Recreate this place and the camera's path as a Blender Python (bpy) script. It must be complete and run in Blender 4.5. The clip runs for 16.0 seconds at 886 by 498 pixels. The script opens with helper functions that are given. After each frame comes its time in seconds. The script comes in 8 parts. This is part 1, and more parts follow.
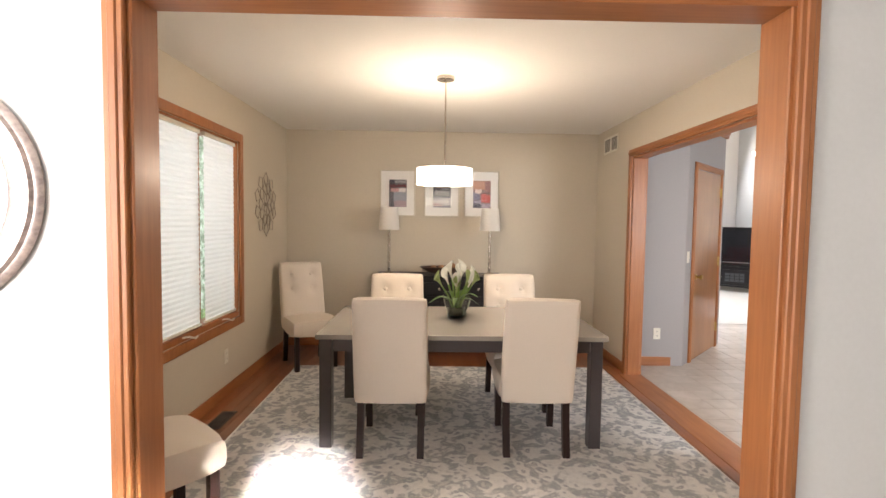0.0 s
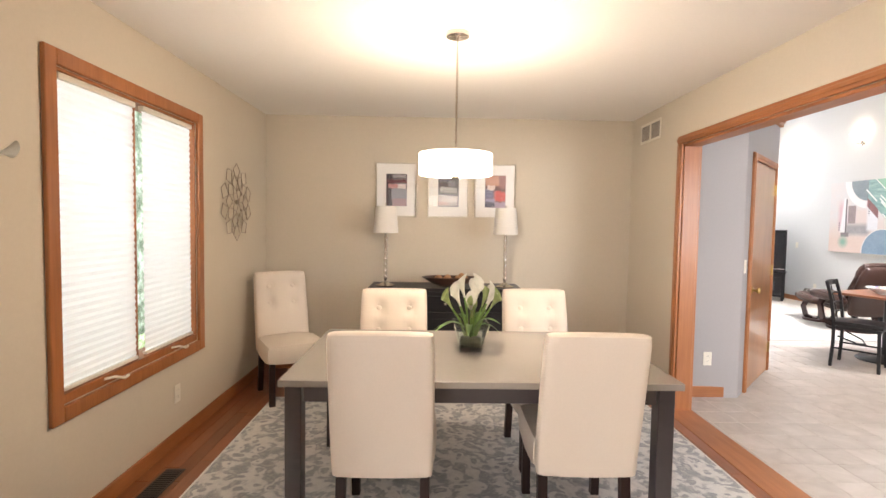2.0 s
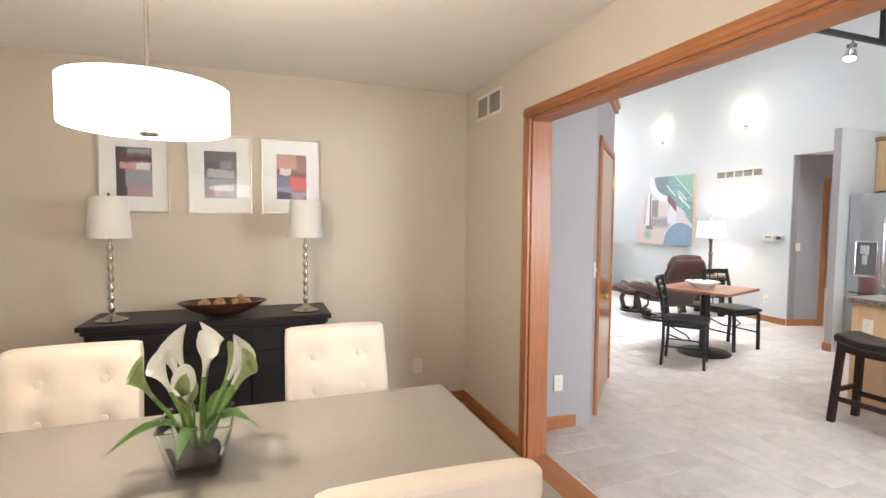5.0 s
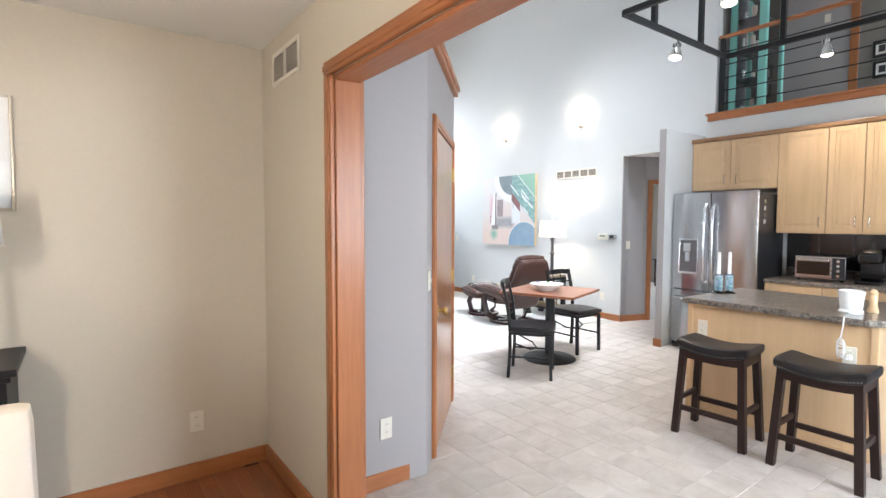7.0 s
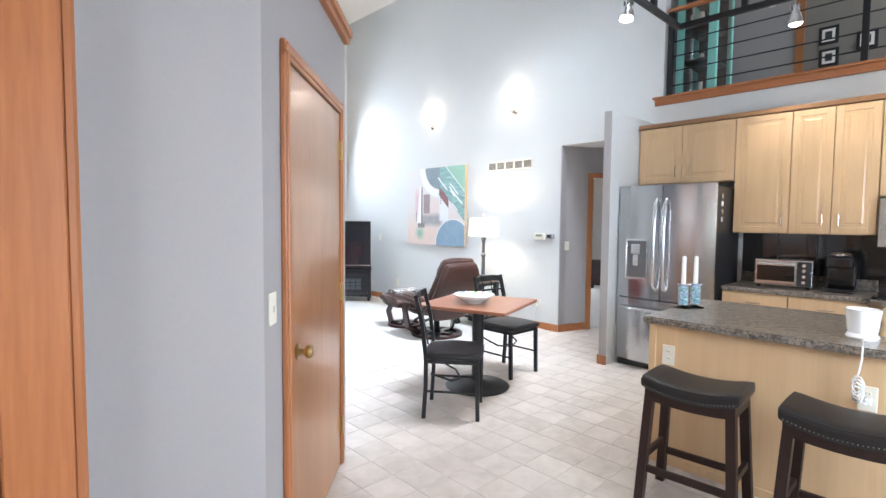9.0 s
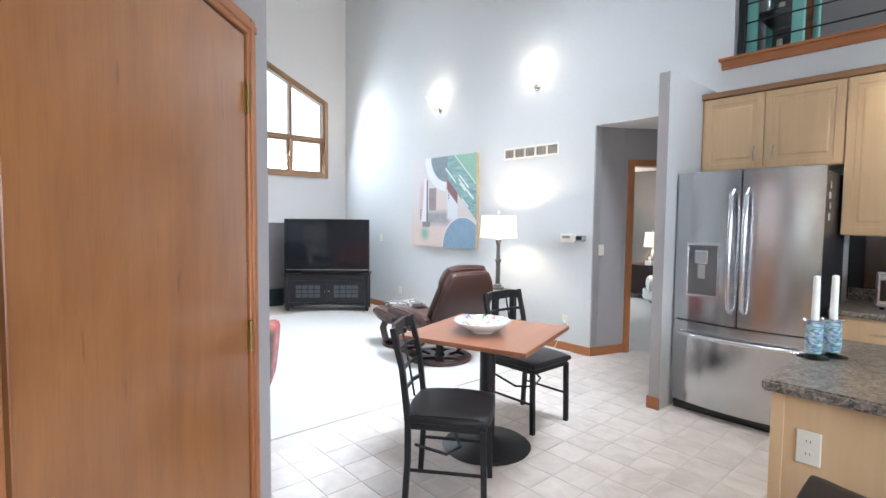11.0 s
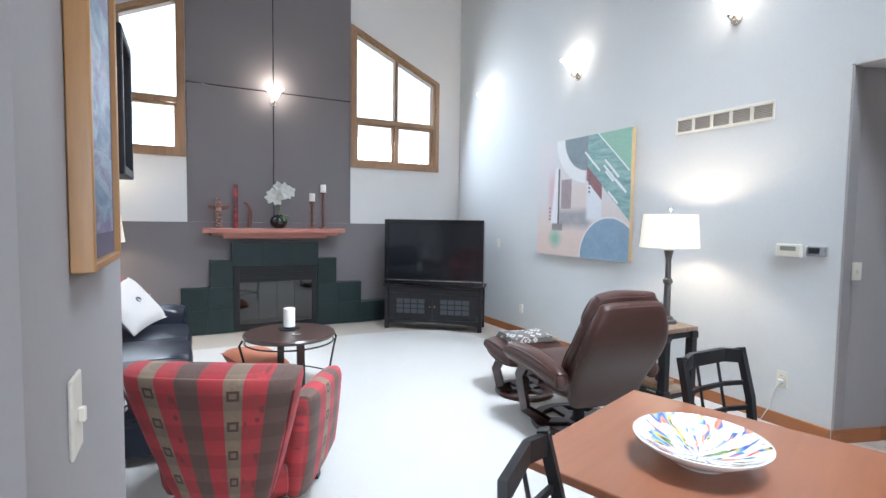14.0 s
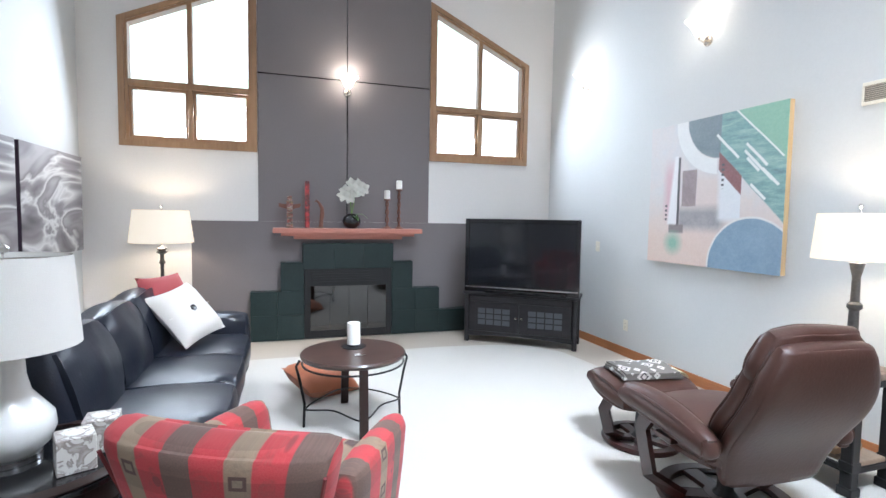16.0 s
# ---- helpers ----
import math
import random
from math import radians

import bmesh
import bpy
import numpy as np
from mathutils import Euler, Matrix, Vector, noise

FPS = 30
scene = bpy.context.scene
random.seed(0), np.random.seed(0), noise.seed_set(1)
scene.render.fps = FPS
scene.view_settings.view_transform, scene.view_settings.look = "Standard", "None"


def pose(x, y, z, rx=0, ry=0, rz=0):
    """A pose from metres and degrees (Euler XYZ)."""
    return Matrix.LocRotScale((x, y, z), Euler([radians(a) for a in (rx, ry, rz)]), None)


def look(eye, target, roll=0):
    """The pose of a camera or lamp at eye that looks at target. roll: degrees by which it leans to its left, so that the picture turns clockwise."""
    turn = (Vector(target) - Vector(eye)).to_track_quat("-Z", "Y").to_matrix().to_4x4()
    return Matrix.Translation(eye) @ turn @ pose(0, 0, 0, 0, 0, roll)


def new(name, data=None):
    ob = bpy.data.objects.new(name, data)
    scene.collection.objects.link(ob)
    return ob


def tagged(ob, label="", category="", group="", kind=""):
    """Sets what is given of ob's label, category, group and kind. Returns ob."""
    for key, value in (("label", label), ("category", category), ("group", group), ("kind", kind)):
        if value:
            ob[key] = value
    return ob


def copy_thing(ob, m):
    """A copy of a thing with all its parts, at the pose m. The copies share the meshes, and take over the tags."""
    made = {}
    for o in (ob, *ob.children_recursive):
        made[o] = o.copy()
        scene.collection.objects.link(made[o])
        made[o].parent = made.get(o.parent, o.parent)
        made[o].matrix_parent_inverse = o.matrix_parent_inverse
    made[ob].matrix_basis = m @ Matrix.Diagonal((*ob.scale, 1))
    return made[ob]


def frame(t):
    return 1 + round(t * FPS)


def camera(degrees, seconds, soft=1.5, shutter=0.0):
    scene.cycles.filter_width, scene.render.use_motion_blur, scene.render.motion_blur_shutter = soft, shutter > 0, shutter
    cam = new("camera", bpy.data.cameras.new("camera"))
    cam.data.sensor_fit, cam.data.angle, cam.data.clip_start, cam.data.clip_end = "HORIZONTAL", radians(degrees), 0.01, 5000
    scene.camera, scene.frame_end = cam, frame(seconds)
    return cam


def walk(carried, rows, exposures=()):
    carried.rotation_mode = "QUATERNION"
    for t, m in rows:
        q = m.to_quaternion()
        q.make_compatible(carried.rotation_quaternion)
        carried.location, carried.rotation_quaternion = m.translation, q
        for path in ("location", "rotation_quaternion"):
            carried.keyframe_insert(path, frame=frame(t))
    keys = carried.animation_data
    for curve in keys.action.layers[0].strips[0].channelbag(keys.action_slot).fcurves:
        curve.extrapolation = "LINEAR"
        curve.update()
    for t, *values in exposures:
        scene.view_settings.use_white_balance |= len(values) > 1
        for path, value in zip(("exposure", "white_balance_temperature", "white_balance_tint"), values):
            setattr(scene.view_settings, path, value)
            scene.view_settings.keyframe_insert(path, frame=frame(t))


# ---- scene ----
cam = camera(83.6, 16.0)
PATH = [
    (0, (0.987, 0.937, 1.441), (1.026, 2.934, 1.334), 0.8),
    (0.5, (0.988, 1.183, 1.425), (1.017, 3.18, 1.322), 0.8),
    (1, (0.976, 1.394, 1.422), (1.005, 3.391, 1.323), 0.9),
    (1.5, (0.959, 1.598, 1.447), (0.986, 3.595, 1.338), 1.0),
    (2, (0.954, 1.789, 1.444), (0.987, 3.786, 1.343), 0.9),
    (2.5, (0.981, 1.962, 1.452), (1.072, 3.957, 1.348), 0.8),
    (3, (1.007, 2.153, 1.454), (1.196, 4.141, 1.346), 0.7),
    (3.2, (1.034, 2.238, 1.449), (1.251, 4.224, 1.348), 0.5),
    (5.3, (1.42, 3.054, 1.474), (2.18, 4.9, 1.362), 0.5),
    (5.5, (1.473, 3.107, 1.464), (2.285, 4.932, 1.357), 0.5),
    (6, (1.592, 3.271, 1.463), (2.552, 5.022, 1.357), 0.3),
    (6.5, (1.744, 3.431, 1.454), (2.827, 5.109, 1.348), 0.3),
    (7, (1.965, 3.598, 1.461), (3.147, 5.208, 1.352), 0.2),
    (7.5, (2.183, 3.78, 1.454), (3.456, 5.319, 1.346), 0.2),
    (8, (2.399, 3.949, 1.436), (3.738, 5.431, 1.331), 0.2),
    (10.5, (3.515, 4.827, 1.436), (4.899, 6.266, 1.323), 0.6),
    (11, (3.745, 5.04, 1.431), (5.067, 6.537, 1.314), 0.6),
    (11.5, (3.967, 5.252, 1.435), (5.21, 6.814, 1.313), 0.5),
    (12, (4.162, 5.499, 1.423), (5.335, 7.113, 1.301), 0.7),
    (12.5, (4.325, 5.707, 1.429), (5.433, 7.367, 1.307), 0.7),
    (13, (4.465, 5.926, 1.416), (5.52, 7.621, 1.294), 0.8),
    (13.5, (4.545, 6.114, 1.417), (5.533, 7.849, 1.3), 0.8),
    (14, (4.65, 6.268, 1.419), (5.569, 8.04, 1.304), 0.8),
    (14.5, (4.785, 6.428, 1.421), (5.62, 8.242, 1.301), 0.9),
    (15, (4.807, 6.606, 1.419), (5.577, 8.448, 1.296), 0.8),
    (15.5, (4.875, 6.799, 1.42), (5.564, 8.673, 1.296), 0.9),
    (16, (4.916, 6.957, 1.431), (5.534, 8.855, 1.305), 0.9),
]
walk(cam, [(t, look(eye, target, roll)) for t, eye, target, roll in PATH], [(0, -0.16, 6650, 15), (0.8, 0.0, 6750, 18), (1.5, 0.22, 6700, 17), (3.0, 0.24, 6550, 15), (5.5, 0.18, 6050, 11), (8.0, 0.30, 5780, 10), (10.5, 0.06, 5680, 10), (11.5, -0.05, 5640, 10), (13.0, -0.30, 5560, 10), (14.5, -0.29, 5600, 10), (16.0, -0.14, 5680, 10)])

# ---- world, large lights ----
world = bpy.data.worlds.new("sky")
scene.world = world
world.use_nodes = True
wn = world.node_tree.nodes
sky = wn.new("ShaderNodeTexSky")
sky.sky_type, sky.sun_disc = "NISHITA", False
sky.sun_elevation, sky.sun_rotation = radians(48), radians(150)
world.node_tree.links.new(sky.outputs[0], wn["Background"].inputs[0])
wn["Background"].inputs[1].default_value = 0.12


def lamp(name, kind, m, watts, colour=(1, 1, 1), size=0.1, size_y=0, spread=180, cone=60):
    data = bpy.data.lights.new(name, kind)
    data.energy, data.color = watts, colour
    if kind == "AREA":
        data.shape, data.size, data.size_y = "RECTANGLE", size, size_y or size
        data.spread = radians(spread)
    elif kind == "SUN":
        data.angle = radians(size)
    else:
        data.shadow_soft_size = size
        if kind == "SPOT":
            data.spot_size, data.spot_blend = radians(cone), 0.6
    ob = new(name, data)
    ob.matrix_world = m
    return ob


DAY = (0.94, 0.98, 1.0)
WARM = (1.0, 0.78, 0.52)
lamp("sun", "SUN", look((9, -3, 12), (5.5, 8, 0)), 2.0, (1.0, 0.95, 0.88), 4)
# daylight lamps: gable and dining windows are known, the other openings are added
# added skylight, unseen; stands in for light from high in the southeast
lamp("added_skylight_lamp", "AREA", look((6.9, 6.6, 5.90), (6.15, 9.6, 0.0)), 155, DAY, 1.4, 1.9, 70)
# added fill for the island and kitchen floor; no south window is known
lamp("kitchen_fill", "AREA", look((4.8, 2.48, 1.6), (4.8, 5.6, 0.0)), 112, DAY, 1.5, 1.2)
lamp("north_daylight_east", "AREA", look((7.3, 12.86, 2.8), (6.6, 6, 0.6)), 66, DAY, 1.1, 1.2)
lamp("north_daylight_west", "AREA", look((4.0, 12.86, 2.8), (5.0, 6, 0.6)), 66, DAY, 1.1, 1.2)
lamp("dining_window_daylight", "AREA", look((-1.9, 4.6, 1.75), (-0.69, 4.6, 1.30)), 36, (0.92, 0.97, 1.0), 1.6, 1.6)
# added fill that brightens the loft; its south opening is made up
lamp("loft_fill", "AREA", look((9.5, 2.46, 4.1), (9.6, 6.0, 3.7)), 40, DAY, 1.15, 1.15)
# window unseen, assumed from the daylit bedroom carpet; its place is made up
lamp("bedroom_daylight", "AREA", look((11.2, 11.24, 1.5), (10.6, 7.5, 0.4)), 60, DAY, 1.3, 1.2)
# added fill for rug and chair backs, in an assumed foyer window
lamp("foyer_fill", "AREA", look((-1.1, -1.2, 1.5), (0.9, 3.4, 0.2)), 88, (1, 0.98, 0.95), 0.7, 1.7)
# added fill for the foyer wall; the wall behind it is solid
lamp("foyer_side_fill", "AREA", look((-1.45, 1.2, 1.5), (0.1, 2.4, 1.3)), 115, (1, 0.97, 0.93), 1.0, 1.6)
# narrow area lamp that throws the rug's sun patch through an added opening
lamp("foyer_sun_patch_lamp", "AREA", look((0.80, -1.24, 2.15), (0.27, 3.05, 0)), 28, (1, 0.98, 0.95), 0.25, 0.25, 10)
# lamps that are lit
lamp("pendant_bulb", "POINT", pose(1.06, 4.5, 1.78), 44, (1.0, 0.83, 0.63), 0.07)

# ---- materials ----
def nodes_of(name):
    m = bpy.data.materials.new(name)
    m.use_nodes = True
    nt = m.node_tree
    return m, nt, nt.nodes["Principled BSDF"]


def link(nt, a, b):
    nt.links.new(a, b)


def coords(nt, scale=(1, 1, 1), rot=(0, 0, 0), space="Object"):
    tc = nt.nodes.new("ShaderNodeTexCoord")
    mp = nt.nodes.new("ShaderNodeMapping")
    mp.inputs["Scale"].default_value = scale
    mp.inputs["Rotation"].default_value = [radians(a) for a in rot]
    link(nt, tc.outputs[space], mp.inputs[0])
    return mp.outputs[0]


def noise_of(nt, vec, scale, detail=4, rough=0.55, dist=0.0):
    n = nt.nodes.new("ShaderNodeTexNoise")
    n.inputs["Scale"].default_value, n.inputs["Detail"].default_value = scale, detail
    n.inputs["Roughness"].default_value, n.inputs["Distortion"].default_value = rough, dist
    link(nt, vec, n.inputs["Vector"])
    return n.outputs["Fac"]


def ramp(nt, fac, stops):
    r = nt.nodes.new("ShaderNodeValToRGB")
    e = r.color_ramp.elements
    while len(e) < len(stops):
        e.new(0.5)
    for el, (p, c) in zip(e, stops):
        el.position, el.color = p, (*c, 1)
    link(nt, fac, r.inputs[0])
    return r.outputs[0]


def bump(nt, fac, strength, dist, bsdf):
    b = nt.nodes.new("ShaderNodeBump")
    b.inputs["Strength"].default_value, b.inputs["Distance"].default_value = strength, dist
    link(nt, fac, b.inputs["Height"])
    link(nt, b.outputs[0], bsdf.inputs["Normal"])


def mixc(nt, fac, a, b, kind="MIX"):
    x = nt.nodes.new("ShaderNodeMix")
    x.data_type, x.blend_type = "RGBA", kind
    for v, s in ((fac, x.inputs[0]), (a, x.inputs[6]), (b, x.inputs[7])):
        if isinstance(v, (int, float)):
            s.default_value = v
        elif isinstance(v, tuple):
            s.default_value = (*v, 1)
        else:
            link(nt, v, s)
    return x.outputs[2]


def shade(c, k):
    return tuple(max(0.0, min(1.0, v * k)) for v in c)


def speckled(name, c, rough=0.6, big=1.2, small=60, vary=0.06, relief=0.15, dist=0.002, metal=0.0, spec=0.5, coat=0.0):
    """Paint, plaster, plastic, leather: a base colour that drifts at two scales, with a fine relief."""
    m, nt, b = nodes_of(name)
    v = coords(nt)
    n1, n2 = noise_of(nt, v, big, 3), noise_of(nt, v, small, 3)
    col = mixc(nt, n1, shade(c, 1 - vary), shade(c, 1 + vary))
    col = mixc(nt, 0.25, col, ramp(nt, n2, [(0.3, shade(c, 1 - 2 * vary)), (0.7, shade(c, 1 + 2 * vary))]))
    link(nt, col, b.inputs["Base Color"])
    rr = nt.nodes.new("ShaderNodeMapRange")
    rr.inputs[3].default_value, rr.inputs[4].default_value = max(0.03, rough - 0.07), min(1, rough + 0.07)
    link(nt, n1, rr.inputs[0])
    link(nt, rr.outputs[0], b.inputs["Roughness"])
    b.inputs["Metallic"].default_value = metal
    b.inputs["Specular IOR Level"].default_value = spec
    b.inputs["Coat Weight"].default_value = coat
    if relief:
        bump(nt, n2, relief, dist, b)
    return m


def wood(name, dark, light, rough=0.35, along="z", grain=9, coat=0.3, figure=0.5, per_piece=0.0, spec=0.5):
    m, nt, b = nodes_of(name)
    st = {"x": (0.06, 1, 1), "y": (1, 0.06, 1), "z": (1, 1, 0.06)}[along]
    v = coords(nt, tuple(s * grain for s in st))
    n1 = noise_of(nt, v, 1.6, 5, 0.6, 0.6)
    n2 = noise_of(nt, v, 9, 4, 0.6)
    n3 = noise_of(nt, coords(nt), 2.2, 2)
    col = ramp(nt, n1, [(0.28, dark), (0.72, light)])
    col = mixc(nt, 0.30, col, ramp(nt, n2, [(0.35, shade(dark, 0.8)), (0.65, light)]))
    col = mixc(nt, figure * 0.5, col, ramp(nt, n3, [(0.35, shade(dark, 0.9)), (0.65, shade(light, 1.1))]))
    if per_piece:
        oi = nt.nodes.new("ShaderNodeObjectInfo")
        col = mixc(nt, 1.0, col, ramp(nt, oi.outputs["Random"], [(0.0, (1 - per_piece,) * 3), (1.0, (1.0, 1.0, 1.0))]), "MULTIPLY")
    link(nt, col, b.inputs["Base Color"])
    b.inputs["Roughness"].default_value = rough
    b.inputs["Coat Weight"].default_value, b.inputs["Coat Roughness"].default_value = coat, 0.2
    b.inputs["Specular IOR Level"].default_value = spec
    bump(nt, n2, 0.08, 0.001, b)
    return m


def glowing(name, c, strength, base=(0.8, 0.8, 0.8)):
    m, nt, b = nodes_of(name)
    b.inputs["Base Color"].default_value = (*base, 1)
    b.inputs["Roughness"].default_value = 0.8
    n = noise_of(nt, coords(nt), 14, 2)
    e = mixc(nt, n, shade(c, 0.94), c)
    link(nt, e, b.inputs["Emission Color"])
    b.inputs["Emission Strength"].default_value = strength
    return m


def glass(name, c=(1, 1, 1), rough=0.0, ior=1.45):
    m, nt, b = nodes_of(name)
    b.inputs["Base Color"].default_value = (*c, 1)
    b.inputs["Transmission Weight"].default_value = 1
    b.inputs["Roughness"].default_value, b.inputs["IOR"].default_value = rough, ior
    return m


def fabric(name, c1, c2, scale=220, rough=0.95, relief=0.4):
    m, nt, b = nodes_of(name)
    v = coords(nt)
    n1, n2 = noise_of(nt, v, scale, 2), noise_of(nt, v, 3, 3)
    link(nt, mixc(nt, 0.5, mixc(nt, n1, c1, c2), mixc(nt, n2, c1, c2)), b.inputs["Base Color"])
    b.inputs["Roughness"].default_value, b.inputs["Sheen Weight"].default_value = rough, 0.2
    bump(nt, n1, relief, 0.002, b)
    return m


def steel(name, c=(0.62, 0.62, 0.61), rough=0.28, along="y"):
    m, nt, b = nodes_of(name)
    st = {"x": (0.4, 60, 60), "y": (60, 0.4, 60), "z": (60, 60, 0.4)}[along]
    n = noise_of(nt, coords(nt, st), 6, 3)
    link(nt, mixc(nt, n, shade(c, 0.97), shade(c, 1.02)), b.inputs["Base Color"])
    rr = nt.nodes.new("ShaderNodeMapRange")
    rr.inputs[3].default_value, rr.inputs[4].default_value = rough - 0.02, rough + 0.03
    link(nt, n, rr.inputs[0])
    link(nt, rr.outputs[0], b.inputs["Roughness"])
    b.inputs["Metallic"].default_value = 1.0
    return m


BEIGE = speckled("beige_paint", (0.60, 0.54, 0.44), 0.75, vary=0.03, relief=0.10)
CEIL = speckled("white_ceiling_paint", (0.82, 0.80, 0.76), 0.9, small=90, vary=0.02, relief=0.25)
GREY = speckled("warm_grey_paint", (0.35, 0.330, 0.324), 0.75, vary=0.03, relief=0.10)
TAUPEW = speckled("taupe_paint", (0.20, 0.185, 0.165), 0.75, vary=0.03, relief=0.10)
PALE = speckled("pale_blue_grey_paint", (0.60, 0.61, 0.607), 0.75, vary=0.03, relief=0.10)
WHITEW = speckled("off_white_paint", (0.80, 0.78, 0.76), 0.75, vary=0.03, relief=0.10)
CHARCOAL = speckled("dark_grey_paint", (0.185, 0.166, 0.170), 0.6, vary=0.06, relief=0.10)
WOOD_Z = wood("stained_trim_upright", (0.27, 0.092, 0.028), (0.44, 0.172, 0.060), 0.42, "z", coat=0.10)
WOOD_X = wood("stained_trim_along_x", (0.27, 0.092, 0.028), (0.44, 0.172, 0.060), 0.42, "x", coat=0.10)
WOOD_Y = wood("stained_trim_along_y", (0.27, 0.092, 0.028), (0.44, 0.172, 0.060), 0.42, "y", coat=0.10)


def veneer(name, dark, light, fleck):
    """Rotary-cut veneer: broad cloudy figure, long faint streaks, scattered short dark flecks."""
    m, nt, b = nodes_of(name)
    streaks = noise_of(nt, coords(nt, (9, 9, 0.45)), 2.2, 5, 0.6, 0.3)
    cloud = noise_of(nt, coords(nt, (1.5, 1.5, 0.6)), 2.0, 4, 0.6, 0.8)
    pores = noise_of(nt, coords(nt, (60, 60, 3)), 3.0, 2)
    short = noise_of(nt, coords(nt, (26, 26, 4.2)), 1.6, 1, 0.4)
    mid = tuple((p + q) / 2 for p, q in zip(dark, light))
    col = mixc(nt, ramp(nt, cloud, [(0.30, (0, 0, 0)), (0.68, (1, 1, 1))]), mixc(nt, streaks, dark, mid), mixc(nt, streaks, mid, light))
    col = mixc(nt, ramp(nt, pores, [(0.45, (0, 0, 0)), (0.75, (0.25, 0.25, 0.25))]), col, dark)
    col = mixc(nt, ramp(nt, short, [(0.73, (0, 0, 0)), (0.80, (0.5, 0.5, 0.5))]), col, fleck)
    link(nt, col, b.inputs["Base Color"])
    b.inputs["Roughness"].default_value = 0.32
    b.inputs["Coat Weight"].default_value, b.inputs["Coat Roughness"].default_value = 0.5, 0.12
    bump(nt, pores, 0.05, 0.001, b)
    return m


DOORWOOD = veneer("stained_door_veneer", (0.20, 0.072, 0.020), (0.45, 0.195, 0.062), (0.13, 0.045, 0.016))
PLANK = wood("red_oak_plank", (0.22, 0.068, 0.024), (0.38, 0.13, 0.05), 0.3, "y", 8, per_piece=0.35)
WINWOOD = wood("tan_window_wood", (0.24, 0.13, 0.06), (0.42, 0.25, 0.13), 0.4, "z")
MAPLE = wood("honey_maple", (0.585, 0.395, 0.215), (0.685, 0.48, 0.275), 0.35, "z", 2.5)
ESPRESSO = wood("espresso_stained_wood", (0.014, 0.007, 0.006), (0.030, 0.014, 0.011), 0.42, "z", coat=0.05, spec=0.3)
BLACKWOOD = wood("black_stained_wood", (0.009, 0.008, 0.009), (0.022, 0.020, 0.022), 0.45, "x", coat=0.05, spec=0.3)
CHERRY = wood("cherry_table_top", (0.23, 0.088, 0.044), (0.33, 0.135, 0.070), 0.30, "x", 3, 0.2)
TAUPE = speckled("taupe_lacquer", (0.31, 0.285, 0.255), 0.25, vary=0.04, relief=0.02, coat=0.5)
TAUPE_LEG = speckled("grey_brown_lacquer", (0.062, 0.052, 0.054), 0.3, vary=0.05, relief=0.03, coat=0.3)
CREAM = speckled("cream_leatherette", (0.70, 0.62, 0.53), 0.5, vary=0.03, relief=0.12, small=120)
NAVY = speckled("blue_black_leather", (0.013, 0.016, 0.026), 0.34, spec=0.42, vary=0.15, relief=0.3, small=90, dist=0.003)
BROWN = speckled("brown_leather", (0.050, 0.021, 0.015), 0.40, spec=0.4, vary=0.12, relief=0.3, small=70, dist=0.003)
BLACKLEATHER = speckled("black_vinyl", (0.009, 0.008, 0.009), 0.40, spec=0.4, vary=0.1, relief=0.2, small=110)
IRON = speckled("black_iron", (0.012, 0.012, 0.013), 0.45, vary=0.1, relief=0.1, spec=0.35)
PLASTIC_W = speckled("ivory_plastic", (0.74, 0.70, 0.60), 0.4, vary=0.02, relief=0.0)
WHITE_GLOSS = speckled("white_glaze", (0.82, 0.82, 0.80), 0.15, vary=0.02, relief=0.0, coat=0.6)
BLACK_GLOSS = speckled("black_gloss", (0.008, 0.008, 0.009), 0.12, vary=0.1, relief=0.0, coat=0.5)
GREEN_TILE = speckled("dark_green_slate", (0.012, 0.023, 0.023), 0.42, big=5, vary=0.45, spec=0.35, relief=0.2, dist=0.003)
HEARTH = speckled("beige_hearth_tile", (0.42, 0.37, 0.31), 0.5, big=4, vary=0.1)
TERRACOTTA = speckled("salmon_mantel_paint", (0.46, 0.19, 0.14), 0.45, vary=0.06)
NICKEL = steel("brushed_nickel", (0.58, 0.54, 0.48), 0.26, "z")
STEEL = steel("stainless_steel", (0.54, 0.54, 0.545), 0.17, "z")
STEEL_H = steel("stainless_handle", (0.70, 0.71, 0.72), 0.2, "z")
DARKSTEEL = speckled("dark_grey_enamel", (0.03, 0.03, 0.033), 0.35, vary=0.08, relief=0.05)
PEWTER_DULL = steel("dull_nailhead", (0.22, 0.20, 0.18), 0.45, "z")
BRASS = steel("antique_brass", (0.45, 0.31, 0.12), 0.28, "z")
GLASS = glass("clear_glass")
WATERGLASS = glass("tinted_vase_glass", (0.86, 0.93, 0.90))
SHADE_DIM = fabric("white_linen_shade", (0.66, 0.64, 0.60), (0.74, 0.72, 0.68), 260)
SHADE_LIT = glowing("lit_linen_shade", (1.0, 0.80, 0.55), 0.80, (0.55, 0.53, 0.48))
PENDANT_GLOW = glowing("lit_white_drum", (1.0, 0.90, 0.76), 3.6)
BULB = glowing("lit_bulb", (1.0, 0.80, 0.55), 14)
SCONCE_GLOW = glowing("lit_frosted_glass", (1.0, 0.84, 0.64), 5)
WAX = speckled("white_wax", (0.85, 0.83, 0.78), 0.5, vary=0.02, relief=0.02)

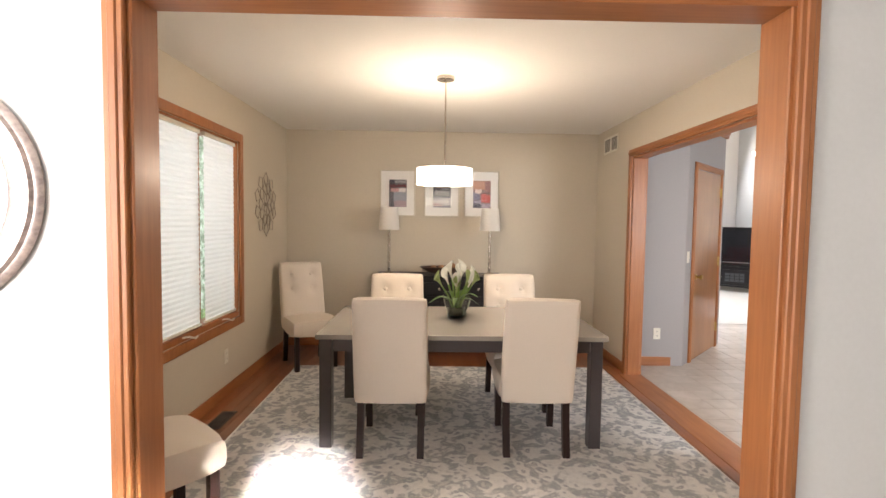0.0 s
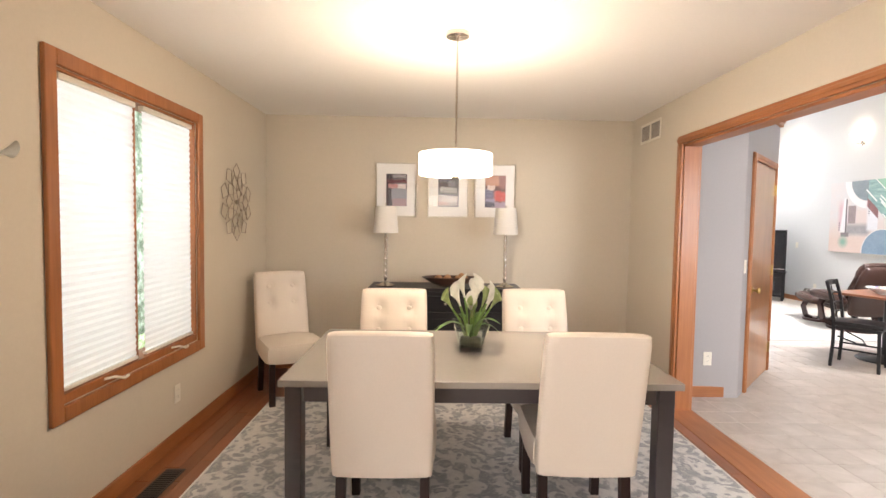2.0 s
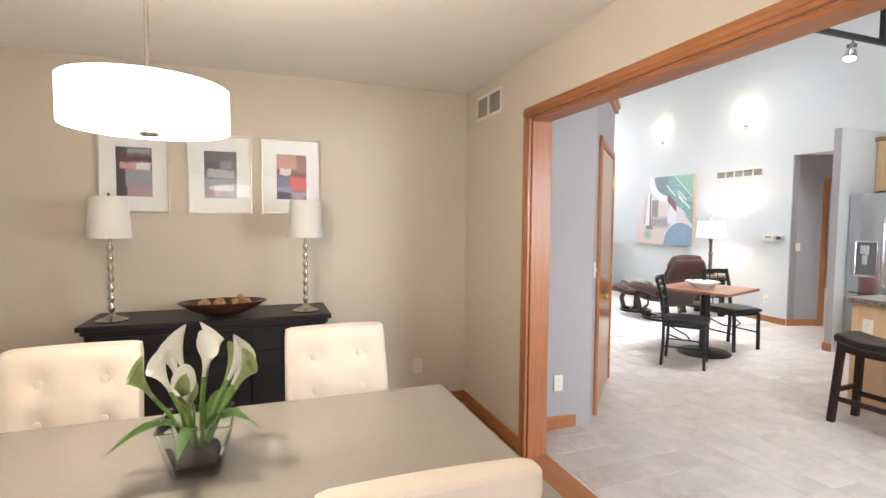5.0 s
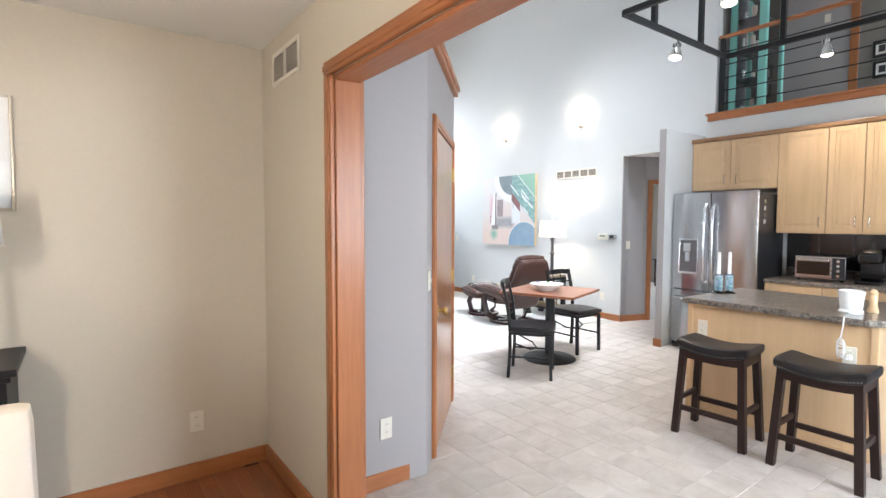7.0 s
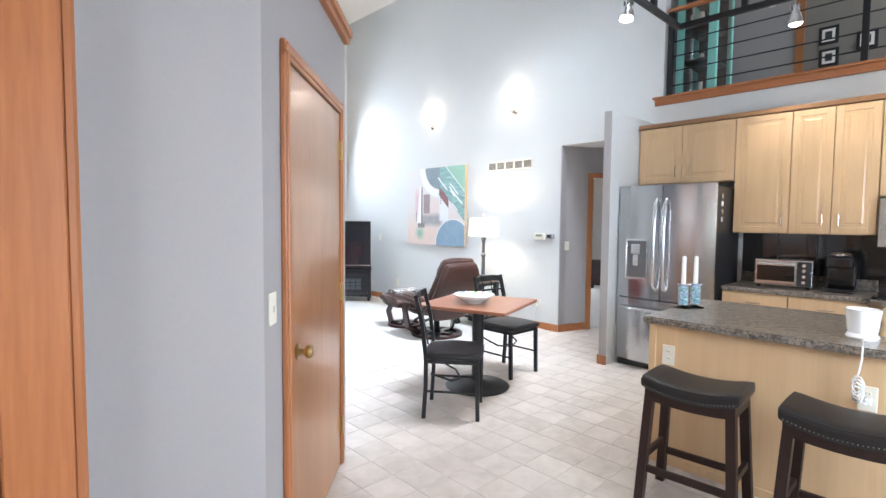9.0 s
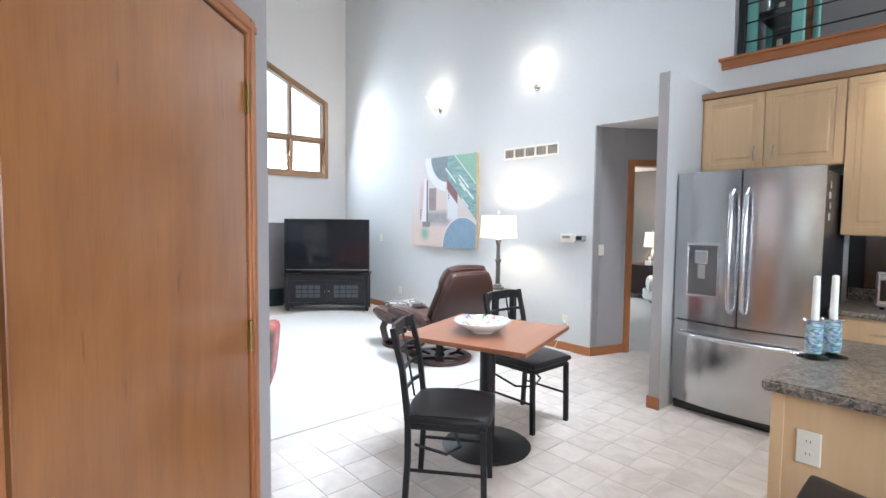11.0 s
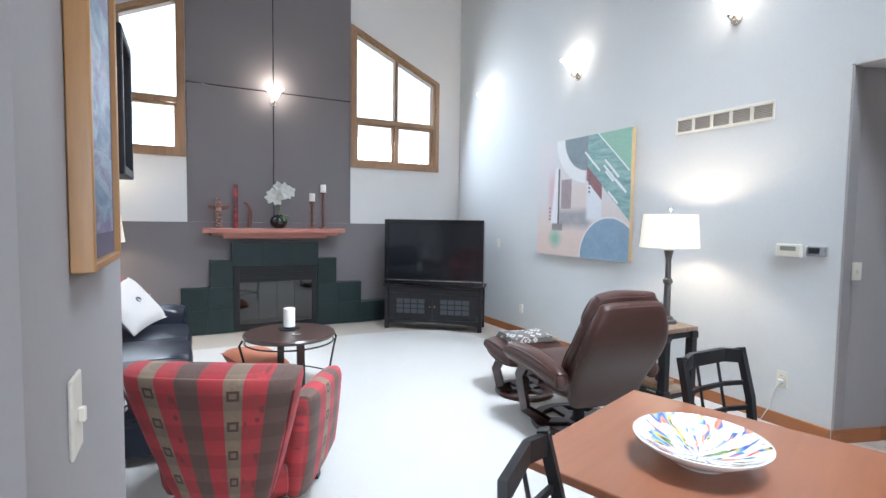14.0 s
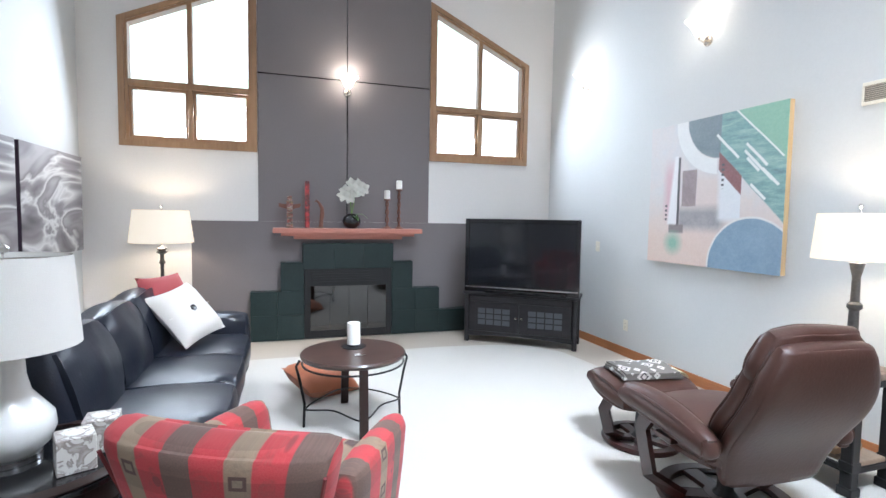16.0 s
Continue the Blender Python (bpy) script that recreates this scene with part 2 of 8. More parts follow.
# ---- building kit ----
def part(name, bm, material, parent=None, label="", smooth=False):
    me = bpy.data.meshes.new(name)
    bmesh.ops.recalc_face_normals(bm, faces=bm.faces)
    bm.to_mesh(me)
    bm.free()
    if smooth:
        me.shade_smooth()
        me.set_sharp_from_angle(angle=radians(38))
    for mm in material if isinstance(material, (list, tuple)) else [material]:
        me.materials.append(mm)
    ob = new(name, me)
    ob.parent = parent
    return tagged(ob, label)


def thing(name, m, label, category, group="", kind=""):
    ob = new(name)
    ob.empty_display_size = 0.1
    ob.matrix_world = m
    return tagged(ob, label, category, group, kind)


def box(x0, y0, z0, x1, y1, z1, bev=0.0, seg=1, bm=None):
    own = bmesh.new()
    bmesh.ops.create_cube(own, size=1)
    bmesh.ops.scale(own, vec=(abs(x1 - x0), abs(y1 - y0), abs(z1 - z0)), verts=own.verts)
    bmesh.ops.translate(own, vec=((x0 + x1) / 2, (y0 + y1) / 2, (z0 + z1) / 2), verts=own.verts)
    if bev:
        bmesh.ops.bevel(own, geom=own.edges[:], offset=bev, segments=seg, profile=0.5, affect="EDGES")
    return join(bm, own)


def join(bm, own):
    if bm is None:
        return own
    me = bpy.data.meshes.new("tmp")
    own.to_mesh(me)
    own.free()
    bm.from_mesh(me)
    bpy.data.meshes.remove(me)
    return bm


def lathe(profile, n=28, bm=None, at=(0, 0, 0)):
    """A turned shape from (radius, height) pairs."""
    own = bmesh.new()
    rings = []
    for r, z in profile:
        if r < 1e-5:
            rings.append([own.verts.new((at[0], at[1], at[2] + z))])
        else:
            rings.append([own.verts.new((at[0] + r * math.cos(2 * math.pi * k / n), at[1] + r * math.sin(2 * math.pi * k / n), at[2] + z)) for k in range(n)])
    for a, b in zip(rings, rings[1:]):
        for k in range(n):
            q = [a[k % len(a)], a[(k + 1) % len(a)], b[(k + 1) % len(b)], b[k % len(b)]]
            u = []
            for w in q:
                if w not in u:
                    u.append(w)
            if len(u) > 2:
                own.faces.new(u)
    return join(bm, own)


def tube(points, r, n=8, bm=None, closed=False, flat=None):
    """A bar swept along points; flat=(w, h) gives a rectangular section, r may be a list."""
    own = bmesh.new()
    P = [Vector(p) for p in points]
    rings = []
    side = None
    for i, p in enumerate(P):
        if closed:
            d = (P[(i + 1) % len(P)] - P[i - 1]).normalized()
        else:
            d = (P[min(i + 1, len(P) - 1)] - P[max(i - 1, 0)]).normalized()
        up = Vector((0, 0, 1)) if abs(d.z) < 0.95 else Vector((0, 1, 0))
        if side is None:
            side = d.cross(up).normalized()
        side = (side - d * side.dot(d)).normalized()
        u2 = side.cross(d)
        rr = r[i] if isinstance(r, (list, tuple)) else r
        if flat:
            w, h = flat
            rings.append([own.verts.new(p + side * sx * w / 2 + u2 * sz * h / 2) for sx, sz in ((1, 1), (-1, 1), (-1, -1), (1, -1))])
        else:
            rings.append([own.verts.new(p + (side * math.cos(2 * math.pi * k / n) + u2 * math.sin(2 * math.pi * k / n)) * rr) for k in range(n)])
    m = len(rings[0])
    pairs = list(zip(rings, rings[1:])) + ([(rings[-1], rings[0])] if closed else [])
    for a, b in pairs:
        for k in range(m):
            own.faces.new((a[k], a[(k + 1) % m], b[(k + 1) % m], b[k]))
    if not closed:
        own.faces.new(rings[0])
        own.faces.new(rings[-1])
    return join(bm, own)


def prism(poly, axis, a0, a1, bm=None):
    """A flat polygon pushed along an axis. poly in the other two axes, in order."""
    own = bmesh.new()

    def place(p, a):
        return {"x": (a, p[0], p[1]), "y": (p[0], a, p[1]), "z": (p[0], p[1], a)}[axis]
    A = [own.verts.new(place(p, a0)) for p in poly]
    B = [own.verts.new(place(p, a1)) for p in poly]
    own.faces.new(A)
    own.faces.new(B[::-1])
    for k in range(len(poly)):
        own.faces.new((A[k], A[(k + 1) % len(poly)], B[(k + 1) % len(poly)], B[k]))
    return join(bm, own)


def cushion(x0, y0, z0, x1, y1, z1, puff=0.03, cuts=6, r=0.04, bm=None):
    """A padded block: rounded edges, faces that swell in the middle."""
    own = box(x0, y0, z0, x1, y1, z1)
    bmesh.ops.subdivide_edges(own, edges=own.edges[:], cuts=cuts, use_grid_fill=True)
    c = Vector(((x0 + x1) / 2, (y0 + y1) / 2, (z0 + z1) / 2))
    h = Vector(((x1 - x0) / 2, (y1 - y0) / 2, (z1 - z0) / 2))
    for v in own.verts:
        q = [(v.co[i] - c[i]) / h[i] for i in range(3)]
        inner = Vector([max(-1 + r / h[i], min(1 - r / h[i], q[i])) * h[i] for i in range(3)])
        d = v.co - c - inner
        n = d.normalized() if d.length > 1e-6 else Vector((0, 0, 0))
        w = 1.0
        for i in range(3):
            if abs(n[i]) < 0.6:
                w *= max(0.0, 1 - q[i] ** 2)
        v.co = c + inner + n * (r + puff * w)
    return join(bm, own)


def moved(bm, m):
    bmesh.ops.transform(bm, matrix=m, verts=bm.verts)
    return bm


def subdivided(bm, cuts):
    bmesh.ops.subdivide_edges(bm, edges=bm.edges[:], cuts=cuts, use_grid_fill=True)
    return bm


def structure(name, bm, material, label, category="wall"):
    return tagged(part(name, bm, material), label, category, kind="structure")


def wall_boxes(axis, c0, c1, a0, a1, z0, z1, holes=()):
    """A wall along an axis ('x' or 'y') with rectangular openings (a0, a1, z0, z1) cut through it."""
    bm = bmesh.new()
    cuts = sorted({a0, a1, *[h[0] for h in holes], *[h[1] for h in holes]})
    for p, q in zip(cuts, cuts[1:]):
        mid = (p + q) / 2
        spans, z = [], z0
        for h in sorted((h for h in holes if h[0] < mid < h[1]), key=lambda h: h[2]):
            if h[2] > z:
                spans.append((z, h[2]))
            z = h[3]
        if z < z1:
            spans.append((z, z1))
        for s, e in spans:
            if axis == "x":
                box(p, c0, s, q, c1, e, bm=bm)
            else:
                box(c0, p, s, c1, q, e, bm=bm)
    bmesh.ops.remove_doubles(bm, verts=bm.verts, dist=1e-5)
    seen = {}
    for f in bm.faces:
        seen.setdefault(tuple(round(v, 4) for v in f.calc_center_median()), []).append(f)
    bmesh.ops.delete(bm, geom=[f for fs in seen.values() if len(fs) > 1 for f in fs], context="FACES_ONLY")
    return bm

# ---- structure ----
WX, EX, NY = -0.69, 2.865, 6.64          # dining room
CZ = 2.47
GE, GN, GW, GS = 8.36, 12.93, 2.96, 2.55  # great room
RIDGE, EAVE, SLOPE = 5.66, 5.3, 0.46
structure("floor", box(-1.6, -1.4, -0.15, 13.4, 13.1, -0.012), HEARTH, "concrete slab under the floors", "floor")
structure("wall_west", wall_boxes("y", WX - 0.16, WX, 2.56, NY + 0.12, 0, CZ, [(3.965, 5.228, 0.61, 2.10)]), BEIGE, "beige painted dining room wall")
structure("wall_north", box(WX, NY, 0, EX, NY + 0.12, CZ), BEIGE, "beige painted dining room wall")
structure("wall_opening", wall_boxes("y", EX, EX + 0.06, 2.56, NY, 0, CZ, [(3.62, 5.62, 0, 2.09)]), BEIGE, "beige wall with a wide cased opening")
structure("wall_opening_back", wall_boxes("y", EX + 0.06, EX + 0.12, 2.56, NY + 0.12, 0, 5.32, [(3.62, 5.62, 0, 2.09)]), WHITEW, "pale wall of the great room with a cased opening")
structure("wall_foyer", wall_boxes("x", 2.42, 2.49, -1.6, 3.6, 0, CZ, [(0.085, 2.06, 0, 2.115)]), PALE, "pale grey foyer wall with a cased opening")
structure("wall_south", wall_boxes("x", 2.49, 2.56, -1.6, EX + 0.06, 0, CZ, [(0.085, 2.06, 0, 2.115)]), BEIGE, "beige wall with a wide cased opening")
structure("ceiling_dining", box(WX - 0.16, 2.42, CZ, EX + 0.06, NY + 0.12, CZ + 0.1), CEIL, "white painted dining room ceiling", "ceiling")
structure("ceiling_foyer", box(-1.6, -1.4, CZ, 3.6, 2.42, CZ + 0.1), CEIL, "white foyer ceiling", "ceiling")
structure("wall_foyer_west", box(-1.6, -1.4, 0, -1.5, 2.42, CZ), WHITEW, "white foyer wall")
structure("wall_foyer_east", box(3.5, -1.4, 0, 3.6, 2.42, CZ), PALE, "pale grey foyer wall")
# unseen wall, both openings cut to let the foyer lamps in
structure("wall_foyer_south", wall_boxes("x", -1.4, -1.28, -1.5, 3.5, 0, CZ, [(-1.46, -0.74, 0.6, 2.3), (0.45, 1.15, 1.9, 2.35)]), WHITEW, "unseen white foyer wall with two openings added for lamps")


def roof_z(x):
    return EAVE + SLOPE * (GE - RIDGE) - SLOPE * abs(x - RIDGE)


def wintop(x):
    return 3.40 + 0.46 * ((7.94 - x) if x > RIDGE else (x - 3.38))


# north gable with two raked windows
bm = bmesh.new()
WINS = ((3.38, 4.60), (6.72, 7.94))
xs = [GW - 0.1, 3.38, 4.60, RIDGE, 6.72, 7.94, GE + 0.1]
for a, b in zip(xs, xs[1:]):
    hole = (a, b) in WINS
    segs = [((0, 0), (2.19, 2.19)), ((wintop(a), wintop(b)), (roof_z(a), roof_z(b)))] if hole else [((0, 0), (roof_z(a), roof_z(b)))]
    for lo, hi in segs:
        prism([(a, lo[0]), (b, lo[1]), (b, hi[1]), (a, hi[0])], "y", GN, GN + 0.16, bm)
bmesh.ops.remove_doubles(bm, verts=bm.verts[:], dist=0.0001)
structure("wall_gable", bm, WHITEW, "white gable wall with two raked windows")
structure("wall_east", wall_boxes("y", GE, GE + 0.12, GS, GN, 0, EAVE, [(6.89, 7.90, 0, 2.43), (3.0, 6.62, 2.80, 4.7)]), PALE, "pale blue-grey wall with a hall recess and loft opening")
structure("wall_living_west", box(GW - 0.1, 6.7, 0, GW, GN, EAVE), PALE, "pale blue-grey living room wall")
# unseen wall, its opening cut only for the kitchen fill lamp
structure("wall_kitchen_south", wall_boxes("x", GS - 0.13, GS, GW - 0.1, GE + 0.12, 0, 6.6, [(4.0, 5.6, 0.95, 2.2)]), PALE, "unseen pale kitchen end wall with an added opening")
# the gap in the east slope is added for the skylight lamp
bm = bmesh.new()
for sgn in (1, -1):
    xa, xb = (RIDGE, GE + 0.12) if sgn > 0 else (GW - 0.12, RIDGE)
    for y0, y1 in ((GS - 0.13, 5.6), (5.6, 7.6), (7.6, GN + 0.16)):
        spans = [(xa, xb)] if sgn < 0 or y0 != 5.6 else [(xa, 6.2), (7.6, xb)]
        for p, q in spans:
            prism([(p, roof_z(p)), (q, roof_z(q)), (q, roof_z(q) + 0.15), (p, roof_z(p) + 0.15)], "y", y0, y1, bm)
structure("ceiling_vault", bm, CEIL, "unseen white vaulted ceiling with an added skylight opening", "ceiling")

# closet block with a diagonal door wall, lower than the vault
D0, D1, PW_END = Vector((3.55, 5.91)), Vector((4.50, 6.905)), 7.76
BLOCK = 2.54
poly = [(EX + 0.121, 5.93), (D0.x, D0.y), (D1.x, D1.y), (D1.x, PW_END), (EX + 0.121, PW_END)]
structure("wall_closet", prism(poly, "z", 0, BLOCK), GREY, "warm grey closet walls with a diagonal door face")
dd = (D1 - D0).normalized()
nn = Vector((dd.y, -dd.x))
DIAG = Matrix(((dd.x, -nn.x, 0, D0.x), (dd.y, -nn.y, 0, D0.y), (0, 0, 1, 0), (0, 0, 0, 1)))  # x along the face, -y out of it

# stub wall beside the fridge, hall recess
structure("wall_stub", box(7.44, 6.72, 0, GE, 6.80, 2.54), PALE, "grey stub wall beside the refrigerator")
structure("wall_stub_end", box(7.434, 6.721, 0, 7.4398, 6.799, 2.539), GREY, "darker grey end face of the stub wall")
HALLJ = [(GE + 0.12, 7.90), (8.74, 7.80), (9.75, 7.05)]
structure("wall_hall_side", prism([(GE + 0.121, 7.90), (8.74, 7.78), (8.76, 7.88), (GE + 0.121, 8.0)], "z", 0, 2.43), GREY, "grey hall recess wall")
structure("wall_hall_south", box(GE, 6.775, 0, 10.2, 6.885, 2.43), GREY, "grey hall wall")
structure("ceiling_hall_lip", box(GE + 0.002, 6.89, 2.4225, GE + 0.119, 7.885, 2.4290), CEIL, "white edge of the hall ceiling", "ceiling")
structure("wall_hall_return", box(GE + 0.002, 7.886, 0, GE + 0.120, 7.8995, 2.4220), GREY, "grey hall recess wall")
structure("ceiling_hall", box(GE + 0.12, 6.7, 2.43, 13.4, 11.5, 2.55), CEIL, "white hall and bedroom ceiling", "ceiling")
hv = Vector((0.80, -0.60))
HALL = Matrix(((hv.x, hv.y * -1, 0, 8.74), (hv.y, hv.x, 0, 7.79), (0, 0, 1, 0), (0, 0, 0, 1)))
HALL = pose(8.74, 7.79, 0, 0, 0, math.degrees(math.atan2(hv.y, hv.x)))
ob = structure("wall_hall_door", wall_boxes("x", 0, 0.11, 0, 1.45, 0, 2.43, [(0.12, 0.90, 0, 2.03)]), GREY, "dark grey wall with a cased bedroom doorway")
ob.matrix_world = HALL
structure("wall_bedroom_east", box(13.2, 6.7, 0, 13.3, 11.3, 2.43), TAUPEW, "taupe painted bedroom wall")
# opening added for the bedroom daylight lamp
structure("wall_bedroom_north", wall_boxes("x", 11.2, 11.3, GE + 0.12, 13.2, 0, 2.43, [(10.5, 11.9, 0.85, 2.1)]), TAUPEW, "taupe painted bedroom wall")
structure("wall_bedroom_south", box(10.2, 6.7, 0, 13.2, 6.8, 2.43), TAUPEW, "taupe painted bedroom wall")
# loft behind the kitchen
structure("floor_loft", box(GE + 0.12, 2.4, 2.62, 12.2, 6.7, 2.78), CEIL, "loft floor", "floor")
structure("wall_loft_back", box(10.6, 2.4, 2.78, 10.7, 6.8, 5.2), GREY, "grey loft wall")
structure("wall_loft_north", box(GE + 0.12, 6.7, 2.62, 12.0, 6.8, 5.2), GREY, "grey loft wall")
# opening added for the loft fill lamp
structure("wall_loft_south", wall_boxes("x", 2.4, 2.5, GE + 0.12, 10.6, 2.78, 5.2, [(8.9, 10.1, 3.5, 4.7)]), GREY, "unseen grey loft wall with an added opening")
structure("ceiling_loft", box(GE + 0.13, 2.4, 5.2, 12.2, 6.8, 5.3), CEIL, "white loft ceiling", "ceiling")

# ---- trim, doors, windows of the setting ----
def run_boxes(name, boxes, material, label, category="trim", bev=0.004):
    bm = bmesh.new()
    for b in boxes:
        box(*b, bev=bev, bm=bm)
    return structure(name, bm, material, label, category)


def opening_lining(prefix, axis, c0, c1, a0, a1, top, label, w=0.07):
    """Jamb boards and casings of a cased opening in a wall along an axis."""
    t = 0.022
    for tag, lo, hi in (("a", a0, a0 + 0.02), ("b", a1 - 0.02, a1)):
        b = (lo, c0 - 0.001, 0, hi, c1 + 0.001, top - 0.02) if axis == "x" else (c0 - 0.001, lo, 0, c1 + 0.001, hi, top - 0.02)
        run_boxes(f"trim_{prefix}_jamb_{tag}", [b], WOOD_Z, label)
    b = (a0, c0 - 0.001, top - 0.02, a1, c1 + 0.001, top) if axis == "x" else (c0 - 0.001, a0, top - 0.02, c1 + 0.001, a1, top)
    run_boxes(f"trim_{prefix}_head", [b], WOOD_X if axis == "x" else WOOD_Y, label)
    for side, (p, q) in enumerate(((c0 - t, c0 - 0.001), (c1 + 0.001, c1 + t))):
        ups, heads = [], []
        for lo, hi in ((a0 - w + 0.008, a0 + 0.008), (a1 - 0.008, a1 + w - 0.008)):
            inner = (lo + 0.018, hi - 0.018)
            pm, qm = (p - 0.006, q) if side == 0 else (p, q + 0.006)
            for (l, h, pp, qq) in ((lo, hi, p, q), (*inner, pm, qm)):
                ups.append((l, pp, 0, h, qq, top) if axis == "x" else (pp, l, 0, qq, h, top))
        lo, hi = a0 - w + 0.008, a1 + w - 0.008
        pm, qm = (p - 0.006, q) if side == 0 else (p, q + 0.006)
        for (l, h, z0, z1, pp, qq) in ((lo, hi, top, top + w - 0.008, p, q), (lo, hi, top + 0.018, top + w - 0.026, pm, qm)):
            heads.append((l, pp, z0, h, qq, z1) if axis == "x" else (pp, l, z0, qq, h, z1))
        run_boxes(f"trim_{prefix}_casing_{side}", ups, WOOD_Z, label)
        run_boxes(f"trim_{prefix}_head_casing_{side}", heads, WOOD_X if axis == "x" else WOOD_Y, label)


opening_lining("foyer", "x", 2.42, 2.56, 0.085, 2.06, 2.115, "honey-stained wooden casing of the dining room opening", 0.062)
opening_lining("dining", "y", EX, EX + 0.12, 3.62, 5.62, 2.09, "honey-stained wooden casing of the wide opening")
SK, ST = 0.095, 0.014
BASE = "stained wooden baseboard along the wall"
run_boxes("baseboard_dining", [(WX, 2.56, 0, WX + ST, NY, SK), (EX - ST, 2.56, 0, EX, 3.55, SK), (EX - ST, 5.69, 0, EX, NY, SK)], WOOD_Y, BASE, "baseboard")
run_boxes("baseboard_dining_north", [(WX + ST, NY - ST, 0, EX - ST, NY, SK), (WX + ST, 2.56, 0, 0.03, 2.56 + ST, SK), (2.10, 2.56, 0, EX - ST, 2.56 + ST, SK)], WOOD_X, BASE, "baseboard")
run_boxes("baseboard_closet", [(EX + 0.145, 5.93 - 0.016, 0, D0.x, 5.93 - 0.002, SK)], WOOD_X, BASE, "baseboard")
run_boxes("baseboard_east", [(GE - ST, 7.90, 0, GE, 12.2, SK)], WOOD_Y, BASE, "baseboard")
run_boxes("baseboard_stub", [(7.420, 6.712, 0, 7.434, 6.812, SK), (7.434, 6.80, 0, GE, 6.812, SK)], WOOD_X, BASE, "baseboard")
run_boxes("baseboard_kitchen_west", [(EX + 0.12, 2.6, 0, EX + 0.134, 3.55, SK), (EX + 0.12, 5.69, 0, EX + 0.134, 5.91, SK)], WOOD_Y, BASE, "baseboard")
run_boxes("baseboard_foyer", [(-1.5, 2.406, 0, 0.03, 2.42, SK), (2.10, 2.406, 0, 3.5, 2.42, SK)], WOOD_X, BASE, "baseboard")
run_boxes("baseboard_closet_end", [(D1.x, D1.y + 0.02, 0, D1.x + ST, PW_END, SK)], WOOD_Y, BASE, "baseboard")
ob = run_boxes("baseboard_hall", [(0.0, -0.016, 0, 0.06, -0.002, SK), (0.97, -0.016, 0, 1.35, -0.002, SK)], WOOD_X, BASE, "baseboard")
ob.matrix_world = HALL
ob = run_boxes("baseboard_hall_side", [(0.0, -0.016, 0, 0.38, -0.002, SK)], WOOD_X, BASE, "baseboard")
ob.matrix_world = pose(8.36, 7.90, 0, 0, 0, math.degrees(math.atan2(-0.12, 0.38)))
# wood cap along the top of the closet block
ob = run_boxes("trim_closet_cap", [(-0.02, -0.035, BLOCK - 0.05, 1.37, 0.03, BLOCK + 0.012), (-0.02, -0.05, BLOCK - 0.012, 1.37, 0.03, BLOCK + 0.03)], WOOD_X, "stained wooden cap on top of the closet wall")
ob.matrix_world = DIAG

# smoke alarm on the hall ceiling
sa = thing("smoke_alarm", pose(9.18, 7.32, 2.43, 180, 0, 0), "round white smoke alarm on the hall ceiling", "smoke alarm")
part("base", lathe([(0, 0), (0.07, 0), (0.07, 0.012), (0, 0.012)], 32), WHITE_GLOSS, sa, smooth=True)
part("cover", lathe([(0.0, 0.012), (0.062, 0.012), (0.060, 0.024), (0.048, 0.036), (0, 0.038)], 32), PLASTIC_W, sa, smooth=True)

# closet door on the diagonal face
S0 = 0.18
DW = 0.885
ob = run_boxes("trim_closet_door_casing", [(S0, -0.022, 0, S0 + 0.065, -0.001, 2.10), (S0 + 0.018, -0.028, 0, S0 + 0.047, -0.001, 2.10),
               (S0 + 0.095 + DW, -0.022, 0, S0 + 0.16 + DW, -0.001, 2.10), (S0 + 0.113 + DW, -0.028, 0, S0 + 0.142 + DW, -0.001, 2.10)], WOOD_Z, "stained wooden door casing")
ob.matrix_world = DIAG
ob = run_boxes("trim_closet_door_head", [(S0, -0.022, 2.04, S0 + 0.16 + DW, -0.002, 2.105), (S0, -0.028, 2.058, S0 + 0.16 + DW, -0.002, 2.087)], WOOD_X, "stained wooden door head casing")
ob.matrix_world = DIAG
door = thing("door_1", DIAG @ pose(S0 + 0.08, 0, 0), "flat honey-stained wooden closet door, closed, with brass knob", "door", kind="structure")
part("leaf", box(0, -0.016, 0.012, DW, -0.002, 2.03, bev=0.002), DOORWOOD, door)
knob = part("door_handle", moved(lathe([(0, 0), (0.032, 0), (0.032, 0.006), (0.012, 0.01), (0.011, 0.03), (0.024, 0.04), (0.028, 0.052), (0.022, 0.064), (0, 0.068)]), pose(0.060, -0.016, 0.90, 90, 0, 0)), BRASS, door, "brass door knob", True)
for z in (0.25, 1.03, 1.83):
    hg = bmesh.new()
    box(DW - 0.004, -0.02, z - 0.05, DW + 0.018, -0.014, z + 0.05, bm=hg)
    lathe([(0, -0.052), (0.007, -0.052), (0.007, 0.052), (0, 0.052)], 8, hg, (DW + 0.006, -0.026, z))
    part("hinge", hg, BRASS, door, "dark brass hinge")

# bedroom doorway in the hall recess
ob = run_boxes("trim_hall_door_casing", [(0.055, -0.02, 0, 0.12, -0.001, 2.09), (0.90, -0.02, 0, 0.965, -0.001, 2.09), (0.1202, -0.001, 0, 0.135, 0.112, 2.03), (0.885, -0.001, 0, 0.8998, 0.112, 2.03)], WOOD_Z, "stained wooden bedroom door casing")
ob.matrix_world = HALL
ob = run_boxes("trim_hall_door_head", [(0.055, -0.021, 2.03, 0.965, -0.002, 2.095)], WOOD_X, "stained wooden bedroom door head casing")
ob.matrix_world = HALL
door2 = thing("door_2", HALL @ pose(0.885, 0.115, 0, 0, 0, 80), "pale veneer bedroom door standing open", "door", kind="structure")
